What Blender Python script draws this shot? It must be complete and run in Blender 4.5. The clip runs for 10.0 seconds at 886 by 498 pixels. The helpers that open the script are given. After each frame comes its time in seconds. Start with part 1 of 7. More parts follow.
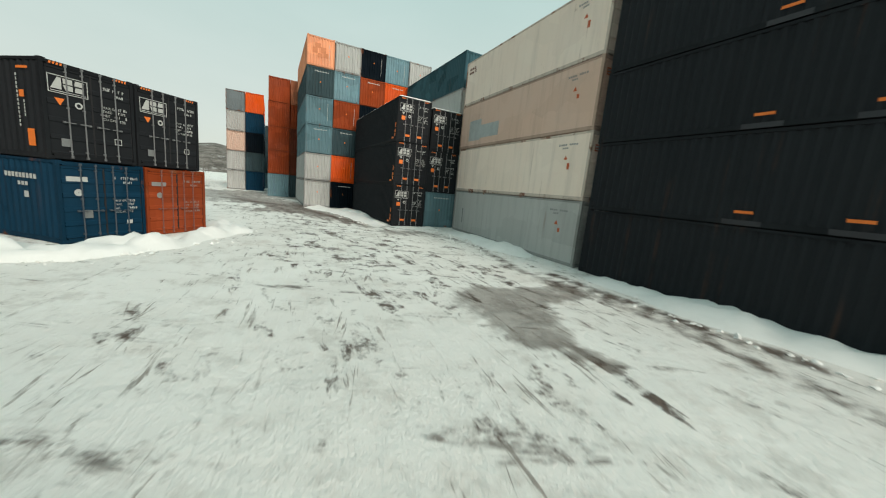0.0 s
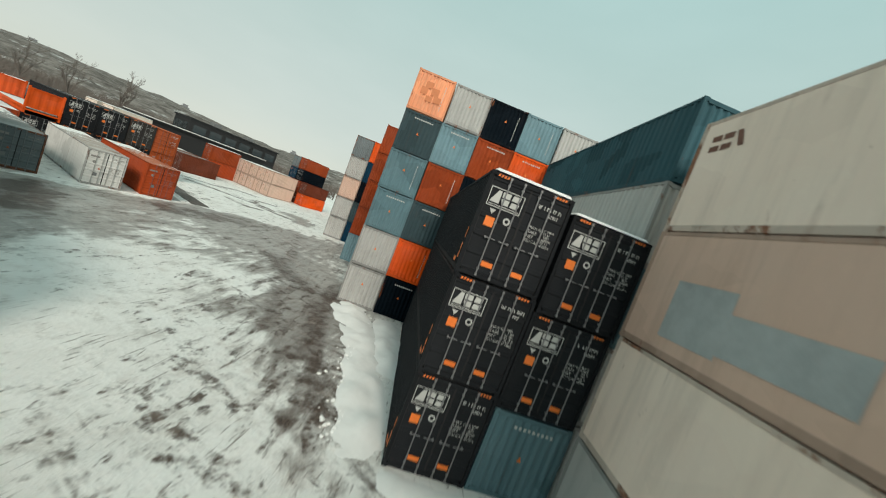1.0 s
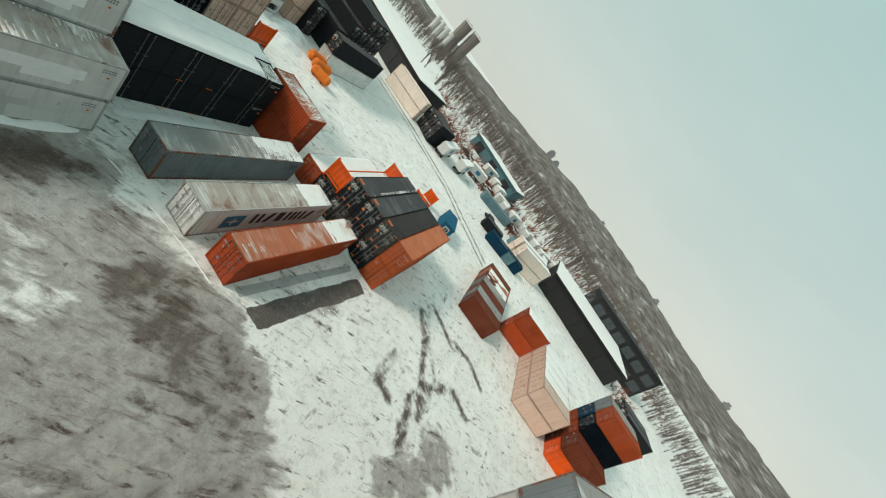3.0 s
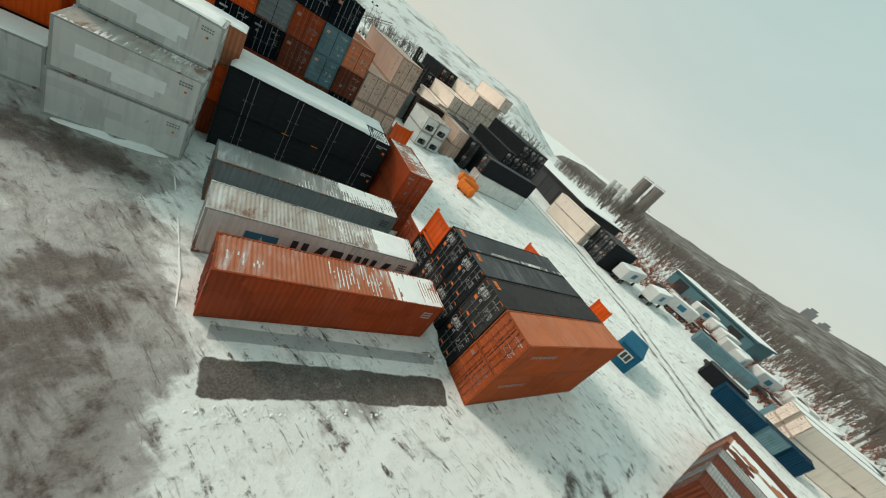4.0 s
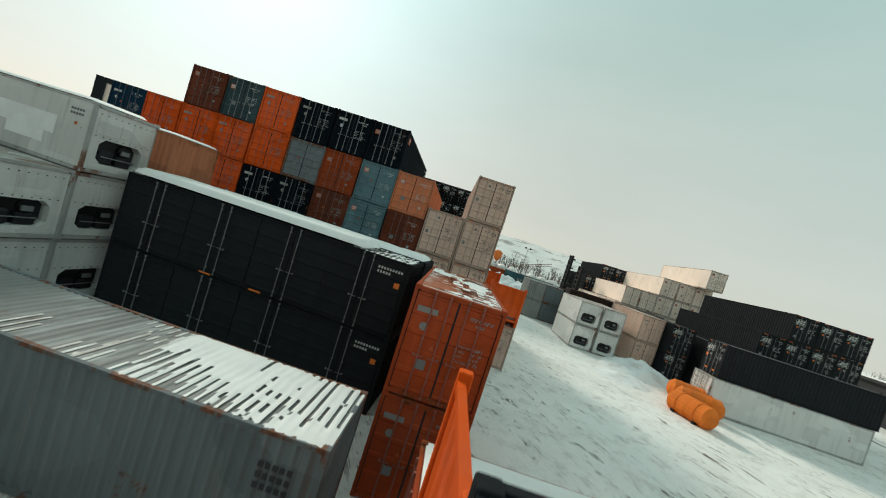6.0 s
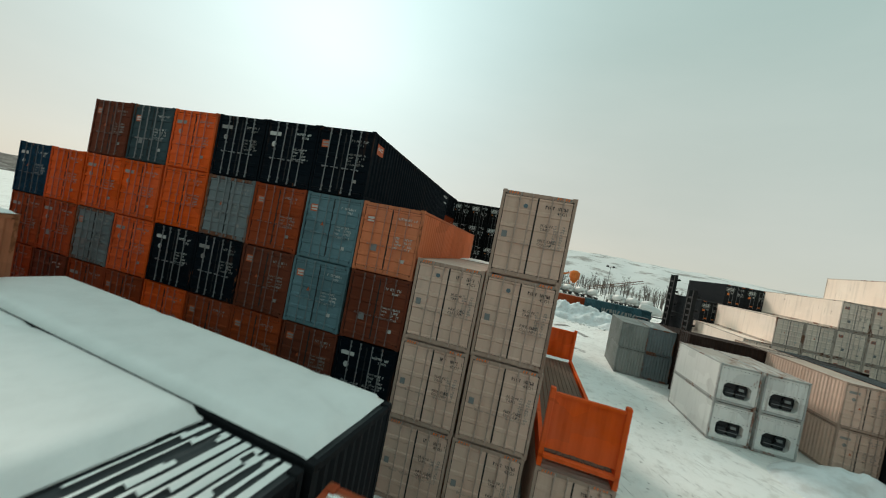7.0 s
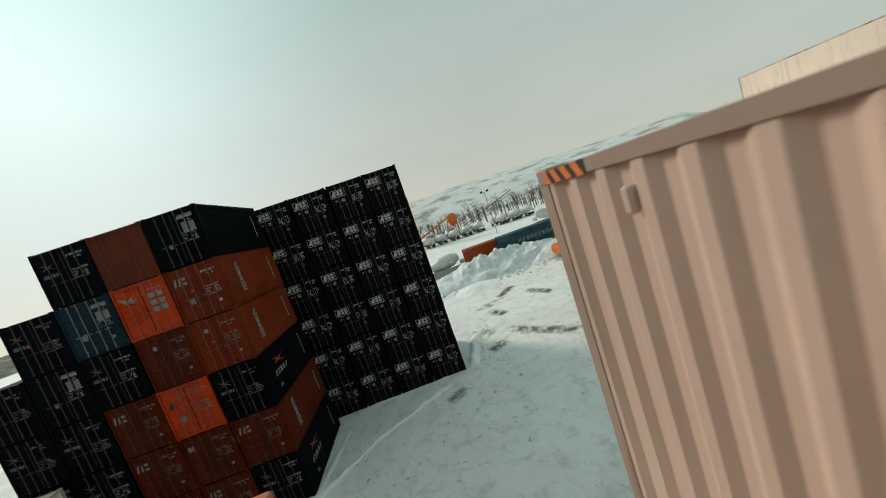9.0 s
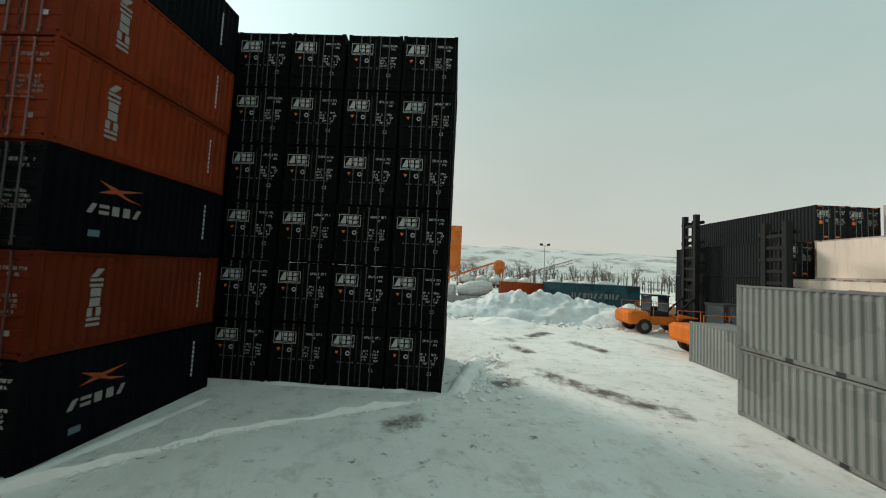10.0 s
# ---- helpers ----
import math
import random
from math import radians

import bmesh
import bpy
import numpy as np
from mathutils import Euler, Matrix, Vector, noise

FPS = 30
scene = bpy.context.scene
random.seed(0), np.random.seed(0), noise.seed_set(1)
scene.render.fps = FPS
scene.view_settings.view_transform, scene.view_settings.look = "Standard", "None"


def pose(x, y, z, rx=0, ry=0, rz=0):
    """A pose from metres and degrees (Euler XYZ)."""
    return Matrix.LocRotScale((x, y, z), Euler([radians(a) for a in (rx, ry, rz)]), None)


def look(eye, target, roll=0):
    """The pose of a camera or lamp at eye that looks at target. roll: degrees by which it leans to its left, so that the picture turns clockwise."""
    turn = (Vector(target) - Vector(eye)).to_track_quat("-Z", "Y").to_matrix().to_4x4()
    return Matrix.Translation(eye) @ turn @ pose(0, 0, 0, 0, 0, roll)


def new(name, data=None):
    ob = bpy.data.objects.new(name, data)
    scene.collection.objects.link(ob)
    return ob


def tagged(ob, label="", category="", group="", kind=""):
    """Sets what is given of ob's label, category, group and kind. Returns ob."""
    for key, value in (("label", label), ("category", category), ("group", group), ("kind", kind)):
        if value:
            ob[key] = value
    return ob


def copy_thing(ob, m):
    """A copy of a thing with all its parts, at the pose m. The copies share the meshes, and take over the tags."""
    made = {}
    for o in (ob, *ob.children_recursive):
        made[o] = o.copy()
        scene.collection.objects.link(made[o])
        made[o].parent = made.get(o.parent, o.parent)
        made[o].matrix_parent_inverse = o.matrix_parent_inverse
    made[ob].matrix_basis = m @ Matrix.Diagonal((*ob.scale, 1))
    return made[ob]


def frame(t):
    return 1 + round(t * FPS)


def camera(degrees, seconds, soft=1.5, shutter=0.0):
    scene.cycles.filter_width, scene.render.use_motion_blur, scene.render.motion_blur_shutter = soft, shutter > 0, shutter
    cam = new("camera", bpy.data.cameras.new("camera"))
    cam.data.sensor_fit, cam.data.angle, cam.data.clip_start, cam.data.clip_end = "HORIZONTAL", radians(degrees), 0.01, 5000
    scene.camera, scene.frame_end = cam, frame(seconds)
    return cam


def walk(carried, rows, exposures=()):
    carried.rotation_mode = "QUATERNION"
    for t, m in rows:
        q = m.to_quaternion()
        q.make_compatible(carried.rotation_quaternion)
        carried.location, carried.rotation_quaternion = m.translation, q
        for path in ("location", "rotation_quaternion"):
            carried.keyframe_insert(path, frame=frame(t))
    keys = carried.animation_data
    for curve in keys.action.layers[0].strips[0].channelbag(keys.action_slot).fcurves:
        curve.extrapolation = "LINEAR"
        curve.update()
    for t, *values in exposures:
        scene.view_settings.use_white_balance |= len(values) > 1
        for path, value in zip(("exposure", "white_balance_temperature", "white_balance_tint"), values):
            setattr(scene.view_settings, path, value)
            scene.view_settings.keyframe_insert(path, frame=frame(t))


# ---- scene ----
cam = camera(105.0, 10.0, soft=1.1, shutter=0.1)
PATH = [
    (0, (2.427, 2.218, 2.78), (2.076, 4.158, 2.443), 5.5),
    (0.5, (1.256, 9.129, 3.121), (0.55, 10.989, 2.921), 12.0),
    (1, (-1.115, 17.148, 6.774), (-2.196, 18.827, 6.657), 20.9),
    (1.5, (-5.372, 24.853, 11.609), (-6.818, 26.231, 11.514), 32.2),
    (2, (-10.899, 30.799, 16.136), (-12.645, 31.748, 15.917), 43.5),
    (2.5, (-17.509, 35.57, 20.198), (-19.42, 35.928, 19.725), 52.6),
    (3, (-25.059, 38.51, 20.754), (-26.897, 38.238, 20.015), 55.6),
    (3.2, (-27.771, 39.575, 20.171), (-29.524, 39.052, 19.362), 54.4),
    (4.3, (-42.508, 41.815, 12.431), (-43.348, 40.176, 11.651), 32.5),
    (4.5, (-43.852, 41.101, 11.763), (-44.545, 39.369, 11.042), 30.1),
    (5, (-47.882, 37.293, 8.857), (-48.187, 35.377, 8.37), 22.0),
    (5.5, (-50.419, 32.175, 7.549), (-50.437, 30.193, 7.287), 19.4),
    (5.7, (-51.36, 29.45, 7.078), (-51.24, 27.459, 6.927), 18.7),
    (6.8, (-53.136, 17.888, 8.427), (-52.444, 16.011, 8.402), 13.0),
    (7, (-52.476, 15.497, 9.32), (-51.735, 13.639, 9.294), 11.2),
    (7.5, (-50.461, 9.989, 10.936), (-49.76, 8.116, 10.964), 0.9),
    (8, (-48.293, 4.679, 11.749), (-47.892, 2.72, 11.757), -14.7),
    (8.5, (-47.237, -0.547, 12.436), (-47.139, -2.539, 12.284), -26.8),
    (9, (-46.968, -5.303, 11.563), (-46.938, -7.291, 11.347), -19.0),
    (9.5, (-47.166, -9.698, 8.529), (-47.015, -11.686, 8.381), -4.0),
    (10, (-46.981, -14.547, 5.216), (-46.732, -16.528, 5.333), 2.9),
]
walk(cam, [(t, look(eye, target, roll)) for t, eye, target, roll in PATH], exposures=[(0, -0.03), (1.5, -0.14), (5.5, -0.15), (7.0, -0.27), (8.5, -0.4), (9.5, -0.42), (10.0, -0.32)])

# ---- world, sun, exposure ----
SUN_DIR = Vector((0.62, -0.59, 0.51)).normalized()
world = bpy.data.worlds.new("overcast_sky")
scene.world = world
world.use_nodes = True
wn, wl = world.node_tree.nodes, world.node_tree.links
wn.clear()


def wnode(kind, **props):
    n = wn.new(kind)
    for k, v in props.items():
        n.inputs[k].default_value = v
    return n


w_out = wn.new("ShaderNodeOutputWorld")
w_bg = wn.new("ShaderNodeBackground")
w_sky = wn.new("ShaderNodeTexSky")
w_sky.sky_type = "NISHITA"
w_sky.sun_disc = False
w_sky.sun_elevation = math.asin(SUN_DIR.z)
w_sky.sun_rotation = math.atan2(SUN_DIR.x, SUN_DIR.y)
w_co = wn.new("ShaderNodeTexCoord")
w_noise = wnode("ShaderNodeTexNoise", Scale=1.6, Detail=5.0, Roughness=0.55)
w_map = wn.new("ShaderNodeMapping")
w_map.inputs["Scale"].default_value = (1.0, 1.0, 3.2)
w_ramp = wn.new("ShaderNodeValToRGB")
w_ramp.color_ramp.elements[0].position, w_ramp.color_ramp.elements[0].color = 0.15, (0.53, 0.645, 0.605, 1)
w_ramp.color_ramp.elements[1].position, w_ramp.color_ramp.elements[1].color = 0.85, (0.635, 0.735, 0.695, 1)
w_sep = wn.new("ShaderNodeSeparateXYZ")
w_lift = wn.new("ShaderNodeMapRange")
w_lift.inputs["From Min"].default_value, w_lift.inputs["From Max"].default_value = 0.0, 0.65
w_grad = wn.new("ShaderNodeValToRGB")
w_grad.color_ramp.elements[0].position, w_grad.color_ramp.elements[0].color = 0.0, (1.16, 1.03, 0.98, 1)
w_grad.color_ramp.elements[1].position, w_grad.color_ramp.elements[1].color = 1.0, (0.765, 0.955, 0.97, 1)
w_mul = wn.new("ShaderNodeMix")
w_mul.data_type, w_mul.blend_type = "RGBA", "MULTIPLY"
w_mul.inputs["Factor"].default_value = 1.0
# a pale glow of the sun behind the cloud
w_dot = wn.new("ShaderNodeVectorMath")
w_dot.operation = "DOT_PRODUCT"
w_dot.inputs[1].default_value = SUN_DIR
w_pos = wn.new("ShaderNodeMath")
w_pos.operation = "MAXIMUM"
w_pow = wn.new("ShaderNodeMath")
w_pow.operation = "POWER"
w_pow.inputs[1].default_value = 9.0
w_glow = wn.new("ShaderNodeMath")
w_glow.operation = "MULTIPLY"
w_glow.inputs[1].default_value = 0.62
w_add = wn.new("ShaderNodeMix")
w_add.data_type, w_add.blend_type = "RGBA", "ADD"
w_add.inputs["B"].default_value = (0.62, 0.88, 0.95, 1)
w_side = wn.new("ShaderNodeMapRange")
w_side.inputs["From Min"].default_value, w_side.inputs["From Max"].default_value = -0.1, 0.8
w_warm = wn.new("ShaderNodeMix")
w_warm.data_type, w_warm.blend_type = "RGBA", "MULTIPLY"
w_warm.inputs["B"].default_value = (1.075, 0.975, 0.935, 1)
w_mix = wn.new("ShaderNodeMix")
w_mix.data_type, w_mix.blend_type = "RGBA", "MIX"
w_mix.inputs["Factor"].default_value = 0.010
wl.new(w_co.outputs["Generated"], w_map.inputs["Vector"])
wl.new(w_map.outputs["Vector"], w_noise.inputs["Vector"])
wl.new(w_noise.outputs["Fac"], w_ramp.inputs["Fac"])
wl.new(w_co.outputs["Generated"], w_sep.inputs["Vector"])
wl.new(w_sep.outputs["Z"], w_lift.inputs["Value"])
wl.new(w_lift.outputs["Result"], w_grad.inputs["Fac"])
wl.new(w_ramp.outputs["Color"], w_mul.inputs["A"])
wl.new(w_grad.outputs["Color"], w_mul.inputs["B"])
wl.new(w_co.outputs["Generated"], w_dot.inputs[0])
wl.new(w_dot.outputs["Value"], w_pos.inputs[0])
wl.new(w_pos.outputs[0], w_pow.inputs[0])
wl.new(w_pow.outputs[0], w_glow.inputs[0])
wl.new(w_glow.outputs[0], w_add.inputs["Factor"])
wl.new(w_dot.outputs["Value"], w_side.inputs["Value"])
wl.new(w_side.outputs["Result"], w_warm.inputs["Factor"])
wl.new(w_mul.outputs["Result"], w_warm.inputs["A"])
wl.new(w_warm.outputs["Result"], w_add.inputs["A"])
wl.new(w_add.outputs["Result"], w_mix.inputs["A"])
wl.new(w_sky.outputs["Color"], w_mix.inputs["B"])
wl.new(w_mix.outputs["Result"], w_bg.inputs["Color"])
w_bg.inputs["Strength"].default_value = 1.0
wl.new(w_bg.outputs["Background"], w_out.inputs["Surface"])

sun = new("sun", bpy.data.lights.new("sun", "SUN"))
sun.data.energy, sun.data.angle, sun.data.color = 2.4, radians(13), (1.0, 0.89, 0.77)
sun.rotation_euler = SUN_DIR.to_track_quat("Z", "Y").to_euler()


# ---- materials ----
class Nodes:
    """A node material with a Principled shader, and short ways to add nodes to it."""

    def __init__(self, name):
        self.mat = bpy.data.materials.new(name)
        self.mat.use_nodes = True
        self.tree = self.mat.node_tree
        self.bsdf = self.tree.nodes["Principled BSDF"]
        self.geo = self.tree.nodes.new("ShaderNodeNewGeometry")

    def link(self, a, b):
        self.tree.links.new(a, b)

    def where(self, scale):
        n = self.tree.nodes.new("ShaderNodeMapping")
        n.inputs["Scale"].default_value = scale
        self.link(self.geo.outputs["Position"], n.inputs["Vector"])
        return n.outputs["Vector"]

    def noise(self, scale, detail=4.0, rough=0.55, stretch=(1, 1, 1), warp=0.0):
        n = self.tree.nodes.new("ShaderNodeTexNoise")
        n.inputs["Scale"].default_value, n.inputs["Detail"].default_value = scale, detail
        n.inputs["Roughness"].default_value, n.inputs["Distortion"].default_value = rough, warp
        self.link(self.where(stretch), n.inputs["Vector"])
        return n.outputs["Fac"]

    def step(self, value, lo, hi, to_lo=0.0, to_hi=1.0):
        n = self.tree.nodes.new("ShaderNodeMapRange")
        n.interpolation_type = "SMOOTHSTEP"
        n.inputs["From Min"].default_value, n.inputs["From Max"].default_value = lo, hi
        n.inputs["To Min"].default_value, n.inputs["To Max"].default_value = to_lo, to_hi
        self.link(value, n.inputs["Value"])
        return n.outputs["Result"]

    def math(self, op, a, b=0.0):
        n = self.tree.nodes.new("ShaderNodeMath")
        n.operation = op
        for i, v in enumerate((a, b)):
            if isinstance(v, (int, float)):
                n.inputs[i].default_value = v
            else:
                self.link(v, n.inputs[i])
        return n.outputs[0]

    def mix(self, fac, a, b, how="MIX"):
        n = self.tree.nodes.new("ShaderNodeMix")
        n.data_type, n.blend_type = "RGBA", how
        for key, v in (("Factor", fac), ("A", a), ("B", b)):
            if isinstance(v, (int, float)):
                n.inputs[key].default_value = v
            elif isinstance(v, tuple):
                n.inputs[key].default_value = (*v, 1) if len(v) == 3 else v
            else:
                self.link(v, n.inputs[key])
        return n.outputs["Result"]

    def finish(self, color, rough=0.6, bump=None, strength=0.2, distance=0.02, metal=0.0, spec=0.4):
        for key, v in (("Base Color", color), ("Roughness", rough), ("Metallic", metal), ("Specular IOR Level", spec)):
            if isinstance(v, (int, float)):
                self.bsdf.inputs[key].default_value = v
            elif isinstance(v, tuple):
                self.bsdf.inputs[key].default_value = (*v, 1)
            else:
                self.link(v, self.bsdf.inputs[key])
        if bump is not None:
            n = self.tree.nodes.new("ShaderNodeBump")
            n.inputs["Strength"].default_value, n.inputs["Distance"].default_value = strength, distance
            self.link(bump, n.inputs["Height"])
            self.link(n.outputs["Normal"], self.bsdf.inputs["Normal"])
        return self.mat


PAINTS = {}


def paint(name, color, rust=0.25, fade=0.25, patches=0.12, rough=(0.55, 0.8)):
    """Weathered container paint: two scales of fading, repainted squares, streaks that run down, scuffs, flecks and runs of rust."""
    if name in PAINTS:
        return PAINTS[name]
    n = Nodes(name + "_paint")
    broad = n.noise(0.35, 5, 0.6)
    fine = n.noise(7.0, 6, 0.65)
    streak = n.noise(2.6, 5, 0.6, (1, 1, 0.09))
    grey = sum(color) / 3
    pale = tuple(min(1, c * 0.76 + grey * 0.24 + 0.002 + 0.08 * grey) for c in color)
    dark = tuple(c * 0.55 for c in color)
    c = n.mix(n.step(broad, 0.35, 0.72, 0.0, fade * 1.6), color, pale)
    vor = n.tree.nodes.new("ShaderNodeTexVoronoi")
    vor.distance = "CHEBYCHEV"
    vor.inputs["Scale"].default_value = 0.62
    n.link(n.where((1, 1, 1.3)), vor.inputs["Vector"])
    vs = n.tree.nodes.new("ShaderNodeSeparateColor")
    n.link(vor.outputs["Color"], vs.inputs["Color"])
    c = n.mix(n.math("MULTIPLY", n.step(vs.outputs[0], 0.70, 0.72), patches * 2.0), c, tuple(min(1, v * 1.35 + 0.004) for v in color))
    c = n.mix(n.math("MULTIPLY", n.step(vs.outputs[1], 0.78, 0.80), patches * 2.4), c, dark)
    c = n.mix(n.step(streak, 0.46, 0.76, 0.0, 0.34), c, dark)
    c = n.mix(n.step(fine, 0.5, 0.8, 0.0, 0.18), c, tuple(min(1, v * 1.25 + 0.002) for v in color))
    info = n.tree.nodes.new("ShaderNodeObjectInfo")
    c = n.mix(n.step(info.outputs["Random"], 0.0, 1.0, 0.0, 0.14), c, n.mix(1.0, c, (0.62, 0.60, 0.58), "MULTIPLY"))
    spots = n.noise(1.1, 8, 0.72, (1, 1, 0.45), 0.4)
    edge = 0.74 - 0.20 * rust
    rusted = n.step(spots, edge, edge + 0.07)
    rust_color = n.mix(n.step(fine, 0.35, 0.7), (0.11, 0.035, 0.015), (0.27, 0.10, 0.045))
    c = n.mix(n.math("MULTIPLY", rusted, 0.85), c, rust_color)
    runs = n.math("MULTIPLY", n.step(n.noise(4.2, 3, 0.5, (1, 1, 0.05)), 0.60, 0.72), n.step(broad, 0.46, 0.66))
    c = n.mix(n.math("MULTIPLY", runs, min(0.5, rust * 0.9)), c, (0.17, 0.075, 0.04))
    rgh = n.step(fine, 0.3, 0.8, *rough)
    PAINTS[name] = n.finish(c, rgh, fine, 0.12, 0.01, 0.0, 0.05)
    return PAINTS[name]


def plain(name, color, rough=0.6, metal=0.0, grain=8.0, vary=0.25):
    if name in PAINTS:
        return PAINTS[name]
    n = Nodes(name)
    f = n.noise(grain, 6, 0.65)
    g = n.noise(grain * 0.12, 4, 0.6)
    c = n.mix(n.step(f, 0.3, 0.75, 0.0, vary), color, tuple(v * 0.55 for v in color))
    c = n.mix(n.step(g, 0.35, 0.7, 0.0, vary), c, tuple(min(1, v * 1.3 + 0.01) for v in color))
    PAINTS[name] = n.finish(c, rough, f, 0.15, 0.01, metal)
    return PAINTS[name]


def snow_material():
    n = Nodes("clean_snow")
    f = n.noise(14, 6, 0.7)
    g = n.noise(1.3, 5, 0.6)
    c = n.mix(n.step(g, 0.35, 0.75, 0.0, 0.5), (0.88, 0.87, 0.845), (0.75, 0.74, 0.715))
    bump = n.math("ADD", n.math("MULTIPLY", f, 0.3), g)
    return n.finish(c, 0.75, bump, 0.35, 0.05, 0, 0.3)


def dirty_snow_material():
    n = Nodes("ploughed_dirty_snow")
    f = n.noise(5, 8, 0.75)
    g = n.noise(0.8, 5, 0.6)
    c = n.mix(n.step(g, 0.42, 0.7, 0.0, 0.6), (0.82, 0.84, 0.84), (0.52, 0.50, 0.47))
    c = n.mix(n.step(f, 0.60, 0.78, 0.0, 0.7), c, (0.16, 0.12, 0.09))
    return n.finish(c, 0.8, f, 0.5, 0.12, 0, 0.25)


def ground_material():
    """Packed snow with wheel tracks, patches of wet slush and bare gravelly mud, at real size."""
    n = Nodes("packed_snow_yard")
    broad = n.noise(0.05, 5, 0.55, warp=0.6)
    patch = n.noise(0.19, 8, 0.66, warp=0.6)
    clod = n.noise(1.3, 8, 0.74)
    grit = n.noise(9.0, 6, 0.7)

    def along(turn, scale, sx, sy, detail=5, warp=0.3):
        r = n.tree.nodes.new("ShaderNodeMapping")
        r.inputs["Rotation"].default_value = (0, 0, -radians(turn))
        n.link(n.geo.outputs["Position"], r.inputs["Vector"])
        m = n.tree.nodes.new("ShaderNodeMapping")
        m.inputs["Scale"].default_value = (sx, sy, 1)
        n.link(r.outputs["Vector"], m.inputs["Vector"])
        t = n.tree.nodes.new("ShaderNodeTexNoise")
        t.inputs["Scale"].default_value, t.inputs["Detail"].default_value = scale, detail
        t.inputs["Roughness"].default_value, t.inputs["Distortion"].default_value = 0.64, warp
        n.link(m.outputs["Vector"], t.inputs["Vector"])
        return t.outputs["Fac"]

    tracks = along(37, 1.0, 1.5, 0.42, 7, 0.5)
    ruts = along(30, 1.0, 5.0, 0.5, 5, 0.4)
    cross = along(100, 1.0, 1.2, 0.16, 7, 0.8)
    snow = n.mix(n.step(patch, 0.38, 0.66, 0.0, 0.8), (0.90, 0.885, 0.85), (0.79, 0.765, 0.725))
    snow = n.mix(n.step(clod, 0.40, 0.75, 0.0, 0.45), snow, (0.91, 0.895, 0.86))
    snow = n.mix(n.step(n.noise(0.9, 9, 0.74), 0.50, 0.64, 0.0, 0.55), snow, (0.60, 0.57, 0.53))
    snow = n.mix(n.step(ruts, 0.58, 0.76, 0.0, 0.07), snow, (0.48, 0.45, 0.42))
    slush = n.mix(n.step(clod, 0.28, 0.68), (0.28, 0.255, 0.235), (0.48, 0.45, 0.42))
    slush = n.mix(n.step(patch, 0.54, 0.66, 0.0, 0.6), slush, (0.55, 0.535, 0.51))
    slush = n.mix(n.step(tracks, 0.50, 0.66, 0.0, 0.5), slush, (0.13, 0.098, 0.080))
    mud = n.mix(n.step(grit, 0.35, 0.7), (0.050, 0.032, 0.024), (0.13, 0.088, 0.068))
    sep = n.tree.nodes.new("ShaderNodeSeparateXYZ")
    n.link(n.geo.outputs["Position"], sep.inputs["Vector"])
    px, py = sep.outputs["X"], sep.outputs["Y"]

    def oblong(x0, x1, y0, y1, soft):
        return n.math("MULTIPLY", n.math("MULTIPLY", n.step(px, x0, x0 + soft), n.step(px, x1, x1 - soft)), n.math("MULTIPLY", n.step(py, y0, y0 + soft), n.step(py, y1, y1 - soft)))

    # the lane that the machines use, and the bays between the rows
    wet = n.math("ADD", n.math("ADD", n.math("MULTIPLY", oblong(-42, -9, 15, 62, 3.5), 0.095), n.math("MULTIPLY", oblong(-41, -11, 22, 62, 7), 0.20)), n.math("MULTIPLY", oblong(-38, -22, 0, 27, 5), 0.18))
    att = n.tree.nodes.new("ShaderNodeAttribute")
    att.attribute_name = "wheel_mud"
    lanes = n.tree.nodes.new("ShaderNodeAttribute")
    lanes.attribute_name = "lane_dirt"
    mark = n.tree.nodes.new("ShaderNodeAttribute")
    mark.attribute_name = "wet_patch"
    wet = n.math("ADD", wet, n.math("MULTIPLY", mark.outputs["Fac"], 0.34))
    worn = n.math("ADD", n.math("ADD", n.math("MULTIPLY", broad, 0.8), n.math("MULTIPLY", patch, 0.75)), wet)
    worn = n.math("ADD", worn, n.math("MULTIPLY", n.math("SUBTRACT", tracks, 0.5), 0.40))
    slushy = n.step(worn, 0.92, 1.05)
    c = n.mix(slushy, snow, slush)
    c = n.mix(n.step(n.math("ADD", worn, n.math("MULTIPLY", clod, 0.35)), 1.34, 1.50, 0.0, 0.8), c, mud)
    bare = n.math("ADD", oblong(-53.2, -40.3, 31.5, 34.1, 0.7), n.math("MULTIPLY", n.math("SUBTRACT", n.noise(0.55, 8, 0.62), 0.5), 1.5))
    gravel = n.mix(n.step(grit, 0.35, 0.65), (0.078, 0.064, 0.055), (0.150, 0.128, 0.112))
    gravel = n.mix(n.step(n.noise(0.8, 7, 0.7), 0.46, 0.66, 0.0, 0.7), gravel, (0.19, 0.172, 0.158))
    gravel = n.mix(n.step(clod, 0.56, 0.70, 0.0, 0.6), gravel, (0.40, 0.385, 0.365))
    c = n.mix(n.step(bare, 0.52, 0.72), c, gravel)
    # a ragged grey band on the ground along the foot of the red container
    foot_band = n.math("ADD", oblong(-52.8, -40.4, 30.1, 31.3, 0.35), n.math("MULTIPLY", n.math("SUBTRACT", patch, 0.5), 1.4))
    c = n.mix(n.step(foot_band, 0.55, 0.85, 0.0, 0.8), c, (0.36, 0.365, 0.36))
    lane = n.math("ADD", n.math("MULTIPLY", att.outputs["Fac"], 0.62), n.math("MULTIPLY", clod, 0.75))
    c = n.mix(n.step(lane, 0.66, 0.95, 0.0, 0.95), c, mud)
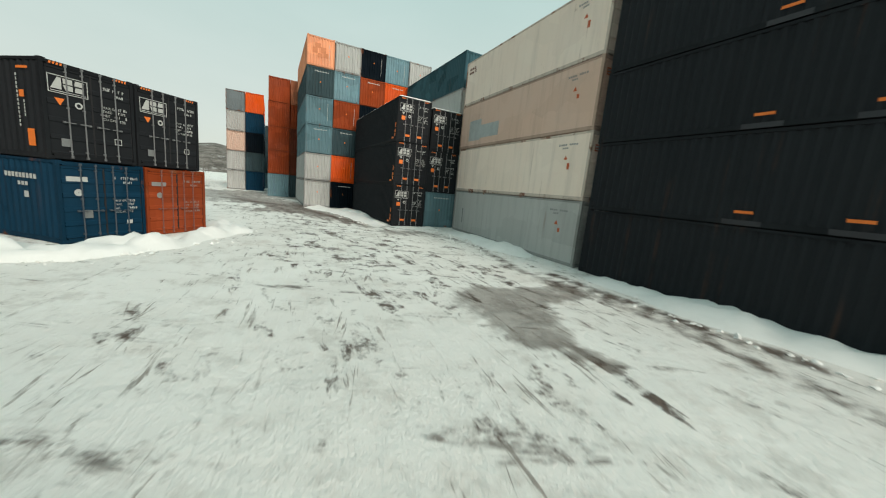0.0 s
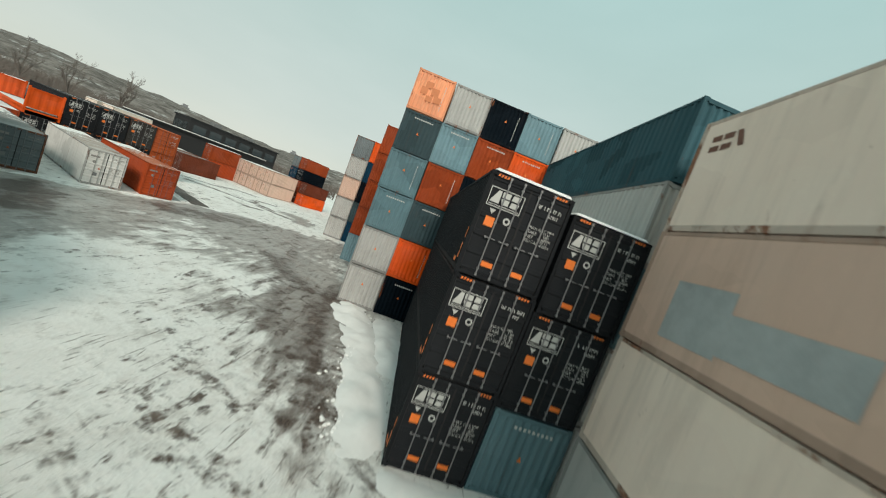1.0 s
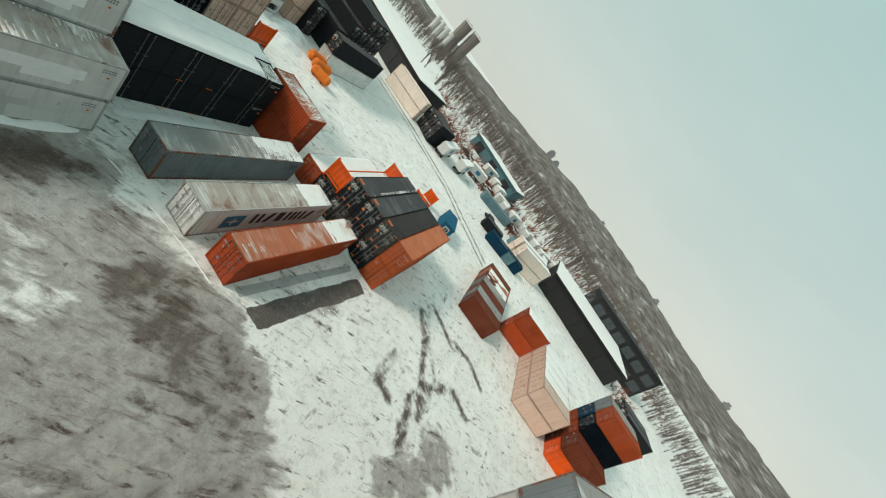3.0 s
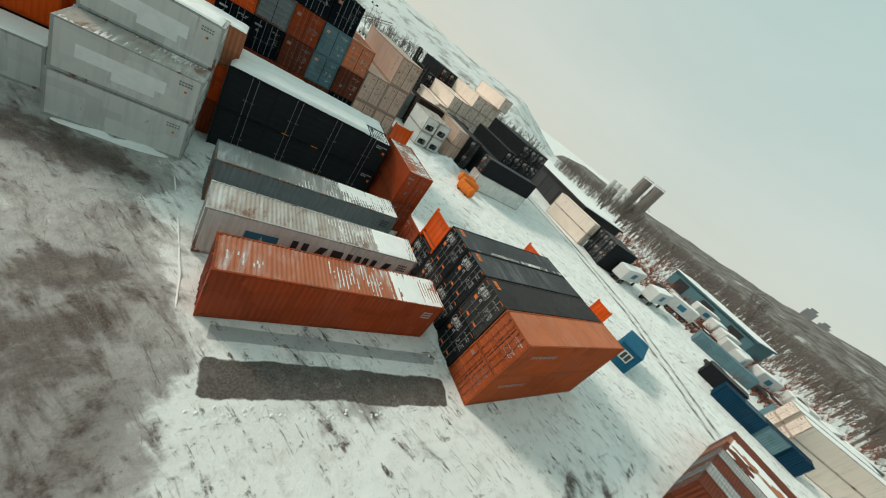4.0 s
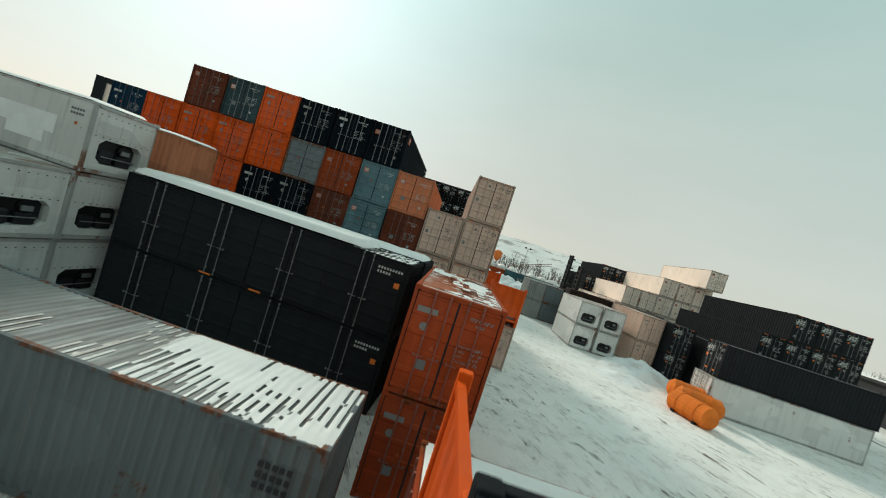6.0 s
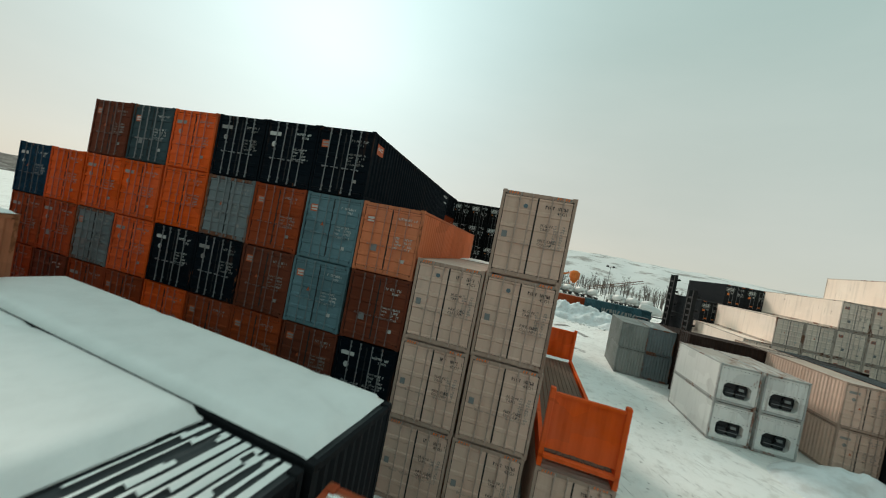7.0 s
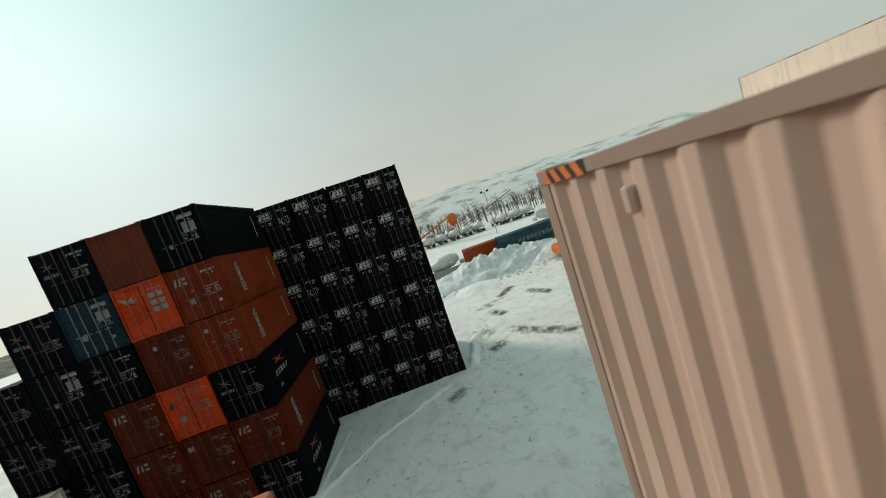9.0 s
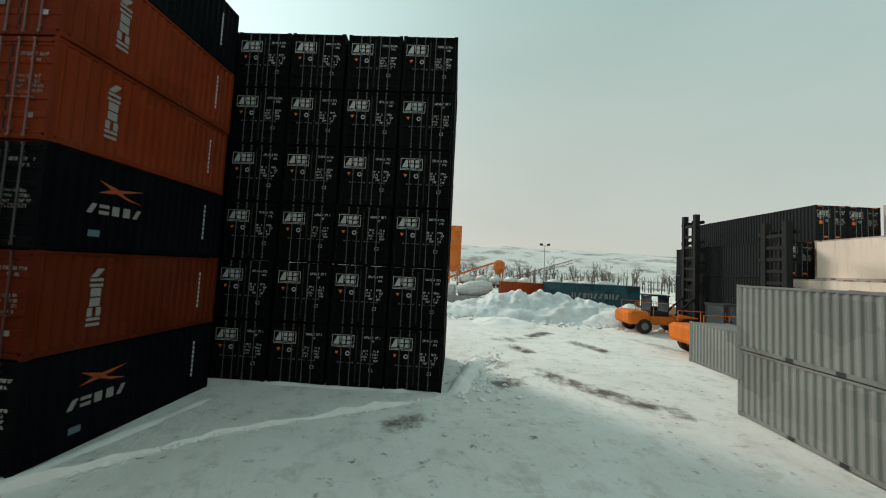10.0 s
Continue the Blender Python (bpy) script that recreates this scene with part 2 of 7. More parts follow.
    for grain, lo, much in ((tracks, 0.565, 0.95), (cross, 0.615, 0.8)):
        dirt = n.math("MULTIPLY", n.math("MULTIPLY", n.step(n.math("ADD", grain, n.math("MULTIPLY", lanes.outputs["Fac"], 0.075)), lo, lo + 0.07), n.step(clod, 0.46, 0.60)), n.step(py, -12, 4, 0.15, 1.0))
        c = n.mix(n.math("MULTIPLY", dirt, much), c, mud)
    # thin tread streaks that run along the lane
    for turn, lo in ((33, 0.60), (20, 0.635), (47, 0.65)):
        tread = n.math("MULTIPLY", n.step(along(turn, 1.0, 6.5, 0.55, 4, 0.25), lo, lo + 0.06), n.step(n.noise(0.45, 4, 0.6), 0.42, 0.58))
        c = n.mix(n.math("MULTIPLY", tread, n.step(py, -12, 2, 0.12, 0.72)), c, (0.16, 0.125, 0.10))
    brownish = n.math("MULTIPLY", n.step(n.noise(0.6, 6, 0.7), 0.56, 0.70), n.step(py, -12, 2, 0.1, 0.26))
    c = n.mix(brownish, c, (0.50, 0.42, 0.36))
    specks = n.math("MULTIPLY", n.step(n.noise(2.1, 7, 0.68), 0.59, 0.68), n.step(patch, 0.38, 0.60))
    c = n.mix(n.math("MULTIPLY", specks, 0.75), c, mud)
    rough = n.mix(slushy, (0.75, 0.75, 0.75), (0.42, 0.42, 0.42))
    bump = n.math("ADD", n.math("MULTIPLY", clod, 1.0), n.math("MULTIPLY", grit, 0.2))
    bump = n.math("SUBTRACT", bump, n.math("MULTIPLY", n.step(ruts, 0.45, 0.75), 0.12))
    return n.finish(c, rough, bump, 0.9, 0.13, 0, 0.3)


def thin_snow_material():
    """Snow so thin that the rusty roof tints it."""
    n = Nodes("thin_roof_snow")
    f = n.noise(3.0, 7, 0.7, (2.2, 0.5, 1))
    g = n.noise(18, 5, 0.7)
    c = n.mix(n.step(f, 0.36, 0.62), (0.84, 0.83, 0.80), (0.50, 0.45, 0.41))
    c = n.mix(n.step(g, 0.5, 0.75, 0.0, 0.4), c, (0.40, 0.33, 0.28))
    return n.finish(c, 0.75, g, 0.3, 0.02, 0, 0.25)


THIN_SNOW = thin_snow_material()
SNOW = snow_material()
DIRTY_SNOW = dirty_snow_material()
GROUND = ground_material()
C = {
    # the near-black charcoal copy holds the shade of the wall turned from the sun
    "charcoal": (0.0205, 0.0225, 0.0255), "dust": (0.052, 0.050, 0.048), "shadedcharcoal": (0.0036, 0.0038, 0.0043), "graphite": (0.0225, 0.0250, 0.0285), "navy": (0.0024, 0.0064, 0.0108), "steelblue": (0.040, 0.095, 0.115), "slate": (0.045, 0.075, 0.085),
    "teal": (0.12, 0.21, 0.24), "blue": (0.0055, 0.037, 0.072), "lightblue": (0.16, 0.27, 0.31),
    # the dark stack's two deepest rusts and its blackest navy have its shade mixed in
    "rust": (0.31, 0.056, 0.016), "orange": (0.74, 0.098, 0.010), "peach": (0.79, 0.325, 0.17), "salmon": (0.64, 0.205, 0.095), "umber": (0.035, 0.021, 0.017), "softshadedrust": (0.19, 0.029, 0.007), "shadedrust": (0.105, 0.0165, 0.0045), "hotorange": (0.56, 0.060, 0.010), "dullblue": (0.012, 0.035, 0.052), "shadednavy": (0.0014, 0.0030, 0.0048),
    "brown": (0.150, 0.040, 0.021), "grey": (0.44, 0.445, 0.43), "ash": (0.255, 0.265, 0.25), "midgrey": (0.17, 0.20, 0.21),
    "beige": (0.66, 0.465, 0.37), "cream": (0.86, 0.715, 0.61), "white": (0.66, 0.66, 0.635), "red": (0.42, 0.070, 0.021),
    "fadedrust": (0.42, 0.16, 0.085), "tangerine": (0.42, 0.088, 0.024),
}
RUSTY = {"grey": 0.35, "white": 0.55, "cream": 0.5, "midgrey": 0.5, "rust": 0.2, "fadedrust": 0.5, "tangerine": 0.12, "charcoal": 0.0, "shadedcharcoal": 0.05, "shadednavy": 0.05, "beige": 0.05, "orange": 0.12, "peach": 0.2}


PATCHY = {"steelblue": 0.30, "peach": 0.22, "cream": 0.03, "beige": 0.04, "white": 0.10, "charcoal": 0.02, "graphite": 0.02, "grey": 0.06}
ROOFS = {"charcoal": ((0.070, 0.074, 0.077), 0.05), "white": ((0.40, 0.35, 0.31), 0.95), "midgrey": ((0.27, 0.265, 0.255), 0.75), "red": ((0.43, 0.145, 0.078), 0.45), "tangerine": ((0.50, 0.165, 0.08), 0.1), "salmon": ((0.60, 0.185, 0.085), 0.12), "beige": ((0.56, 0.43, 0.355), 0.3)}


def pt(key):
    return paint(key, C[key], RUSTY.get(key, 0.25), patches=PATCHY.get(key, 0.12))


def frame_paint(key):
    """Rails, posts and castings wear faster than the walls."""
    return paint(key + "_frame", tuple(v * (0.62 if min(C[key]) > 0.3 else 0.85) for v in C[key]), min(1.8, RUSTY.get(key, 0.25) + (0.45 if key == "white" else 0.9 if key in ("midgrey", "red") else 0.06 if key in ("charcoal", "shadedcharcoal", "shadednavy", "graphite") else 0.55)))


def roof_paint(key):
    """Roofs hold more rust than walls, and a thin frost that follows the pressed ribs."""
    if key not in ROOFS:
        return pt(key)
    if key + "_roof" in PAINTS:
        return PAINTS[key + "_roof"]
    color, rust = ROOFS[key]
    n = Nodes(key + "_roof_paint")
    broad, fine, spots = n.noise(0.4, 5, 0.6), n.noise(7.0, 6, 0.65), n.noise(0.9, 8, 0.72, (1, 0.6, 1), 0.5)
    c = n.mix(n.step(broad, 0.35, 0.7, 0.0, 0.5), color, tuple(v * 0.65 for v in color))
    edge = 0.72 - 0.20 * rust
    c = n.mix(n.step(spots, edge, edge + 0.12, 0.0, 0.8), c, n.mix(n.step(fine, 0.35, 0.7), (0.12, 0.045, 0.022), (0.26, 0.12, 0.07)))
    across = (0.45, 2.6, 1) if key in ("salmon", "beige") else (2.6, 0.35, 1)
    frost = n.math("MULTIPLY", n.step(n.noise(1.0, 6, 0.7, across), 0.44, 0.66), n.step(n.noise(0.3, 3, 0.5), 0.36, 0.62))
    if key == "salmon":
        frost = n.step(n.math("ADD", n.math("MULTIPLY", n.noise(0.33, 4, 0.55), 1.2), n.math("MULTIPLY", n.noise(1.0, 6, 0.7, across), 0.7)), 0.93, 1.08)
    much = {"charcoal": 0.10, "beige": 0.35, "tangerine": 0.08, "salmon": 0.85}.get(key, 0.6)
    c = n.mix(n.math("MULTIPLY", frost, much), c, (0.66, 0.68, 0.67))
    PAINTS[key + "_roof"] = n.finish(c, n.step(fine, 0.3, 0.8, 0.55, 0.8), fine, 0.15, 0.01, 0.0, 0.08)
    return PAINTS[key + "_roof"]


def rod_paint(key):
    c = C[key]
    # lock gear on the shade-darkened boxes is dimmed along with their paint
    if key in ("shadednavy", "shadedcharcoal", "shadedrust"):
        return plain(key + "_lock_gear", tuple(v * 0.5 + (0.06 if key == "shadednavy" else 0.09 if key == "shadedcharcoal" else 0.035) for v in c), 0.5, 0.3, 12)
    if key in ("charcoal", "graphite", "navy", "dust", "slate", "dullblue"):
        return plain("dull_lock_gear", (0.21, 0.215, 0.22), 0.5, 0.3, 12)
    return plain(key + "_lock_gear", tuple(v * 0.55 + 0.075 for v in c), 0.55, 0.2, 12)


MARK_WHITE = plain("marking_white", (0.50, 0.51, 0.49), 0.6, 0, 20)
MARK_ORANGE = plain("marking_orange", (0.85, 0.20, 0.03), 0.6, 0, 20)
MARK_DARK = plain("marking_dark", (0.03, 0.03, 0.035), 0.6, 0, 20)
MARK_BLUE = plain("marking_blue", (0.03, 0.16, 0.27), 0.6, 0, 20)
MARK_SLATE = plain("marking_slate", (0.10, 0.15, 0.18), 0.6, 0, 20)
MARK_DIM = plain("marking_faded", (0.26, 0.25, 0.235), 0.7, 0, 20)
MARK_RED = plain("sticker_faded_red", (0.50, 0.10, 0.03), 0.7, 0, 20)
MARK_GREY = plain("marking_grey", (0.2, 0.21, 0.21), 0.6, 0, 20)
STEEL = plain("galvanised_steel", (0.20, 0.205, 0.205), 0.55, 0.3, 12)
RUBBER = plain("door_gasket", (0.015, 0.015, 0.016), 0.8, 0, 10)
MACHINE_DARK = plain("cooling_unit_dark", (0.02, 0.022, 0.025), 0.55, 0.2, 10)


# ---- mesh helpers ----
class Bits:
    """Collects boxes, bars and strips into one mesh."""

    def __init__(self):
        self.v, self.f = [], []

    def quad(self, a, b, c, d):
        k = len(self.v)
        self.v += [a, b, c, d]
        self.f.append((k, k + 1, k + 2, k + 3))
        return self

    def tri(self, a, b, c):
        k = len(self.v)
        self.v += [a, b, c]
        self.f.append((k, k + 1, k + 2))
        return self

    def box(self, x0, x1, y0, y1, z0, z1, m=None):
        k = len(self.v)
        pts = [(x, y, z) for z in (z0, z1) for x, y in ((x0, y0), (x1, y0), (x1, y1), (x0, y1))]
        self.v += [tuple(m @ Vector(p)) for p in pts] if m else pts
        self.f += [tuple(k + i for i in q) for q in ((3, 2, 1, 0), (4, 5, 6, 7), (0, 1, 5, 4), (1, 2, 6, 5), (2, 3, 7, 6), (3, 0, 4, 7))]
        return self

    def bevel_box(self, x0, x1, y0, y1, z0, z1, b=0.02, m=None):
        """A box whose upright and level edges are cut back by b."""
        k = len(self.v)
        ring = lambda i, z: [(x0 + i, y0 + b + i, z), (x0 + b + i, y0 + i, z), (x1 - b - i, y0 + i, z), (x1 - i, y0 + b + i, z), (x1 - i, y1 - b - i, z), (x1 - b - i, y1 - i, z), (x0 + b + i, y1 - i, z), (x0 + i, y1 - b - i, z)]
        pts = ring(b * 0.7, z0) + ring(0, z0 + b) + ring(0, z1 - b) + ring(b * 0.7, z1)
        self.v += [tuple(m @ Vector(p)) for p in pts] if m else pts
        for r in range(3):
            for i in range(8):
                j = (i + 1) % 8
                self.f.append((k + 8 * r + i, k + 8 * r + j, k + 8 * r + 8 + j, k + 8 * r + 8 + i))
        self.f.append(tuple(k + i for i in range(7, -1, -1)))
        self.f.append(tuple(k + 24 + i for i in range(8)))
        return self

    def rod(self, a, b, r, n=6, r2=None):
        a, b = Vector(a), Vector(b)
        q = (b - a).to_track_quat("Z", "Y")
        k = len(self.v)
        for p, rr in ((a, r), (b, r if r2 is None else r2)):
            for i in range(n):
                w = 2 * math.pi * i / n
                self.v.append(tuple(p + q @ Vector((rr * math.cos(w), rr * math.sin(w), 0))))
        for i in range(n):
            j = (i + 1) % n
            self.f.append((k + i, k + j, k + n + j, k + n + i))
        self.f += [tuple(k + i for i in range(n - 1, -1, -1)), tuple(k + n + i for i in range(n))]
        return self

    def wave(self, start, run, out, up, length, height, pitch, depth):
        """A corrugated sheet: along run from start, its troughs set back against out."""
        start, run, out, up = Vector(start), Vector(run), Vector(out), Vector(up)
        count = max(1, round(length / pitch))
        p = length / count
        prof = []
        for i in range(count):
            s = i * p
            prof += [(s, 0), (s + 0.26 * p, 0), (s + 0.5 * p, -depth), (s + 0.76 * p, -depth)]
        prof.append((length, 0))
        k = len(self.v)
        for s, d in prof:
            q = start + run * s + out * d
            self.v += [tuple(q), tuple(q + up * height)]
        for i in range(len(prof) - 1):
            a = k + 2 * i
            self.f.append((a, a + 2, a + 3, a + 1))
        return self

    def mesh(self, name, mat, smooth=False):
        me = bpy.data.meshes.new(name)
        me.from_pydata(self.v, [], self.f)
        me.materials.append(mat)
        if smooth:
            me.polygons.foreach_set("use_smooth", [True] * len(me.polygons))
        me.update()
        return me


def part(name, bits, mat, parent, label="", smooth=False):
    ob = new(name, bits if isinstance(bits, bpy.types.Mesh) else bits.mesh(name, mat, smooth))
    ob.parent = parent
    if label:
        ob["label"] = label
    return ob


# ---- shipping containers ----
W = 2.438


def strip(b, x0, x1, y, z0, z1):
    """A painted stroke on a face that looks along -y."""
    return b.quad((x0, y - 0.003, z0), (x1, y - 0.003, z0), (x1, y - 0.003, z1), (x0, y - 0.003, z1))


def id_bars(b, x0, x1, z0, z1, y, rows, rng, gap=0.35, whole=False):
    """Rows of short strokes, for lettering too small to read. Words end at uneven lengths unless whole."""
    hgt = (z1 - z0) / rows
    for r in range(rows):
        x = x0
        top = z1 - r * hgt
        low = top - hgt * (1 - gap)
        end = x1 if whole else x0 + (x1 - x0) * rng.uniform(0.6, 1.0)
        while x < end - 0.02:
            w = min(0.6 * (top - low), 0.05) * rng.uniform(0.7, 1.1)
            kind = rng.random()
            if kind < 0.22:
                x += w
                continue
            t = w * 0.42
            if kind < 0.5:
                strip(b, x, x + t, y, low, top)
                strip(b, x + w - t, x + w, y, low, top - (top - low) * rng.choice((0.0, 0.45)))
            elif kind < 0.8:
                strip(b, x, x + w, y, top - (top - low) * 0.3, top)
                strip(b, x, x + t, y, low, top - (top - low) * 0.3)
            else:
                strip(b, x + w * 0.3, x + w * 0.7, y, low, top)
            x += w * 1.3
    return b


def ring(b, x, z, r, y, wide=0.3):
    """A painted ring."""
    n = 14
    for i in range(n):
        p, q = 2 * math.pi * i / n, 2 * math.pi * (i + 1) / n
        a = r * (1 - wide)
        b.quad((x + r * math.cos(p), y - 0.003, z + r * math.sin(p)), (x + r * math.cos(q), y - 0.003, z + r * math.sin(q)), (x + a * math.cos(q), y - 0.003, z + a * math.sin(q)), (x + a * math.cos(p), y - 0.003, z + a * math.sin(p)))
    return b


def outline(b, x0, x1, z0, z1, y, t=0.02):
    for r in ((x0, x1, z1 - t, z1), (x0, x1, z0, z0 + t), (x0, x0 + t, z0 + t, z1 - t), (x1 - t, x1, z0 + t, z1 - t)):
        strip(b, r[0], r[1], y, r[2], r[3])
    return b


def logo_plate(b, x0, x1, z0, z1, y):
    """An outlined plate with a bold wedge and two bold notched blocks."""
    outline(b, x0, x1, z0, z1, y, 0.022)
    strip(b, x0 + 0.05, x1 - 0.05, y, z0 + 0.055, z0 + 0.075)
    zb, zt = z0 + 0.12, z1 - 0.06
    w = (x1 - x0 - 0.14) / 3.1
    yy = y - 0.003
    a = x0 + 0.06
    b.quad((a, yy, zb), (a + 0.98 * w, yy, zb), (a + 0.98 * w, yy, zt), (a + 0.62 * w, yy, zt))
    strip(b, a + 1.12 * w, a + 1.98 * w, y, zb + 0.55 * (zt - zb), zt)
    b.quad((a + 1.30 * w, yy, zb), (a + 1.98 * w, yy, zb), (a + 1.98 * w, yy, zb + 0.45 * (zt - zb)), (a + 1.12 * w, yy, zb + 0.45 * (zt - zb)))
    for lo, hi in ((zb, zb + 0.42 * (zt - zb)), (zb + 0.56 * (zt - zb), zt)):
        b.quad((a + 2.14 * w, yy, lo), (a + 2.96 * w, yy, lo), (a + 3.06 * w, yy, hi), (a + 2.24 * w, yy, hi))
    return b


def door_leaf(x0, x1, z0, z1, y):
    """One door leaf, pressed from one sheet: level bands stand proud between shallow panels."""
    n = 5
    step = (z1 - z0) / n
    prof = [(y + 0.05, z0), (y - 0.010, z0)]
    for i in range(n):
        a, c = z0 + i * step, z0 + (i + 1) * step
        prof += [(y - 0.010, a + 0.055), (y + 0.018, a + 0.085), (y + 0.018, c - 0.085), (y - 0.010, c - 0.055)]
    prof += [(y - 0.010, z1), (y + 0.05, z1)]
    b = Bits()
    m = len(prof)
    b.v = [(x, p, z) for x in (x0, x1) for p, z in prof]
    b.f = [(i, m + i, m + (i + 1) % m, (i + 1) % m) for i in range(m)] + [tuple(range(m)), tuple(range(2 * m - 1, m - 1, -1))]
    return b


def lock_rod(x, z0, z1, y, side):
    """A locking rod with its keepers, three guide brackets and a cross handle."""
    b = Bits()
    b.rod((x, y - 0.045, z0 - 0.07), (x, y - 0.045, z1 + 0.07), 0.021)
    for z in (z0 + 0.10, z0 + (z1 - z0) * 0.55, z1 - 0.10):
        b.box(x - 0.034, x + 0.034, y - 0.055, y, z - 0.022, z + 0.022)
    b.box(x - 0.03, x + 0.03, y - 0.07, y - 0.02, z0 - 0.11, z0 - 0.04).box(x - 0.03, x + 0.03, y - 0.07, y - 0.02, z1 + 0.04, z1 + 0.11)
    zh = z0 + (z1 - z0) * 0.38
    b.box(x - 0.15, x + 0.15, y - 0.082, y - 0.068, zh - 0.013, zh + 0.013)
    b.box(x + side * 0.12 - 0.025, x + side * 0.12 + 0.025, y - 0.067, y, zh - 0.03, zh + 0.03)
    return b


MESHES = {}


def cached(key, make):
    if key not in MESHES:
        MESHES[key] = make()
    return MESHES[key]


def frame_bits(L, H, castings):
    b = Bits()
    h = W / 2
    for x in (-h, h - 0.10):
        for y0, y1 in ((0.004, 0.13), (L - 0.13, L - 0.004)):
            b.box(x + 0.004, x + 0.096, y0, y1, 0.118, H - 0.118)
        b.box(x + 0.014, x + 0.094, 0.178, L - 0.178, 0.022, 0.17)
        b.box(x + 0.004, x + 0.092, 0.178, L - 0.178, H - 0.10, H - 0.016)
    for y0 in (0.006, L - 0.096):
        b.box(-h + 0.16, h - 0.16, y0, y0 + 0.09, 0.035, 0.17)
        b.box(-h + 0.16, h - 0.16, y0, y0 + 0.09, H - 0.15, H - 0.03)
    b.box(-h + 0.1, h - 0.1, 0.1, L - 0.1, -0.010, 0.15)
    if castings:
        for x in (-h, h - 0.162):
            for y in (0, L - 0.178):
                for z in (0, H - 0.118):
                    b.box(x, x + 0.162, y, y + 0.178, z, z + 0.118)
    return b


def casting_mesh():
    b = Bits()
    b.bevel_box(0, 0.162, 0, 0.178, 0, 0.118, 0.012)
    b.box(0.05, 0.11, -0.002, 0.0, 0.03, 0.09).box(-0.002, 0.0, 0.055, 0.125, 0.03, 0.09)
    return b


def shipping_container(color, L=12.192, H=2.591, front="doors", back="blank", marks="", near=1, label="", group="", seed=0, kind_word="shipping container", smooth_sides=False):
    """A container whose front end lies at y = 0 and whose long axis is +y; an Empty at its base carries the parts."""
    rng = random.Random(seed * 7919 + 13)
    mat = pt(color)
    e = new("shipping_container")
    e.empty_display_size = 0.3
    h = W / 2
    key = (color, round(L, 2), round(H, 2))
    worn, gear = frame_paint(color), rod_paint(color)
    part("frame", cached(("frame", near < 2, *key), lambda: frame_bits(L, H, near < 2).mesh("frame", worn)), worn, e)
    zs, hs = 0.165, H - 0.27

    def side(sign):
        b = Bits()
        if smooth_sides:
            b.box(min(sign * (h - 0.015), sign * (h - 0.05)), max(sign * (h - 0.015), sign * (h - 0.05)), 0.12, L - 0.12, zs, zs + hs)
        elif sign > 0:
            b.wave((h - 0.012, 0.12, zs), (0, 1, 0), (1, 0, 0), (0, 0, 1), L - 0.24, hs, 0.278, 0.044)
        else:
            b.wave((-h + 0.012, L - 0.12, zs), (0, -1, 0), (-1, 0, 0), (0, 0, 1), L - 0.24, hs, 0.278, 0.044)
        return b.mesh("side_wall", mat)

    for s in (1, -1):
        part("side_wall", cached(("side", s, smooth_sides, *key), lambda: side(s)), mat, e)
    part("roof", cached(("roof", smooth_sides, *key), lambda: Bits().wave((-h + 0.06, 0.08, H - 0.03), (0, 1, 0), (0, 0, 1), (1, 0, 0), L - 0.16, W - 0.12, 0.21, 0.004 if smooth_sides else 0.022).mesh("roof", roof_paint(color))), roof_paint(color), e)
    for which, y, sgn in ((front, 0.0, 1), (back, L, -1)):
        if which == "blank":
            def blank():
                b = Bits()
                if sgn > 0:
                    b.wave((-h + 0.09, y + 0.02, 0.165), (1, 0, 0), (0, -1, 0), (0, 0, 1), W - 0.18, H - 0.31, 0.245, 0.055)
                else:
                    b.wave((h - 0.09, y - 0.02, 0.165), (-1, 0, 0), (0, 1, 0), (0, 0, 1), W - 0.18, H - 0.31, 0.245, 0.055)
                return b.mesh("end_wall", mat)
            part("end_wall", cached(("end", sgn, *key), blank), mat, e)
        elif which == "doors":
            z0, z1 = 0.185, H - 0.165
            turned = Matrix.Identity(4) if sgn > 0 else Matrix.Translation((0, L, 0)) @ Matrix.Rotation(math.pi, 4, "Z")
            rods = ((-0.60, -1), (-0.20, 1), (0.45, -1), (0.80, 1)) if color == "beige" else ((-0.64, -1), (-0.24, 1), (0.24, -1), (0.64, 1))
            for i, (xa, xb) in enumerate(((-h + 0.12, -0.026), (0.026, h - 0.12))):
                d = part("door", cached(("door", i, *key), lambda: door_leaf(xa, xb, z0, z1, 0.03).mesh("door", mat)), mat, e)
                d.matrix_local = turned
                if near:
                    for x, s in rods[2 * i: 2 * i + 2]:
                        part("lock_rod", cached(("rod", color, x, round(H, 2)), lambda: lock_rod(x, z0, z1, 0.03, s).mesh("lock_rod", gear)), gear, d)
                else:
                    def both():
                        b = Bits()
                        for x, s in rods[2 * i: 2 * i + 2]:
                            b.rod((x, -0.01, z0), (x, -0.01, z1), 0.02, 4)
                        return b.mesh("lock_gear", gear)
                    tagged(part("lock_gear", cached(("rods", color, i, round(H, 2)), both), gear, d), kind="stuff")
            g = part("door_gasket", cached(("gasket", round(H, 2)), lambda: Bits().box(-0.0255, 0.0255, 0.034, 0.06, z0, z1).box(-h + 0.09, h - 0.09, 0.055, 0.075, 0.16, H - 0.14).mesh("door_gasket", RUBBER)), RUBBER, e)
            g.matrix_local = turned
            door_marks(e, turned, H, marks, near, rng)
        elif which == "machine":
            cooling_unit(e, L, H, y, sgn, mat)
    if near > 1:
        for x in (-h, h):
            for y in (0, L):
                for z in (0, H - 0.118):
                    me = cached(("casting", color), lambda: casting_mesh().mesh("corner_casting", worn))
                    c = part("corner_casting", me, worn, e)
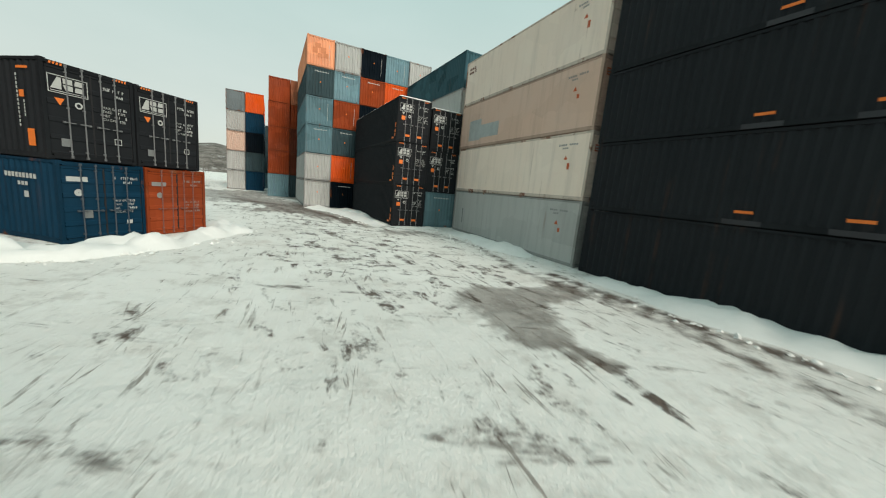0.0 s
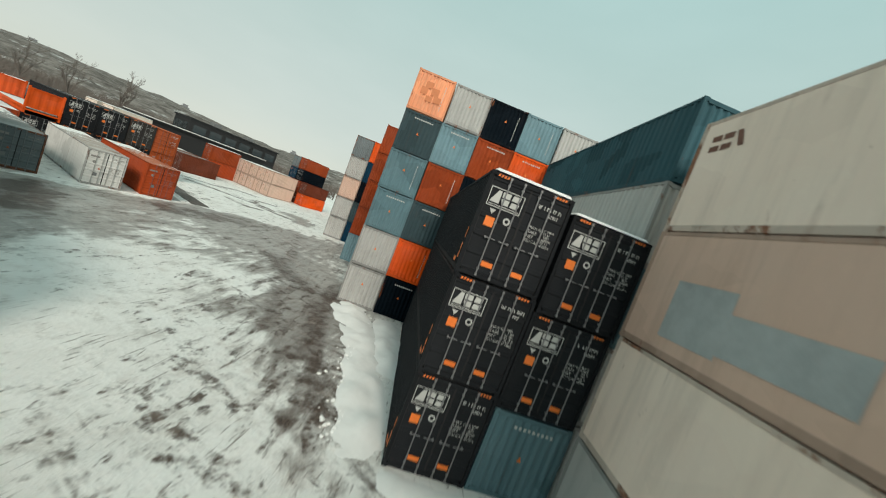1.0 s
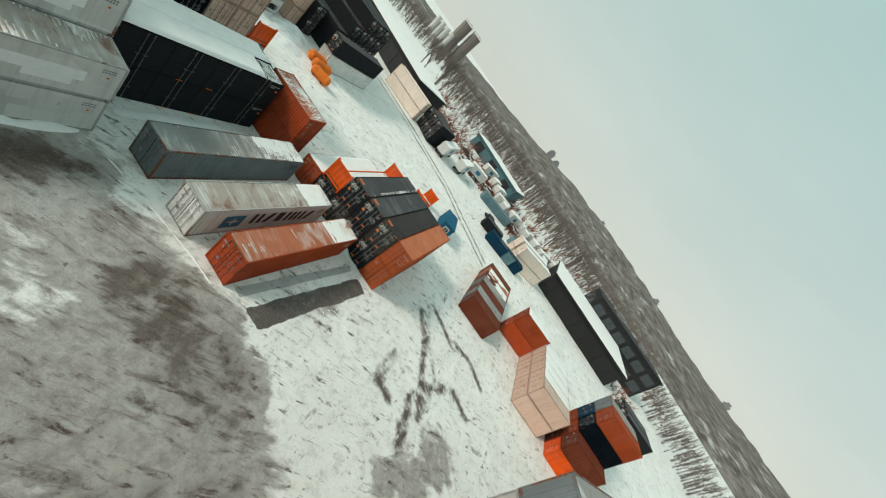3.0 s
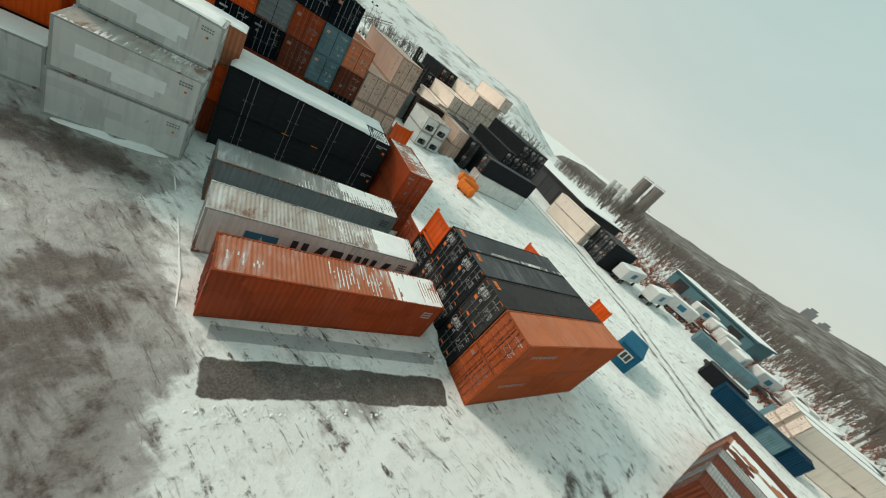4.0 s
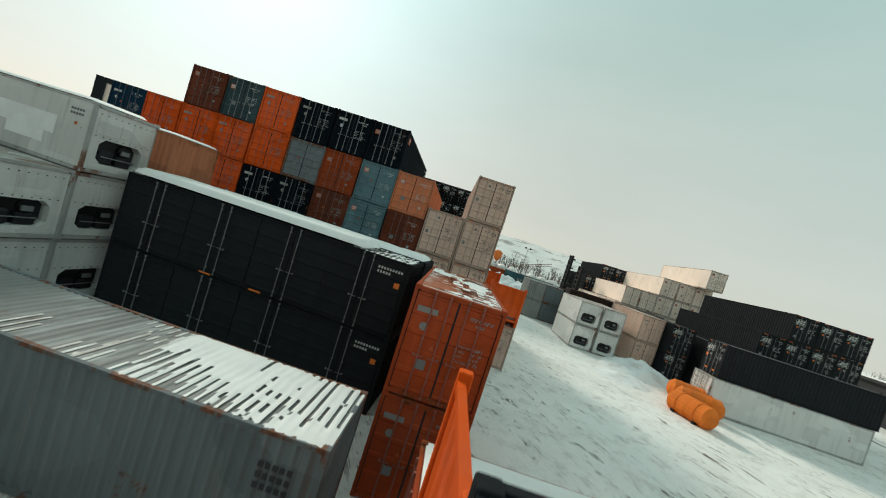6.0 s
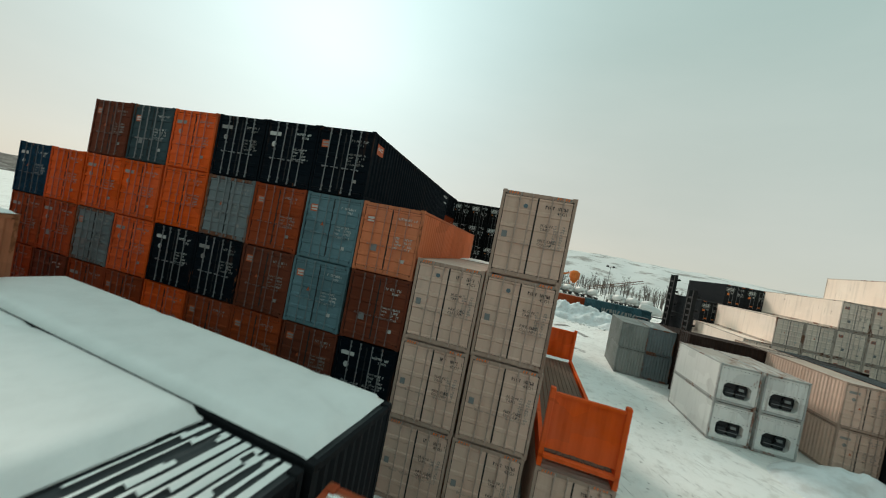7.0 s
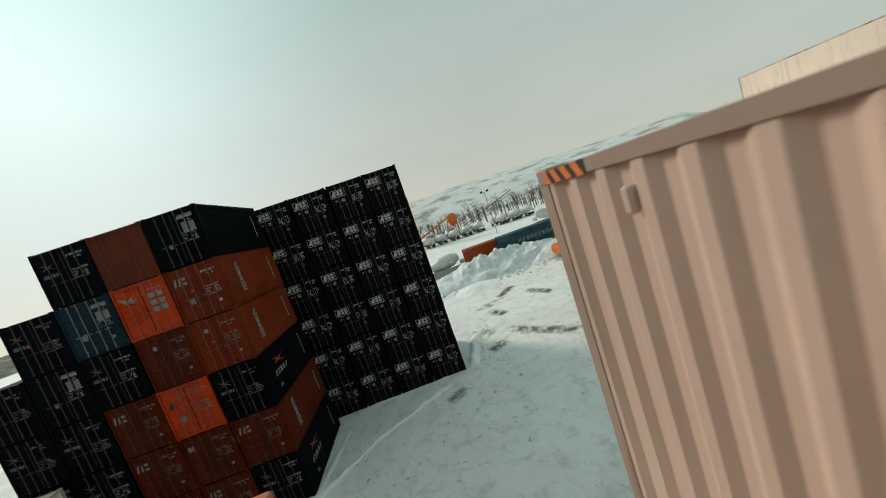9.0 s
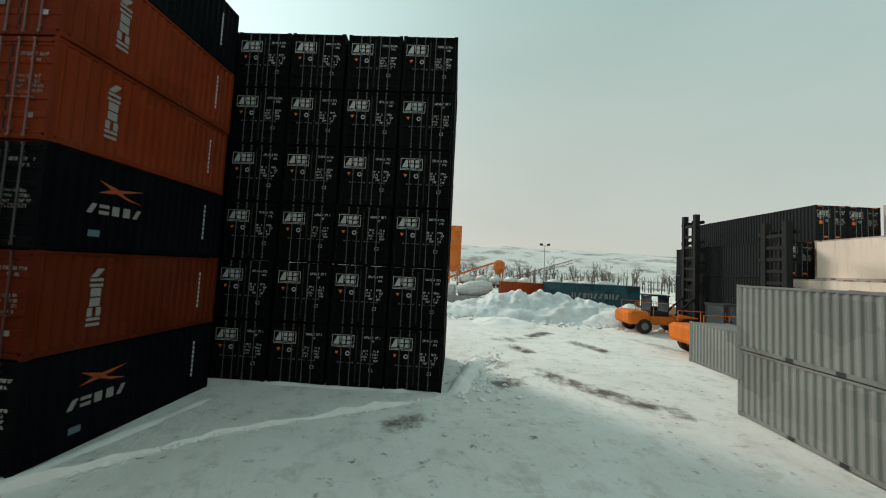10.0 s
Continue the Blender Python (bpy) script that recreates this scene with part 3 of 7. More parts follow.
                    c.matrix_local = Matrix.Translation((x, y, z)) @ Matrix.Diagonal((1 if x < 0 else -1, 1 if y == 0 else -1, 1, 1))
    tagged(e, label or color + " corrugated steel shipping container", kind_word, group)
    return e


WORDS = {}


def words(text, size):
    """Readable lettering as a flat mesh that faces -y."""
    if (text, size) not in WORDS:
        cu = bpy.data.curves.new("lettering", "FONT")
        cu.body, cu.size, cu.resolution_u = text, size, 2
        tmp = bpy.data.objects.new("lettering", cu)
        me = bpy.data.meshes.new_from_object(tmp)
        bpy.data.objects.remove(tmp)
        WORDS[(text, size)] = ([(v.co.x, v.co.y) for v in me.vertices], [tuple(p.vertices) for p in me.polygons])
        bpy.data.meshes.remove(me)
    return WORDS[(text, size)]


def write(b, text, size, x, z, y):
    """Adds readable lettering to a mesh of markings."""
    vs, fs = words(text, size)
    k = len(b.v)
    b.v += [(x + p, y - 0.003, z + q) for p, q in vs]
    b.f += [tuple(k + i for i in f) for f in fs]
    return b


def door_marks(e, turned, H, marks, near, rng):
    y = 0.016
    h = W / 2
    if not marks:
        return
    wb, ob, db = Bits(), Bits(), Bits()
    tint, second, third = MARK_WHITE, MARK_ORANGE, MARK_GREY
    if marks in ("bold", "bold_orange", "wall"):
        logo_plate(wb, -h + 0.15, -0.10, H - 0.92, H - 0.40, y)
        id_bars(wb, 0.32, 1.02, H - 0.52, H - 0.42, y, 1, rng, 0.0, True)
        id_bars(wb, 0.62, 0.92, H - 0.68, H - 0.59, y, 1, rng, 0.0, True)
        if near > 1:
            for i, w in enumerate(("MAX GR", "TARE", "NET", "CU CAP")):
                write(wb, w, 0.115, 0.26, H - 1.10 - 0.125 * i, y)
        else:
            id_bars(wb, 0.26, 0.60, H - 1.50, H - 1.0, y, 4, rng)
        id_bars(wb, 0.72, 1.02, H - 1.52, H - 1.0, y, 6 if marks == "bold_orange" else 4, rng)
        ring(wb, -0.36, H - 1.18, 0.10, y, 0.45)
        if marks == "wall":
            ob.tri((-h + 0.30, y - 0.003, H - 1.10), (-h + 0.38, y - 0.003, H - 1.24), (-h + 0.46, y - 0.003, H - 1.10))
            outline(wb, 0.58, 0.74, 0.68, 0.82, y, 0.016)
        elif marks == "bold":
            ob.tri((-h + 0.28, y - 0.003, H - 1.06), (-h + 0.40, y - 0.003, H - 1.27), (-h + 0.52, y - 0.003, H - 1.06))
            outline(wb, 0.56, 0.78, 0.66, 0.86, y, 0.022)
            if near > 1 or rng.random() < 0.7:
                strip(db, -0.86, -0.62, y, 0.42, 0.66)
        else:
            wb.tri((-h + 0.30, y - 0.003, H - 0.98), (-h + 0.39, y - 0.003, H - 1.12), (-h + 0.48, y - 0.003, H - 0.98))
            strip(ob, -h + 0.28, -h + 0.54, y, H - 1.46, H - 1.20)
            strip(ob, -0.60, -0.28, y, 0.38, 0.52)
            strip(ob, 0.28, 0.60, y, 0.38, 0.52)
        for i in range(0 if marks == "wall" else 5):
            for x0 in (-h + 0.2, h - 0.62):
                a = x0 + 0.085 * i
                ob.quad((a, 0.001, H - 0.12), (a + 0.05, 0.001, H - 0.12), (a + 0.07, 0.001, H - 0.05), (a + 0.02, 0.001, H - 0.05))
    elif marks == "beige":
        tint, third = MARK_DARK, MARK_GREY
        for x0 in (-h + 0.2, h - 0.66):
            strip(db, x0 - 0.02, x0 + 0.47, 0.0035, H - 0.125, H - 0.04)
            for i in range(5):
                a = x0 + 0.09 * i
                ob.quad((a, -0.003, H - 0.12), (a + 0.05, -0.003, H - 0.12), (a + 0.075, -0.003, H - 0.045), (a + 0.025, -0.003, H - 0.045))
        strip(db, -h + 0.22, -h + 0.40, y, 1.28, 1.50)
        write(wb, "45G1", 0.15, 0.66, H - 0.62, y)
        id_bars(wb, 0.26, 0.56, H - 0.47, H - 0.36, y, 1, rng, 0.0, True)
        id_bars(wb, 0.64, 1.06, H - 0.47, H - 0.36, y, 1, rng, 0.0, True)
        for i, w in enumerate(("M.G.W.", "TARE", "", "", "PAYLOAD", "CU.CAP.")):
            if w:
                write(wb, w, 0.135, 0.20, H - 1.08 - 0.125 * i, y)
        id_bars(db, 0.64, 0.80, H - 1.72, H - 0.97, y, 9, rng)
        id_bars(db, 0.88, 1.02, H - 1.72, H - 0.97, y, 9, rng)
    else:
        tint = MARK_DIM if rng.random() < 0.6 else MARK_WHITE
        second = MARK_RED
        kind = 1.0 if marks == "sparse" else rng.random()
        top = H - rng.uniform(0.40, 0.55)
        if kind < 0.45:
            strip(ob, -h + 0.24, -h + 0.58, y, top - 0.28, top)
            strip(wb, -h + 0.28, -h + 0.54, y - 0.003, top - 0.13, top - 0.05)
            strip(wb, -h + 0.28, -h + 0.54, y - 0.003, top - 0.23, top - 0.17)
        elif kind < 0.75:
            strip(wb, -h + 0.22, -h + 0.76, y, top - 0.15, top)
            ring(wb, -h + 0.5, top - 0.5, 0.11, y, 0.9)
        id_bars(wb, 0.28, 1.0, H - 0.50, H - 0.41, y, 1, rng, 0.0, True)
        id_bars(wb, 0.55, 0.85, H - 0.64, H - 0.56, y, 1, rng, 0.0, True)
        z = H - rng.uniform(1.0, 1.35)
        if near > 1 and kind > 0.2:
            for i, w in enumerate(("MAX GR.", "TARE", "NET", "CU.CAP.")):
                write(wb, w, 0.10, 0.24, z - 0.13 * i, y)
        else:
            id_bars(wb, 0.24, 0.55, z - 0.42, z + 0.08, y, 4, rng)
        id_bars(wb, 0.66, 0.98, z - 0.42, z + 0.08, y, 4, rng)
        if rng.random() < 0.5:
            strip(db, -0.62, -0.38, y, 0.80, 1.06)
        if rng.random() < 0.4:
            ob.tri((-0.42, y - 0.003, 1.35), (-0.28, y - 0.003, 1.35), (-0.35, y - 0.003, 1.5))
        if rng.random() < 0.5:
            strip(wb, 0.60, 0.78, y, 0.55, 0.68)
    for b, name, mat, label in ((wb, "markings", tint, "painted lettering"), (ob, "safety_sticker", second, "orange stickers"), (db, "plate", third, "dull grey plates")):
        if b.f:
            tagged(part(name, b, mat, e, label), kind="stuff").matrix_local = turned


def cooling_unit(e, L, H, y, sgn, mat):
    """The refrigeration end: a bolted white panel round a deep eight-sided dark recess with a fan and machinery."""
    h = W / 2
    m = Matrix.Identity(4) if sgn > 0 else Matrix.Translation((0, L, 0)) @ Matrix.Rotation(math.pi, 4, "Z")
    X, Z0, Z1 = h - 0.1, 0.17, H - 0.16
    a, c, zb, zt = 0.80, 0.60, 0.42, 1.38
    k = 0.2
    hole = [(-c, zb), (c, zb), (a, zb + k), (a, zt - k), (c, zt), (-c, zt), (-a, zt - k), (-a, zb + k)]
    rim = [(-c, Z0), (c, Z0), (X, zb + k), (X, zt - k), (c, Z1), (-c, Z1), (-X, zt - k), (-X, zb + k)]
    corner = {1: (X, Z0), 3: (X, Z1), 5: (-X, Z1), 7: (-X, Z0)}
    b = Bits()
    for i in range(8):
        j = (i + 1) % 8
        pts = [rim[i]] + ([corner[i]] if i in corner else []) + [rim[j], hole[j], hole[i]]
        n = len(b.v)
        b.v += [(x, 0.05, z) for x, z in pts]
        b.f.append(tuple(range(n, n + len(pts))))
        b.quad((hole[i][0], 0.05, hole[i][1]), (hole[j][0], 0.05, hole[j][1]), (hole[j][0], 0.45, hole[j][1]), (hole[i][0], 0.45, hole[i][1]))
    for x0, x1, z0, z1 in ((-0.98, -0.25, 1.55, 2.2), (0.25, 0.98, 1.55, 2.2), (-0.16, 0.16, 1.6, 2.1), (-0.98, -0.3, 0.20, 0.36), (0.1, 0.98, 0.20, 0.36)):
        b.bevel_box(x0, x1, 0.03, 0.055, z0, z1, 0.01)
    part("end_panel", b, mat, e).matrix_local = m
    b = Bits()
    for i in range(9):
        for z in (1.45, 2.28):
            b.box(-0.98 + 0.24 * i, -0.95 + 0.24 * i, 0.022, 0.05, z, z + 0.03)
    tagged(part("bolt_row", b, MACHINE_DARK, e), kind="stuff").matrix_local = m
    b = Bits().box(-a, a, 0.44, 0.46, zb, zt)
    b.bevel_box(-0.62, -0.12, 0.15, 0.44, zb + 0.02, 0.95, 0.05).bevel_box(0.05, 0.6, 0.2, 0.44, zb + 0.02, 0.85, 0.04)
    b.rod((0.3, 0.30, 1.08), (0.3, 0.44, 1.08), 0.2, 12)
    part("cooling_machinery", b, MACHINE_DARK, e, "dark recessed cooling machinery").matrix_local = m
    b = Bits().box(0.12, 0.42, 0.12, 0.2, 0.95, 1.12).rod((-0.6, 0.1, 0.72), (0.6, 0.1, 0.72), 0.02)
    part("control_box", b, MARK_GREY, e).matrix_local = m


TEMPLATES = {}
NAMES = {
    "charcoal": "dark charcoal", "shadedcharcoal": "shade-darkened charcoal", "graphite": "dull graphite grey", "dust": "dusty dark grey", "navy": "dark navy blue", "steelblue": "weathered steel blue", "slate": "dark slate blue", "teal": "grey-teal", "blue": "deep blue", "lightblue": "pale steel blue",
    "rust": "rust orange", "orange": "bright orange", "peach": "faded peach orange", "brown": "dull red-brown", "grey": "light grey", "ash": "ash grey", "midgrey": "weathered mid grey",
    "beige": "plain beige", "cream": "off-white cream", "white": "stained white", "red": "dark rust red", "fadedrust": "sun-faded rust orange", "tangerine": "worn tangerine orange", "salmon": "faded salmon orange", "umber": "very dark brown", "shadedrust": "shade-darkened rust orange", "softshadedrust": "lightly shade-darkened rust orange", "hotorange": "vivid orange-red", "dullblue": "dull blue", "shadednavy": "shade-darkened navy",
}


def put(color, x, y, z, yaw, L=12.192, H=2.591, front="doors", back="blank", marks="plain", near=1, label="", group="", kind_word="shipping container", smooth_sides=False, seed=0):
    """A container with the middle of its front end at (x, y, z); yaw 0 runs it along +y."""
    key = (color, L, H, front, back, marks, near, smooth_sides, seed % 3)
    m = pose(x, y, z, 0, 0, yaw)
    ends = "closed doors" if front == "doors" else "a corrugated end wall" if front == "blank" else "a cooling unit end"
    size = "forty-foot" if L > 9 else "twenty-foot"
    text = label or f"{NAMES[color]} {size} steel container with {ends}"
    if key not in TEMPLATES:
        TEMPLATES[key] = shipping_container(color, L, H, front, back, marks, near, text, group, seed, kind_word, smooth_sides)
        TEMPLATES[key].matrix_basis = m
        return TEMPLATES[key]
    ob = copy_thing(TEMPLATES[key], m)
    return tagged(ob, text, kind_word, group)


JIT = random.Random(5)


def stack(x, y, yaw, columns, pitch=2.5, L=12.192, H=2.591, front="doors", back="blank", near=1, group="", shift=0.0):
    """Columns of containers side by side: (x, y) is the left front corner as one faces the fronts. A column lists boxes from the ground up:
    colour, or (colour, options)."""
    u = Vector((math.cos(radians(yaw)), math.sin(radians(yaw))))
    v = Vector((-u.y, u.x))
    made = []
    for k, col in enumerate(columns):
        z = 0.0
        for level, box in enumerate(col):
            color, opt = (box, {}) if isinstance(box, str) else box
            opt = dict(opt)
            back_by = opt.pop("by", 0.0) + JIT.uniform(-0.03, 0.03)
            hgt = opt.pop("H", H)
            if color != "gap":
                c = Vector((x, y)) + u * (W / 2 + k * pitch + JIT.uniform(-0.03, 0.03)) + v * back_by
                args = dict(L=L, H=hgt, front=front, back=back, near=near, group=group, seed=JIT.randrange(999))
                args.update(opt)
                args.setdefault("marks", "plain" if args["front"] == "doors" else "")
                made.append(put(color, c.x, c.y, z, yaw + JIT.uniform(-0.12, 0.12), **args))
            z += hgt + 0.006
    return made


# ---- the ground ----
def lump(x, y, s, seed):
    return noise.noise(Vector((x * s, y * s, seed)))


def ground_height(x, y):
    far = max(abs(x + 45), abs(y - 10))
    return (0.07 * lump(x, y, 0.18, 1.0) + 0.035 * lump(x, y, 0.7, 4.0)) * (1.0 if far < 140 else 0.0)


def sheet(name, mat, xs, ys, height, keep=None):
    """A sheet over a grid of places; keep says which cells are there."""
    n = len(xs)
    v = [(x, y, height(x, y)) for y in ys for x in xs]
    f = []
    for j in range(len(ys) - 1):
        for i in range(n - 1):
            if keep is None or keep((xs[i] + xs[i + 1]) / 2, (ys[j] + ys[j + 1]) / 2):
                f.append((j * n + i, j * n + i + 1, (j + 1) * n + i + 1, (j + 1) * n + i))
    me = bpy.data.meshes.new(name)
    me.from_pydata(v, [], f)
    me.materials.append(mat)
    me.polygons.foreach_set("use_smooth", [True] * len(me.polygons))
    return me


def near_line(x, y, line):
    """Distance from a place to a broken line."""
    best = 1e9
    for (ax, ay), (bx, by) in zip(line, line[1:]):
        dx, dy = bx - ax, by - ay
        t = min(1.0, max(0.0, ((x - ax) * dx + (y - ay) * dy) / (dx * dx + dy * dy)))
        best = min(best, math.hypot(x - ax - dx * t, y - ay - dy * t))
    return best


WALL_RUT = [(9.5, 5.5), (6.3, 12.3), (3.2, 15.4), (0.9, 20.6), (-2.7, 23.5), (-7.4, 25.0), (-12.7, 29.5), (-17.5, 33.0)]
SLUSH_RUT = [(-14.0, 26.0), (-20.0, 30.0), (-28.0, 36.0), (-36.0, 41.0)]
CROSS_RUT = [(-63.0, 37.5), (-58.5, 41.5), (-55.6, 45.1), (-52.0, 46.0), (-48.0, 45.0)]
YARD_RUTS = [[(-98.0, -26.0), (-98.6, -2.0), (-97.0, 16.0), (-90.0, 36.0)], [(-100.4, -26.0), (-101.0, -2.0), (-99.4, 16.0), (-92.5, 36.0)], [(-60.8, 37.6), (-58.2, 40.8), (-53.5, 44.0), (-50.7, 46.0)], [(-63.7, 38.4), (-63.2, 41.1), (-62.5, 43.6)], [(-53.8, 44.8), (-57.8, 46.9), (-57.2, 50.2)], [(-52.4, 40.2), (-48.4, 40.9), (-48.6, 43.2)],
             [(-51.2, 44.0), (-48.5, 45.7), (-46.5, 46.3)], [(-63.5, 43.6), (-64.5, 46.4), (-63.3, 49.7)], [(-40.6, 35.9), (-43.9, 37.1), (-47.6, 39.5), (-49.2, 42.4)]]
BROWN_MUD = [[(8.9, 9.7), (6.6, 12.9), (4.3, 15.7)], [(-18.5, 31.2), (-22.5, 31.6), (-26.0, 32.4)], [(-8.2, 24.8), (-11.8, 26.8), (-16.2, 30.4), (-18.3, 33.5)], [(-28.0, 19.6), (-33.3, 20.4), (-35.6, 21.2)], [(-38.4, 33.6), (-38.2, 36.2)]]
SOUTH_RUTS = [[(-50.2, -33.5), (-51.8, -31.6), (-53.2, -30.6)], [(-47.0, -35.2), (-48.2, -34.4)], [(-44.8, -26.4), (-44.2, -25.8)], [(-53.4, -30.2), (-54.8, -29.4)], [(-50.0, -38.0), (-49.2, -39.5)], [(-55.5, -40.0), (-54.0, -42.5)], [(-51.0, -44.0), (-52.6, -46.0)], [(-47.8, -31.0), (-48.8, -31.6)]]


def wheel_mud(x, y):
    m = max(0.0, 0.85 - near_line(x, y, WALL_RUT) / 1.1)
    m = max(m, 0.8 * max(0.0, 1 - near_line(x, y, SLUSH_RUT) / 1.6), 0.75 * max(0.0, 1 - near_line(x, y, CROSS_RUT) / 1.3), 0.6 * max(0.0, 1 - near_line(x, y, [(-51.1, 40.5), (-53.5, 44.0)]) / 1.2))
    for r in YARD_RUTS:
        m = max(m, (0.55 if r is YARD_RUTS[-1] else 1.0) * max(0.0, 1 - near_line(x, y, r) / 1.25))
    for r in BROWN_MUD:
        m = max(m, (1.0 if r is BROWN_MUD[0] else 0.85) * max(0.0, 1 - near_line(x, y, r) / (0.8 if r is BROWN_MUD[0] else 2.6)))
    for r in SOUTH_RUTS:
        m = max(m, 1.0 * max(0.0, 1 - near_line(x, y, r) / 1.5))
    return m


def wet_patch(x, y):
    r = min(near_line(x, y, [(2.4, 11.4), (3.3, 9.4)]) / 1.7, near_line(x, y, [(3.0, 11.5), (4.6, 13.6)]) / 1.3, near_line(x, y, [(3.6, 9.2), (4.4, 8.4)]) / 0.9)
    side = 0.62 * max(0.0, min(1.0, 1.5 - near_line(x, y, [(-4.5, 22.6), (-10.0, 25.6), (-17.0, 31.0)]) / 2.4))
    side = max(side, 0.9 * max(0.0, min(1.0, 1.5 - near_line(x, y, [(-51.2, 48.5), (-50.0, 50.8), (-44.0, 47.0)]) / 1.9)))
    side = max(side, 0.30 * max(0.0, min(1.0, 1.5 - near_line(x, y, [(-36.0, 26.5), (-37.4, 33.0), (-37.0, 40.0)]) / 2.0)))
    side = max(side, 0.25 * max(0.0, min(1.0, 1.5 - near_line(x, y, [(-19.0, 30.5), (-25.0, 32.5), (-31.0, 33.5)]) / 3.2)))
    side = max(side, 0.85 * max(0.0, min(1.0, 2.6 - near_line(x, y, [(-36.2, 30.0), (-37.6, 33.0), (-37.6, 36.5)]) / 1.2)))
    side = max(side, 0.5 * max(0.0, min(1.0, 2.2 - near_line(x, y, [(-28.7, 20.0), (-33.3, 20.2), (-35.4, 21.2)]) / 0.9)))
    return max(side, min(1.0, 1.6 - 1.6 * r) if r < 1.0 else 0.0)


def lane_dirt(x, y):
    return max(0.0, min(1.0, 1.5 - near_line(x, y, [(-1.0, 13.5), (-4.0, 16.5), (-9.5, 22.5), (-18.0, 31.0)]) / 3.6))


def steps(a, b, step):
    return [a + step * i for i in range(int(round((b - a) / step)) + 1)]


def make_ground():
    xs = sorted({-4000, -2000, -1000, -500, -300, -200, *range(-150, -20, 1), *steps(-66, -46, 0.5), *steps(-20, 12, 0.4), *range(13, 60, 1), 100, 200, 400, 1000, 2500, 4000})
    ys = sorted({-4000, -2000, -1000, -500, -300, -200, -150, *range(-110, 0, 1), *steps(0, 36, 0.4), *range(37, 110, 1), 150, 250, 500, 1000, 2500, 4000})
    me = sheet("ground", GROUND, xs, ys, ground_height)
    for name, rule in (("wheel_mud", wheel_mud), ("wet_patch", wet_patch), ("lane_dirt", lane_dirt)):
        me.attributes.new(name, "FLOAT", "POINT").data.foreach_set("value", [rule(v.co.x, v.co.y) if abs(v.co.x + 30) < 80 and abs(v.co.y - 5) < 60 else 0.0 for v in me.vertices])
    return tagged(new("ground", me), "packed snow yard with slush and dirty wheel tracks", "ground", kind="structure")


make_ground()


def spread(a, b, step):
    n = max(2, int(round((b - a) / step)))
    return [a + (b - a) * i / n for i in range(n + 1)]


def roof_snow(ob_x, ob_y, z, yaw, L, y0=0.0, y1=None, thick=0.10, cover=0.5, stripes=0.0, seed=1, label="fresh snow lying on a container roof", x0=-W / 2 + 0.04, fine=1.0):
    """Snow on a roof from y0 to y1 along it; cover is the share that is white, stripes makes it lie in the pressed troughs."""
    y1 = L if y1 is None else y1
    xs, ys = spread(x0, W / 2 - 0.04, 0.11 * fine), spread(y0 + 0.03, y1 - 0.03, (0.07 if stripes else 0.16) * fine)

    def amount(x, y):
        a = noise.noise(Vector((x * 0.5 + seed * 3.1, y * 0.33, seed))) * 0.9 + noise.noise(Vector((x * (0.9 if stripes else 1.7), y * 1.4, seed + 9.0))) * 0.35
        if stripes:
            y += 0.05 * noise.noise(Vector((x * 2.5, y * 0.7, seed + 4.0)))
            a += 0.7 * stripes * math.sin(y * 2 * math.pi / 0.209) + 0.8 * stripes * noise.noise(Vector((x * 0.55, math.floor(y / 0.209) * 5.3, seed + 2.0)))
        return a + (cover - 0.5) * 2.0

    def height(x, y):
        e = min(1, (W / 2 - abs(x)) * 5, (y - y0) * 4, (y1 - y) * 4)
        return thick * min(1.0, max(0.0, amount(x, y) * 1.5 + 0.15)) * max(0.1, e) + 0.004
    me = sheet("roof_snow", THIN_SNOW if stripes and thick < 0.04 else SNOW, xs, ys, height, lambda x, y: amount(x, y) > 0)
    ob = new("roof_snow", me)
    ob.matrix_basis = pose(ob_x, ob_y, z - 0.03, 0, 0, yaw)
    return tagged(ob, label, "snow", kind="stuff")


def berm(points, width, height, seed, mat=None, label="low ridge of ploughed snow along the containers", rough=1.0):
    """A ridge of ploughed snow along a line of ground places."""
    v, f = [], []
    pts = []
    for (ax, ay), (bx, by) in zip(points, points[1:]):
        n = max(2, int(math.hypot(bx - ax, by - ay) / 0.3))
        pts += [(ax + (bx - ax) * i / n, ay + (by - ay) * i / n, bx - ax, by - ay) for i in range(n)]
    m = 13
    total = len(pts)
    for k, (x, y, dx, dy) in enumerate(pts):
        d = math.hypot(dx, dy)
        nx, ny = -dy / d, dx / d
        ends = min(1.0, k / 5, (total - 1 - k) / 5)
        wob = 1 + 0.35 * noise.noise(Vector((x * 0.35, y * 0.35, seed)))
        for j in range(m):
            s = (j / (m - 1) - 0.5) * 2
            px, py = x + nx * s * width * wob / 2, y + ny * s * width * wob / 2
            hgt = height * (1 - s * s) ** 1.3 * ends * wob
            hgt *= 1 + rough * (0.45 * noise.noise(Vector((px * 1.1, py * 1.1, seed + 3))) + 0.25 * noise.noise(Vector((px * 3.7, py * 3.7, seed + 5))))
            v.append((px, py, hgt - 0.10))
    for k in range(total - 1):
        for j in range(m - 1):
            a = k * m + j
            f.append((a, a + 1, a + m + 1, a + m))
    me = bpy.data.meshes.new("snow_ridge")
    me.from_pydata(v, [], f)
    me.materials.append(mat or SNOW)
    me.polygons.foreach_set("use_smooth", [True] * len(me.polygons))
    return tagged(new("snow_ridge", me), label, "snow", kind="stuff")


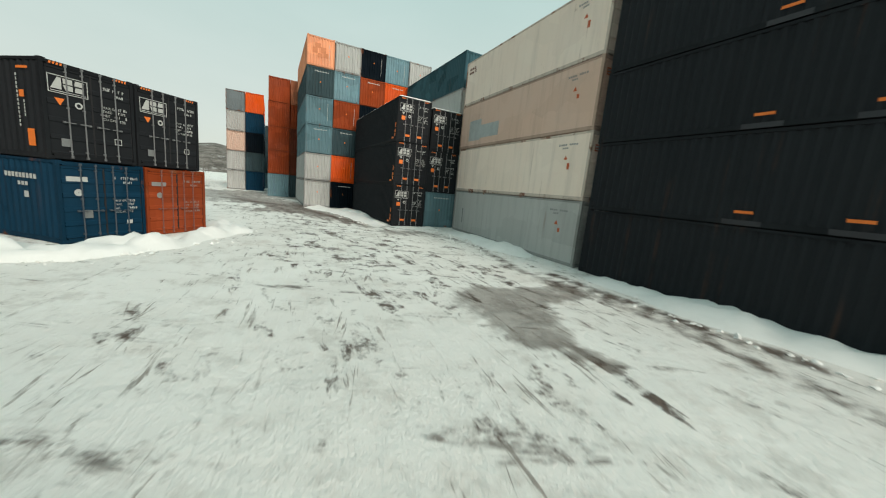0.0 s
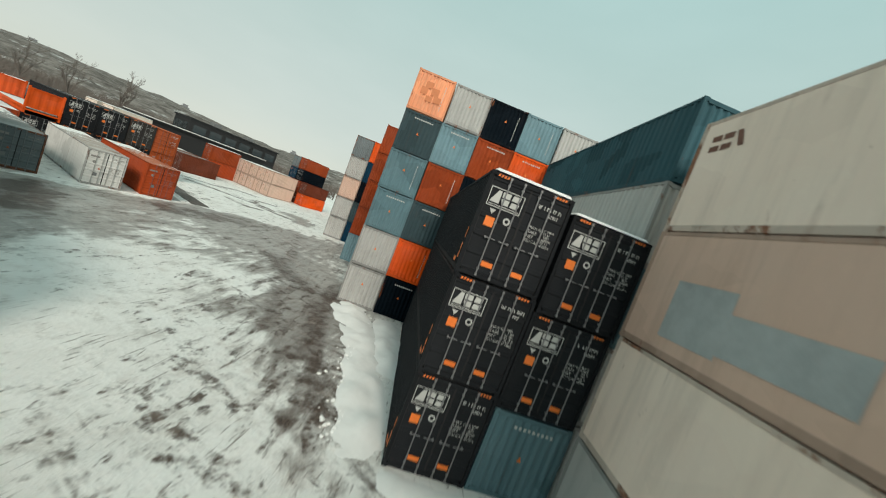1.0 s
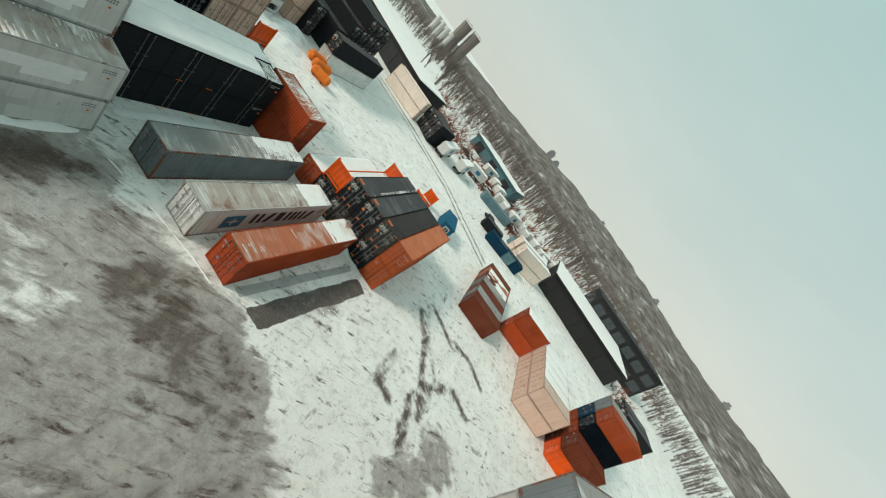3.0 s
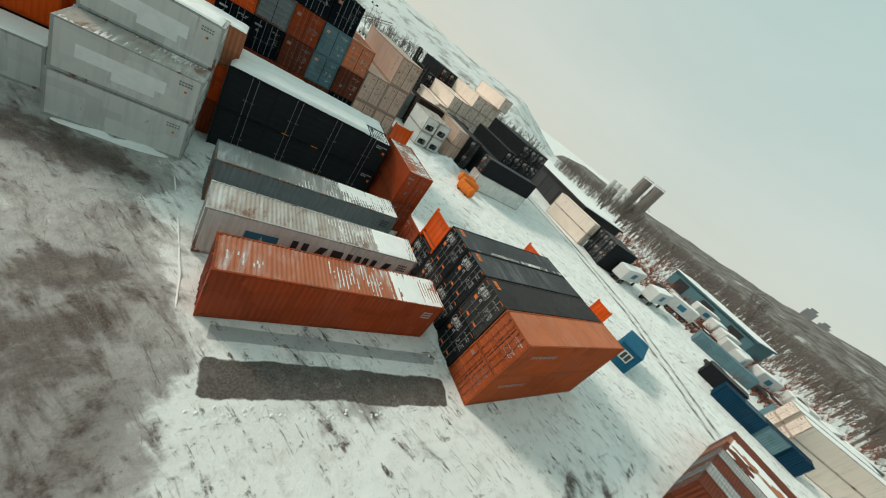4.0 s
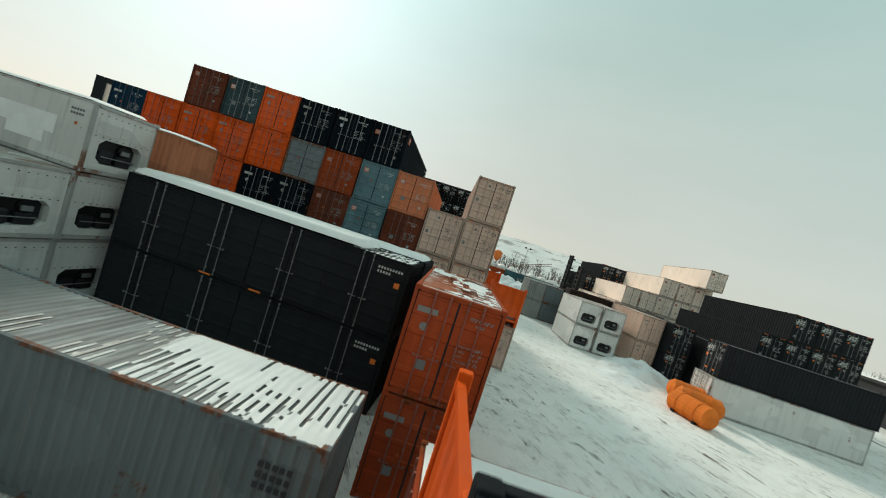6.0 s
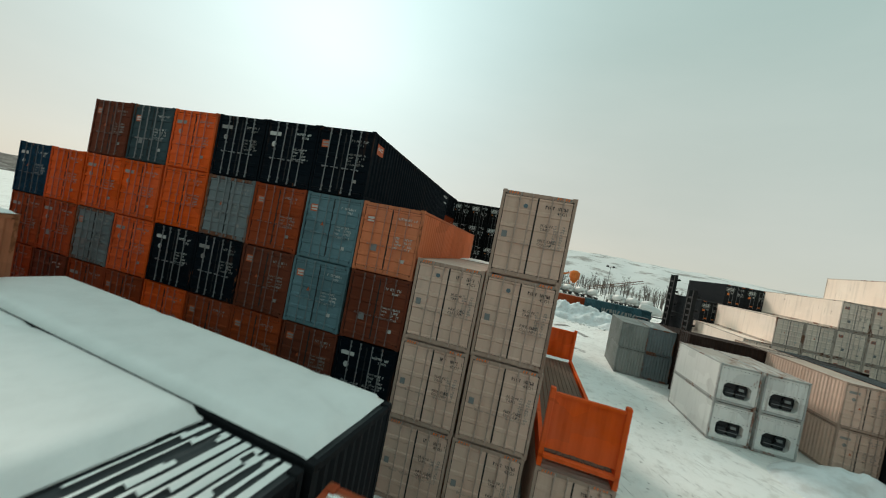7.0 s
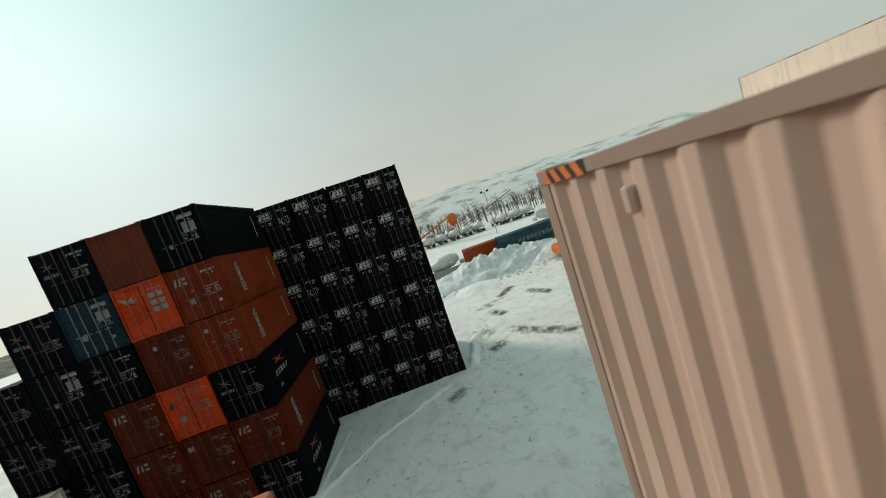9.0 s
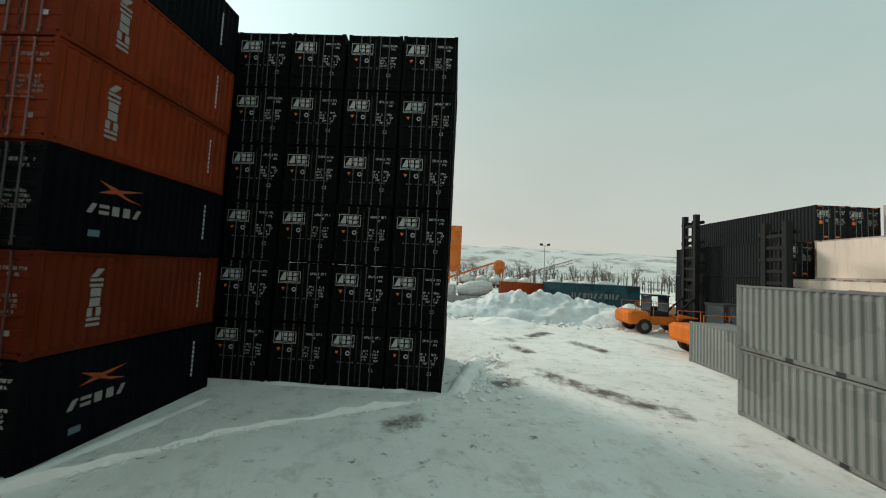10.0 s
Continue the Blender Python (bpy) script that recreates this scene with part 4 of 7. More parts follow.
def mound(x, y, rx, ry, h, turn, seed, mat=None, label="large heap of ploughed snow"):
    """A heap of snow blocks pushed together."""
    mat = mat or SNOW
    u, w = Vector((math.cos(radians(turn)), math.sin(radians(turn)))), Vector((-math.sin(radians(turn)), math.cos(radians(turn))))

    def height(a, b):
        r = math.hypot(a / rx, b / ry)
        base = max(0.0, 1 - r) ** 0.7 * h
        n = 0.55 * noise.noise(Vector((a * 0.45, b * 0.45, seed))) + 0.35 * noise.noise(Vector((a * 1.3, b * 1.3, seed + 2))) + 0.2 * abs(noise.noise(Vector((a * 3.1, b * 3.1, seed + 4))))
        return base * (1 + 0.7 * n) - 0.12
    step = max(0.22, rx / 60)
    me = sheet("snow_heap", mat, spread(-rx, rx, step), spread(-ry, ry, step), height)
    ob = new("snow_heap", me)
    ob.matrix_basis = pose(x, y, 0, 0, 0, turn)
    return tagged(ob, label, "snow", kind="stuff")


def blocks(parent, rects, mat, face, at, label, name="markings"):
    """Plain painted shapes on a face of a container. rects: (along0, along1, z0, z1) in metres from the front, or lists of corner pairs."""
    b = Bits()
    for r in rects:
        if isinstance(r[0], (int, float)):
            r = ((r[0], r[2]), (r[1], r[2]), (r[1], r[3]), (r[0], r[3]))
        if face == "right":
            pts = [(at, s, z) for s, z in r]
        elif face == "left":
            pts = [(-at, s, z) for s, z in r]
        elif face == "roof":
            pts = [(s, z, at) for s, z in r]
        else:
            pts = [(s, -at, z) for s, z in r]
        k = len(b.v)
        b.v += pts
        b.f.append(tuple(range(k, k + len(pts))))
    return tagged(part(name, b, mat, parent, label), kind="stuff")


def big_word(parent, n, s0, s1, z0, z1, mat, face, at, label, seed, down=False):
    """A bold word of n signs as plain strokes: along the face, or sign below sign when down is set."""
    rng = random.Random(seed)
    out = []
    for i in range(n):
        if down:
            a, b, lo, hi = s0, s1, z1 - (i + 0.86) * (z1 - z0) / n, z1 - i * (z1 - z0) / n
        else:
            a, b, lo, hi = s0 + i * (s1 - s0) / n, s0 + (i + 0.84) * (s1 - s0) / n, z0, z1
        w, t = b - a, hi - lo
        kind = (i + rng.randrange(2)) % 4
        if kind == 0:
            out += [(a, a + 0.36 * w, lo, hi), (b - 0.36 * w, b, lo, hi)]
        elif kind == 1:
            out += [((a, lo), (a + 0.5 * w, lo), (b, hi), (b - 0.5 * w, hi))]
        elif kind == 2:
            out += [(a, b, lo, lo + 0.36 * t), (a, b, hi - 0.36 * t, hi)]
        else:
            out += [(a + 0.12 * w, b - 0.12 * w, lo, hi)]
    return blocks(parent, out, mat, face, at, label)


RB = random.Random(77)
OUT = W / 2 - 0.006
H9 = 2.896
H8 = 2.591
ATS = ("charcoal", {"marks": "bold_orange", "H": H9})

# ---- zone one: the lane at the start ----
tall = stack(-17.28, 32.46, 37.6, [
    ["grey", "grey", "teal", "teal", "slate", "peach"],
    ["navy", "orange", "slate", "rust", "lightblue", "grey"],
    ["slate", "slate", "teal", "navy", "rust", "navy"],
    ["grey", "rust", "slate", "rust", "orange", "lightblue"],
    ["grey", "grey", "teal", "grey", "slate", "grey"],
], pitch=2.47, front="blank", near=2, group="containers of the tall mixed stack")
for k, ob in enumerate(tall):
    z = RB.uniform(1.2, 1.5)
    blocks(ob, [((-0.07, z), (0.07, z), (0.0, z + 0.16))], MARK_ORANGE, "front", -0.012, "small warning sticker", "sticker")
    if k % 2:
        blocks(ob, [(0.72, 0.76, 0.5 + 0.16 * i, 0.60 + 0.16 * i) for i in range(10)], MARK_WHITE, "front", -0.012, "white lettering")
    else:
        blocks(ob, [(-0.5 + 0.14 * i, -0.42 + 0.14 * i, 2.16, 2.25) for i in range(9)], MARK_WHITE, "front", -0.012, "white lettering")
blocks(tall[5], [(-0.72, -0.30, 1.15, 1.60), (-0.52, -0.05, 1.60, 2.0), (-0.05, 0.42, 1.25, 1.72), (0.20, 0.66, 0.85, 1.25), (-0.30, 0.12, 0.80, 1.15)], plain("peach_repaint", (0.60, 0.21, 0.09), 0.7, 0, 3), "front", -0.0115, "darker repainted square", "patch")
stack(-28.0, 41.1, 37.6, [["lightblue", "rust", "rust", "rust", "rust"], ["slate", "brown", "brown", "rust", "fadedrust"], ["slate", "grey", "rust", "rust", "peach"]], H=H9, front="blank", group="containers of the rust stack")
stack(-40.2, 47.7, 37.6, [["grey", "grey", "beige", "grey", "midgrey"], ["blue", "slate", "navy", "blue", "orange"]], H=H9, front="blank", group="containers of the grey stack")
v37 = Vector((-math.sin(radians(37.6)), math.cos(radians(37.6))))
u37 = Vector((math.cos(radians(37.6)), math.sin(radians(37.6))))
p = Vector((-40.2, 47.7)) + v37 * 12.6
stack(p.x, p.y, 37.6, [["grey", "navy", "blue", "slate"], ["slate", "slate", "slate", "teal"], ["teal", "slate", "slate", "slate"], ["slate", "teal", "slate", "slate"], ["cream", "beige", "cream", "beige"]], H=H9, front="blank", near=0, group="containers behind the grey stack")
p = p + v37 * 12.6
stack(p.x, p.y, 37.6, [["orange", "rust", "rust", "orange"], ["beige", "beige", "beige", "blue"], ["cream", "navy", "navy"], ["navy", "cream", "cream"]], H=H9, front="blank", near=0, group="containers far behind the grey stack")
lane = stack(-5.6, 25.05, 38.5, [[ATS, ATS, ATS], [("teal", {"front": "blank"}), ATS, ATS]], near=2, group="charcoal containers by the lane")
for ob in lane[:3]:
    blocks(ob, [(0.28, 0.46, 0.35, 0.55), (0.28, 0.46, 0.60, 0.80), (0.28, 0.40, 0.95, 1.25), (0.6, 1.0, 0.22, 0.34)], MARK_ORANGE, "left", OUT + 0.003, "orange safety sticker", "sticker")
c = Vector((-5.6, 25.05)) + u37 * (W / 2)
roof_snow(c.x, c.y, 3 * H9 + 0.03, 38.5, 12.19, thick=0.16, cover=1.0, seed=3)
c = c + u37 * 2.5
roof_snow(c.x, c.y, 2 * H9 + H8 + 0.02, 38.5, 12.19, thick=0.14, cover=1.0, seed=4)
pair = stack(-2.0, 28.55, 37.6, [["grey", "grey", "teal", "grey", "steelblue"]], front="blank", near=2, group="containers behind the cream stack")
p = Vector((-1.6, 27.4)) - Vector((-math.sin(radians(35.4)), math.cos(radians(35.4)))) * 12.08
cream = stack(p.x, p.y, 35.4, [[("grey", {"smooth_sides": True, "label": "flat-sided pale grey forty-foot container"}), ("cream", {"smooth_sides": True}), ("beige", {"smooth_sides": True, "label": "stained pinkish beige forty-foot container with a pale blue patch"}), ("cream", {"smooth_sides": True})]], H=H9, L=12.08, front="doors", back="doors", near=2, group="cream containers beside the lane")
for k, ob in enumerate(cream):
    blocks(ob, [((1.25, 1.75), (1.47, 1.75), (1.36, 1.95)), (1.08, 1.22, 1.42 - 0.1 * (k % 2), 1.60)], MARK_RED, "left", OUT + 0.003, "orange warning sticker", "sticker")
    blocks(ob, [(0.75 + 0.13 * i, 0.83 + 0.13 * i, 2.36, 2.44) for i in range(9) if i != 4] + [(1.3 + 0.12 * i, 1.38 + 0.12 * i, 2.22, 2.29) for i in range(3)], MARK_GREY, "left", OUT + 0.003, "grey lettering")
big_word(cream[3], 3, 10.7, 11.7, 2.02, 2.42, plain("faded_brown_ink", (0.16, 0.07, 0.045), 0.7), "left", OUT + 0.003, "faded brown word", 5)
blocks(cream[2], [(9.3, 10.8, 0.45, 1.75), (7.2, 9.299, 0.55, 1.35)], plain("pale_blue_patch", (0.37, 0.40, 0.40), 0.7, 0, 3, 0.5), "left", OUT + 0.002, "pale blue repainted patch", "patch")
blocks(cream[0], [(10.6, 10.75, 0.7, 1.7)], MARK_GREY, "left", OUT + 0.002, "grey scuff", "patch")
p = Vector((5.65, 17.2)) - v37 * 12.19 - u37 * 0.1
black = stack(p.x, p.y, 37.6, [[("graphite", {"marks": "bold_orange"})] * 5], H=H8, front="doors", back="doors", near=2, group="charcoal containers beside the lane")
for ob in black:
    blocks(ob, [(4.45, 5.35, 0.02, 0.16), (6.60, 7.50, 0.02, 0.16)], MARK_DARK, "left", OUT + 0.014, "dark forklift pocket", "fork_pocket")
    if ob != black[0]:
        blocks(ob, [(4.68, 5.12, 0.34, 0.42), (6.82, 7.26, 0.34, 0.42)], MARK_ORANGE, "left", OUT + 0.012, "orange lifting sticker", "sticker")
berm([(14.8, 4.6), (10.1, 10.7), (5.5, 16.7)], 2.1, 0.34, 1.0, rough=1.4)
berm([(4.2, 18.6), (1.6, 22.0), (-1.6, 26.2)], 2.6, 0.30, 1.6, rough=1.2)
berm([(-1.6, 26.0), (-3.4, 25.9), (-6.0, 23.9)], 1.7, 0.20, 1.3)
berm([(-5.6, 24.4), (-8.6, 27.0), (-12.6, 30.6), (-17.6, 33.6)], 2.9, 0.24, 1.9, rough=2.0)
berm([(-8.6, 28.8), (-12.0, 32.0), (-14.6, 34.4)], 2.4, 0.30, 2.6, rough=1.6)
left = stack(-11.05, 10.25, 87.5, [["blue", ("charcoal", {"marks": "bold", "H": H9, "by": 0.25})], ["rust", ("charcoal", {"marks": "bold", "H": H9, "by": 0.25})]], near=2, group="containers left of the lane")
blocks(left[1], [(0.45, 0.75, 0.35, 0.85), (0.75, 0.95, 1.75, 1.95), (0.5, 1.0, 2.55, 2.62)], MARK_ORANGE, "left", OUT + 0.003, "orange safety sticker", "sticker")
blocks(left[1], [(1.0, 1.06, 0.9 + 0.12 * i, 0.98 + 0.12 * i) for i in range(13)] + [(0.75, 0.80, 1.2 + 0.1 * i, 1.27 + 0.1 * i) for i in range(5)], MARK_WHITE, "left", OUT + 0.003, "white upright lettering")
blocks(left[0], [(0.9 + 0.16 * i, 1.02 + 0.16 * i, 1.95, 2.1) for i in range(9)] + [(1.3 + 0.16 * i, 1.42 + 0.16 * i, 1.72, 1.84) for i in range(3)] + [(1.3, 1.5, 1.35, 1.55)], MARK_WHITE, "left", OUT + 0.003, "white lettering")
berm([(-17.0, 7.2), (-9.6, 9.1), (-9.2, 11.5), (-9.9, 16.0), (-13.0, 17.2)], 2.2, 0.40, 2.0, rough=2.3)

# ---- zone two: single forty-footers and the double row ----
o = put("red", -39.82, 28.82, 0, 94.6, H=H9, near=2, label="rusty red forty-foot container with snow along its roof")
m = put("white", -38.88, 24.90, 0, 94.3, H=H9, near=2, label="stained grey-white forty-foot container with bold dark lettering")
g = put("midgrey", -38.40, 20.36, 0, 96.2, H=H9, near=2, label="weathered grey forty-foot container with a streaked snowy roof")
for rx, ry, ryaw, full, seed in ((-39.82, 28.82, 94.6, 9.6, 5), (-38.88, 24.90, 94.3, 9.9, 7), (-38.40, 20.36, 96.2, 8.4, 9)):
    roof_snow(rx, ry, H9, ryaw, 12.19, full - 0.8, 12.19, 0.045, 0.66, 0.5, seed)
    roof_snow(rx, ry, H9, ryaw, 12.19, 5.0, full + 0.4, 0.025, 0.30, 0.40, seed + 30)
    roof_snow(rx, ry, H9, ryaw, 12.19, 0.2, 5.4, 0.015, 0.15, 0.40, seed + 60)
big_word(m, 6, 4.2, 10.7, 0.95, 2.2, MARK_DARK, "right", OUT + 0.004, "bold black word", 3)
blocks(m, [(1.9, 3.5, 0.70, 2.1)], MARK_BLUE, "right", OUT + 0.003, "blue square emblem", "emblem")
blocks(m, [((2.7, 1.95), (2.82, 1.55), (3.25, 1.40), (2.82, 1.25), (2.7, 0.85), (2.58, 1.25), (2.15, 1.40), (2.58, 1.55))], MARK_WHITE, "right", OUT + 0.006, "white star", "star")
for ob in (o, m, g):
    blocks(ob, [(11.0 + 0.14 * i, 11.1 + 0.14 * i, 2.2 - 0.2 * j, 2.32 - 0.2 * j) for j in range(3) for i in range(5)], MARK_WHITE if ob == o else MARK_DARK, "right", OUT + 0.003, "small lettering")
u = Vector((math.cos(radians(97.4)), math.sin(radians(97.4))))
p = Vector((-53.95, 33.6)) - u * (5 * 2.5 + W)
row = stack(p.x, p.y, 97.4, [[("red", {"H": H9})], [ATS], [("dust", {"marks": "bold_orange", "H": H9}), ATS], [ATS, ATS], [ATS, ("dust", {"marks": "bold_orange", "H": H9})], [("tangerine", {"H": H9}), ("tangerine", {"H": H9})]], near=2, group="double row of containers")
for ob in row[-2:]:
    big_word(ob, 7, 1.3, 3.9, 1.75, 2.0, MARK_DIM, "right", OUT + 0.003, "pale slanted word", 8)


def at_row(k, along=0.0):
    c = Vector((-53.95, 33.6)) - u * (W / 2 + (5 - k) * 2.5)
    return c + Vector((-u.y, u.x)) * along


c = at_row(2)
roof_snow(c.x, c.y, 2 * H9 + 0.01, 97.4, 12.19, 1.0, 12.0, 0.02, 0.50, 0.4, 22, x0=W / 2 - 0.40)
c = at_row(0)
roof_snow(c.x, c.y, H9, 97.4, 12.19, 0.1, 12.1, 0.10, 0.9, 0, 30)
for k in (2, 3, 4):
    ob = [r for r in row if abs(r.matrix_basis.translation.z - H9) < 0.1][k - 2]
    blocks(ob, [(-1.0 + 0.19 * i, -0.85 + 0.19 * i, 0.45 + 0.18 * j, 0.59 + 0.18 * j) for i in range(4) for j in range(2)], MARK_ORANGE, "roof", H9 + 0.002, "orange roof sticker", "sticker")


def flat_rack(x, y, z, yaw, color, L=12.19):
    """A flat rack: a plank floor on a steel frame, with a high plate end at both ends."""
    mat = pt(color)
    e = new("flat_rack")
    h = W / 2
    b = Bits().box(-h, h, 0, L, 0.30, 0.42).box(-h, -h + 0.15, 0, L, 0.02, 0.62).box(h - 0.15, h, 0, L, 0.02, 0.62)
    part("base_frame", b, mat, e)
    planks = plain("worn_deck_planks", (0.16, 0.10, 0.07), 0.85, 0, 5)
    for i in range(10):
        x0 = -h + 0.17 + i * 0.21
        part("deck_plank", cached(("plank", i, L), lambda: Bits().bevel_box(x0, x0 + 0.195, 0.2, L - 0.2, 0.42, 0.47, 0.008).mesh("deck_plank", planks)), planks, e)
    for y0 in (0.0, L - 0.16):
        w = part("end_plate", Bits().wave((-h + 0.14, y0 + 0.05, 0.62), (1, 0, 0), (0, -1, 0), (0, 0, 1), W - 0.28, 1.75, 0.5, 0.03), mat, e)
        for x0 in (-h, h - 0.17):
            part("end_post", Bits().bevel_box(x0, x0 + 0.17, y0, y0 + 0.2, 0.625, 2.59, 0.02), mat, w)
        part("end_rail", Bits().box(-h + 0.17, h - 0.17, y0 + 0.005, y0 + 0.12, 2.3705, 2.47), mat, w)
    e.matrix_basis = pose(x, y, z, 0, 0, yaw)
    return tagged(e, "bright orange steel flat rack with plate ends and a snowy deck", "flat rack")


c = at_row(1)
flat_rack(c.x, c.y, H9 + 0.006, 97.4, "orange")
roof_snow(c.x, c.y, H9 + 0.52, 97.4, 12.19, 0.3, 11.9, 0.10, 0.95, 0, 31, "snow lying on a flat rack deck")


def side_door_container(x, y, z, yaw, L, H):
    """A container whose long right side is a row of folding doors."""
    e = put("charcoal", x, y, z, yaw, L=L, H=H, near=2, marks="", seed=91, label="charcoal forty-foot container with doors along its whole side")
    mat = pt("charcoal")
    n = 8
    w = (L - 0.3) / n
    for i in range(n):
        y0 = 0.15 + i * w
        d = part("side_door", cached(("sided", round(w, 3), H), lambda: door_leaf(0.02, w - 0.02, 0.18, H - 0.13, 0.0).mesh("side_door", mat)), mat, e)
        d.matrix_local = Matrix.Translation((W / 2 + 0.012, y0, 0)) @ Matrix.Rotation(math.pi / 2, 4, "Z")
        for x0 in (0.2, w - 0.2):
            if (i + (x0 > 0.5)) % 2:
                part("lock_rod", cached(("srod", x0 > 0.5, H), lambda: lock_rod(x0, 0.2, H - 0.15, 0.0, 1 if x0 < 0.5 else -1).mesh("lock_rod", STEEL)), STEEL, d)
    return e


ob = side_door_container(-37.35, 13.3, 0.0, 92.6, 12.192, H9)
blocks(ob, [(4.2, 4.7, 0.03, 0.10), (6.4, 6.9, 0.03, 0.10), (11.75, 11.95, 1.9, 2.1)], MARK_ORANGE, "right", W / 2 + 0.045, "orange sticker", "sticker")
blocks(ob, [(11.0 + 0.11 * i, 11.07 + 0.11 * i, 2.45 - 0.16 * j, 2.54 - 0.16 * j) for j in range(2) for i in range(9 - 4 * j)], MARK_WHITE, "right", W / 2 + 0.045, "small white lettering")
tagged(copy_thing(ob, pose(-37.35, 13.3, H9 + 0.006, 0, 0, 92.6)), "charcoal forty-foot container with doors along its whole side", "shipping container")
roof_snow(-37.35, 13.3, 2 * H9 + 0.02, 92.6, 12.19, 0.0, 10.2, 0.34, 1.0, 0, 40)
roof_snow(-37.35, 13.3, 2 * H9 + 0.02, 92.6, 12.19, 9.7, 12.1, 0.05, 0.58, 0.5, 41)
for k in range(2):
    put("red", -51.85, 17.35, k * (H9 + 0.006), 187, L=6.058, H=H9, near=2, label="dark rust red twenty-foot container with a snow-streaked roof")
    put("charcoal", -37.3, 10.75, k * (H9 + 0.006), 92.6, H=H9, near=2, marks="")
roof_snow(-51.85, 17.35, 2 * H9, 187, 6.06, 0.2, 6.0, 0.04, 0.4, 0.5, 42)
roof_snow(-37.3, 10.75, 2 * H9 + 0.02, 92.6, 12.19, 0.0, 12.05, 0.20, 0.92, 0, 46)
REPAINT = plain("repainted_white", (0.86, 0.87, 0.86), 0.6, 0, 2)
yr = 92.0
HR = 2.65
ur, vr = Vector((math.cos(radians(yr)), math.sin(radians(yr)))), Vector((-math.sin(radians(yr)), math.cos(radians(yr))))
for row_k, levels in ((0, 2), (1, 3)):
    for k in range(levels):
        c = Vector((-30.65, 18.4)) - ur * (W / 2 + row_k * 2.47) + vr * (0.10 * k + 0.05 * (1 - row_k))
        ob = put("white", c.x, c.y, k * (HR + 0.012), yr, L=6.06, H=HR, front="doors", back="machine", marks="", near=2, smooth_sides=True, kind_word="reefer container", label="stained white twenty-foot reefer container with a cooling unit")
        if k:
            blocks(ob, [(0.9, 4.5, 1.05, 1.75), (2.3, 4.1, 0.62, 1.049)], REPAINT, "right", OUT - 0.004, "painted-over white patch", "patch")
        blocks(ob, [(5.0 + 0.13 * i, 5.09 + 0.13 * i, 2.15 - 0.16 * j, 2.24 - 0.16 * j) for i in range(5) for j in range(2)], MARK_GREY, "right", OUT - 0.002, "small grey lettering")
        blocks(ob, [(5.3, 5.42, 1.62, 1.74)], MARK_ORANGE, "right", OUT - 0.002, "small sticker", "sticker")
c = Vector((-30.65, 18.4)) - ur * (W / 2 + 2.47) + vr * 0.20
roof_snow(c.x, c.y, 3 * HR + 0.04, yr, 6.06, 0.1, 5.9, 0.14, 1.0, 0, 43, x0=-0.75)
c = Vector((-30.65, 18.4)) - ur * (W / 2) + vr * 0.15
roof_snow(c.x, c.y, 2 * HR + 0.03, yr, 6.06, 0.1, 5.9, 0.03, 0.40, 0.2, 44)
# a long white box beside the reefers, orange ones behind both
put("white", -17.7, 15.4, 0, 92.0, H=H8, near=1, smooth_sides=True, marks="", label="dirty white forty-foot container with snow on its roof")
roof_snow(-17.7, 15.4, H8 + 0.02, 92.0, 12.19, 0, 12.19, 0.10, 0.9, 0, 45)
for k in range(3):
    put(("charcoal", "orange", "tangerine")[k], -23.3, 12.55, k * (H8 + 0.012), 92.6, L=6.06, near=1, marks="")
    put(("rust", "orange", "fadedrust")[k], -31.6, 12.4, k * (H8 + 0.012), 92.6, L=6.06, near=1)
roof_snow(-23.3, 12.55, 3 * H8 + 0.04, 92.6, 6.06, 0, 6.06, 0.12, 0.95, 0, 47)
roof_snow(-31.6, 12.4, 3 * H8 + 0.04, 92.6, 6.06, 0, 6.06, 0.12, 0.95, 0, 48)
berm([(-30.6, 18.55), (-33.5, 18.4), (-36.8, 18.25)], 0.9, 0.26, 5.6, rough=1.8)
# charcoal and cream stacks behind the wall of doors
for x, y, col in ((-1.0, -8.0, ["charcoal"] * 5), (11.6, -10.0, ["charcoal"] * 4)):
    for k, key in enumerate(col):
        put(key, x, y, k * (H8 + 0.012), 97.6, near=0, marks="")
for k in range(4):
    put("cream" if k == 3 else "charcoal", -9.6, -3.5, k * (H9 + 0.012), 97.6, H=H9, near=0, marks="", smooth_sides=True)
berm([(-38.0, 15.9), (-44, 15.4), (-50, 15.2)], 1.6, 0.3, 5.0)
berm([(-36.6, 19.0), (-38.0, 24.0), (-39.0, 28.0), (-39.5, 31.5)], 0.16, 0.17, 6.4, label="thin line of snow left by a plough blade", rough=1.8)
berm([(-53.0, 18.5), (-53.2, 24), (-53.3, 30.5)], 1.2, 0.45, 6.0)

# ---- zone three: wall of coloured doors, beige stack ----
yd = 187.6
ud, vd = Vector((math.cos(radians(yd)), math.sin(radians(yd)))), Vector((-math.sin(radians(yd)), math.cos(radians(yd))))
p = Vector((-44.73, 4.82)) - ud * (8 * 2.5)
doors = stack(p.x, p.y, yd, [
    ["red", "rust", "rust", "blue"],
    ["brown", "brown", "red", "orange"],
    ["orange", "rust", "midgrey", "orange", "brown"],
    ["orange", "rust", "orange", "orange", "slate"],
    ["rust", "orange", "navy", "orange", "orange"],
    ["orange", "rust", "navy", "midgrey", "navy"],
    ["rust", "rust", "brown", "rust", "navy"],
    ["rust", "brown", "teal", "teal", "navy"],
    ["navy", "navy", "brown", ("salmon", {"L": 11.7})],
], near=2, group="wall of coloured containers")
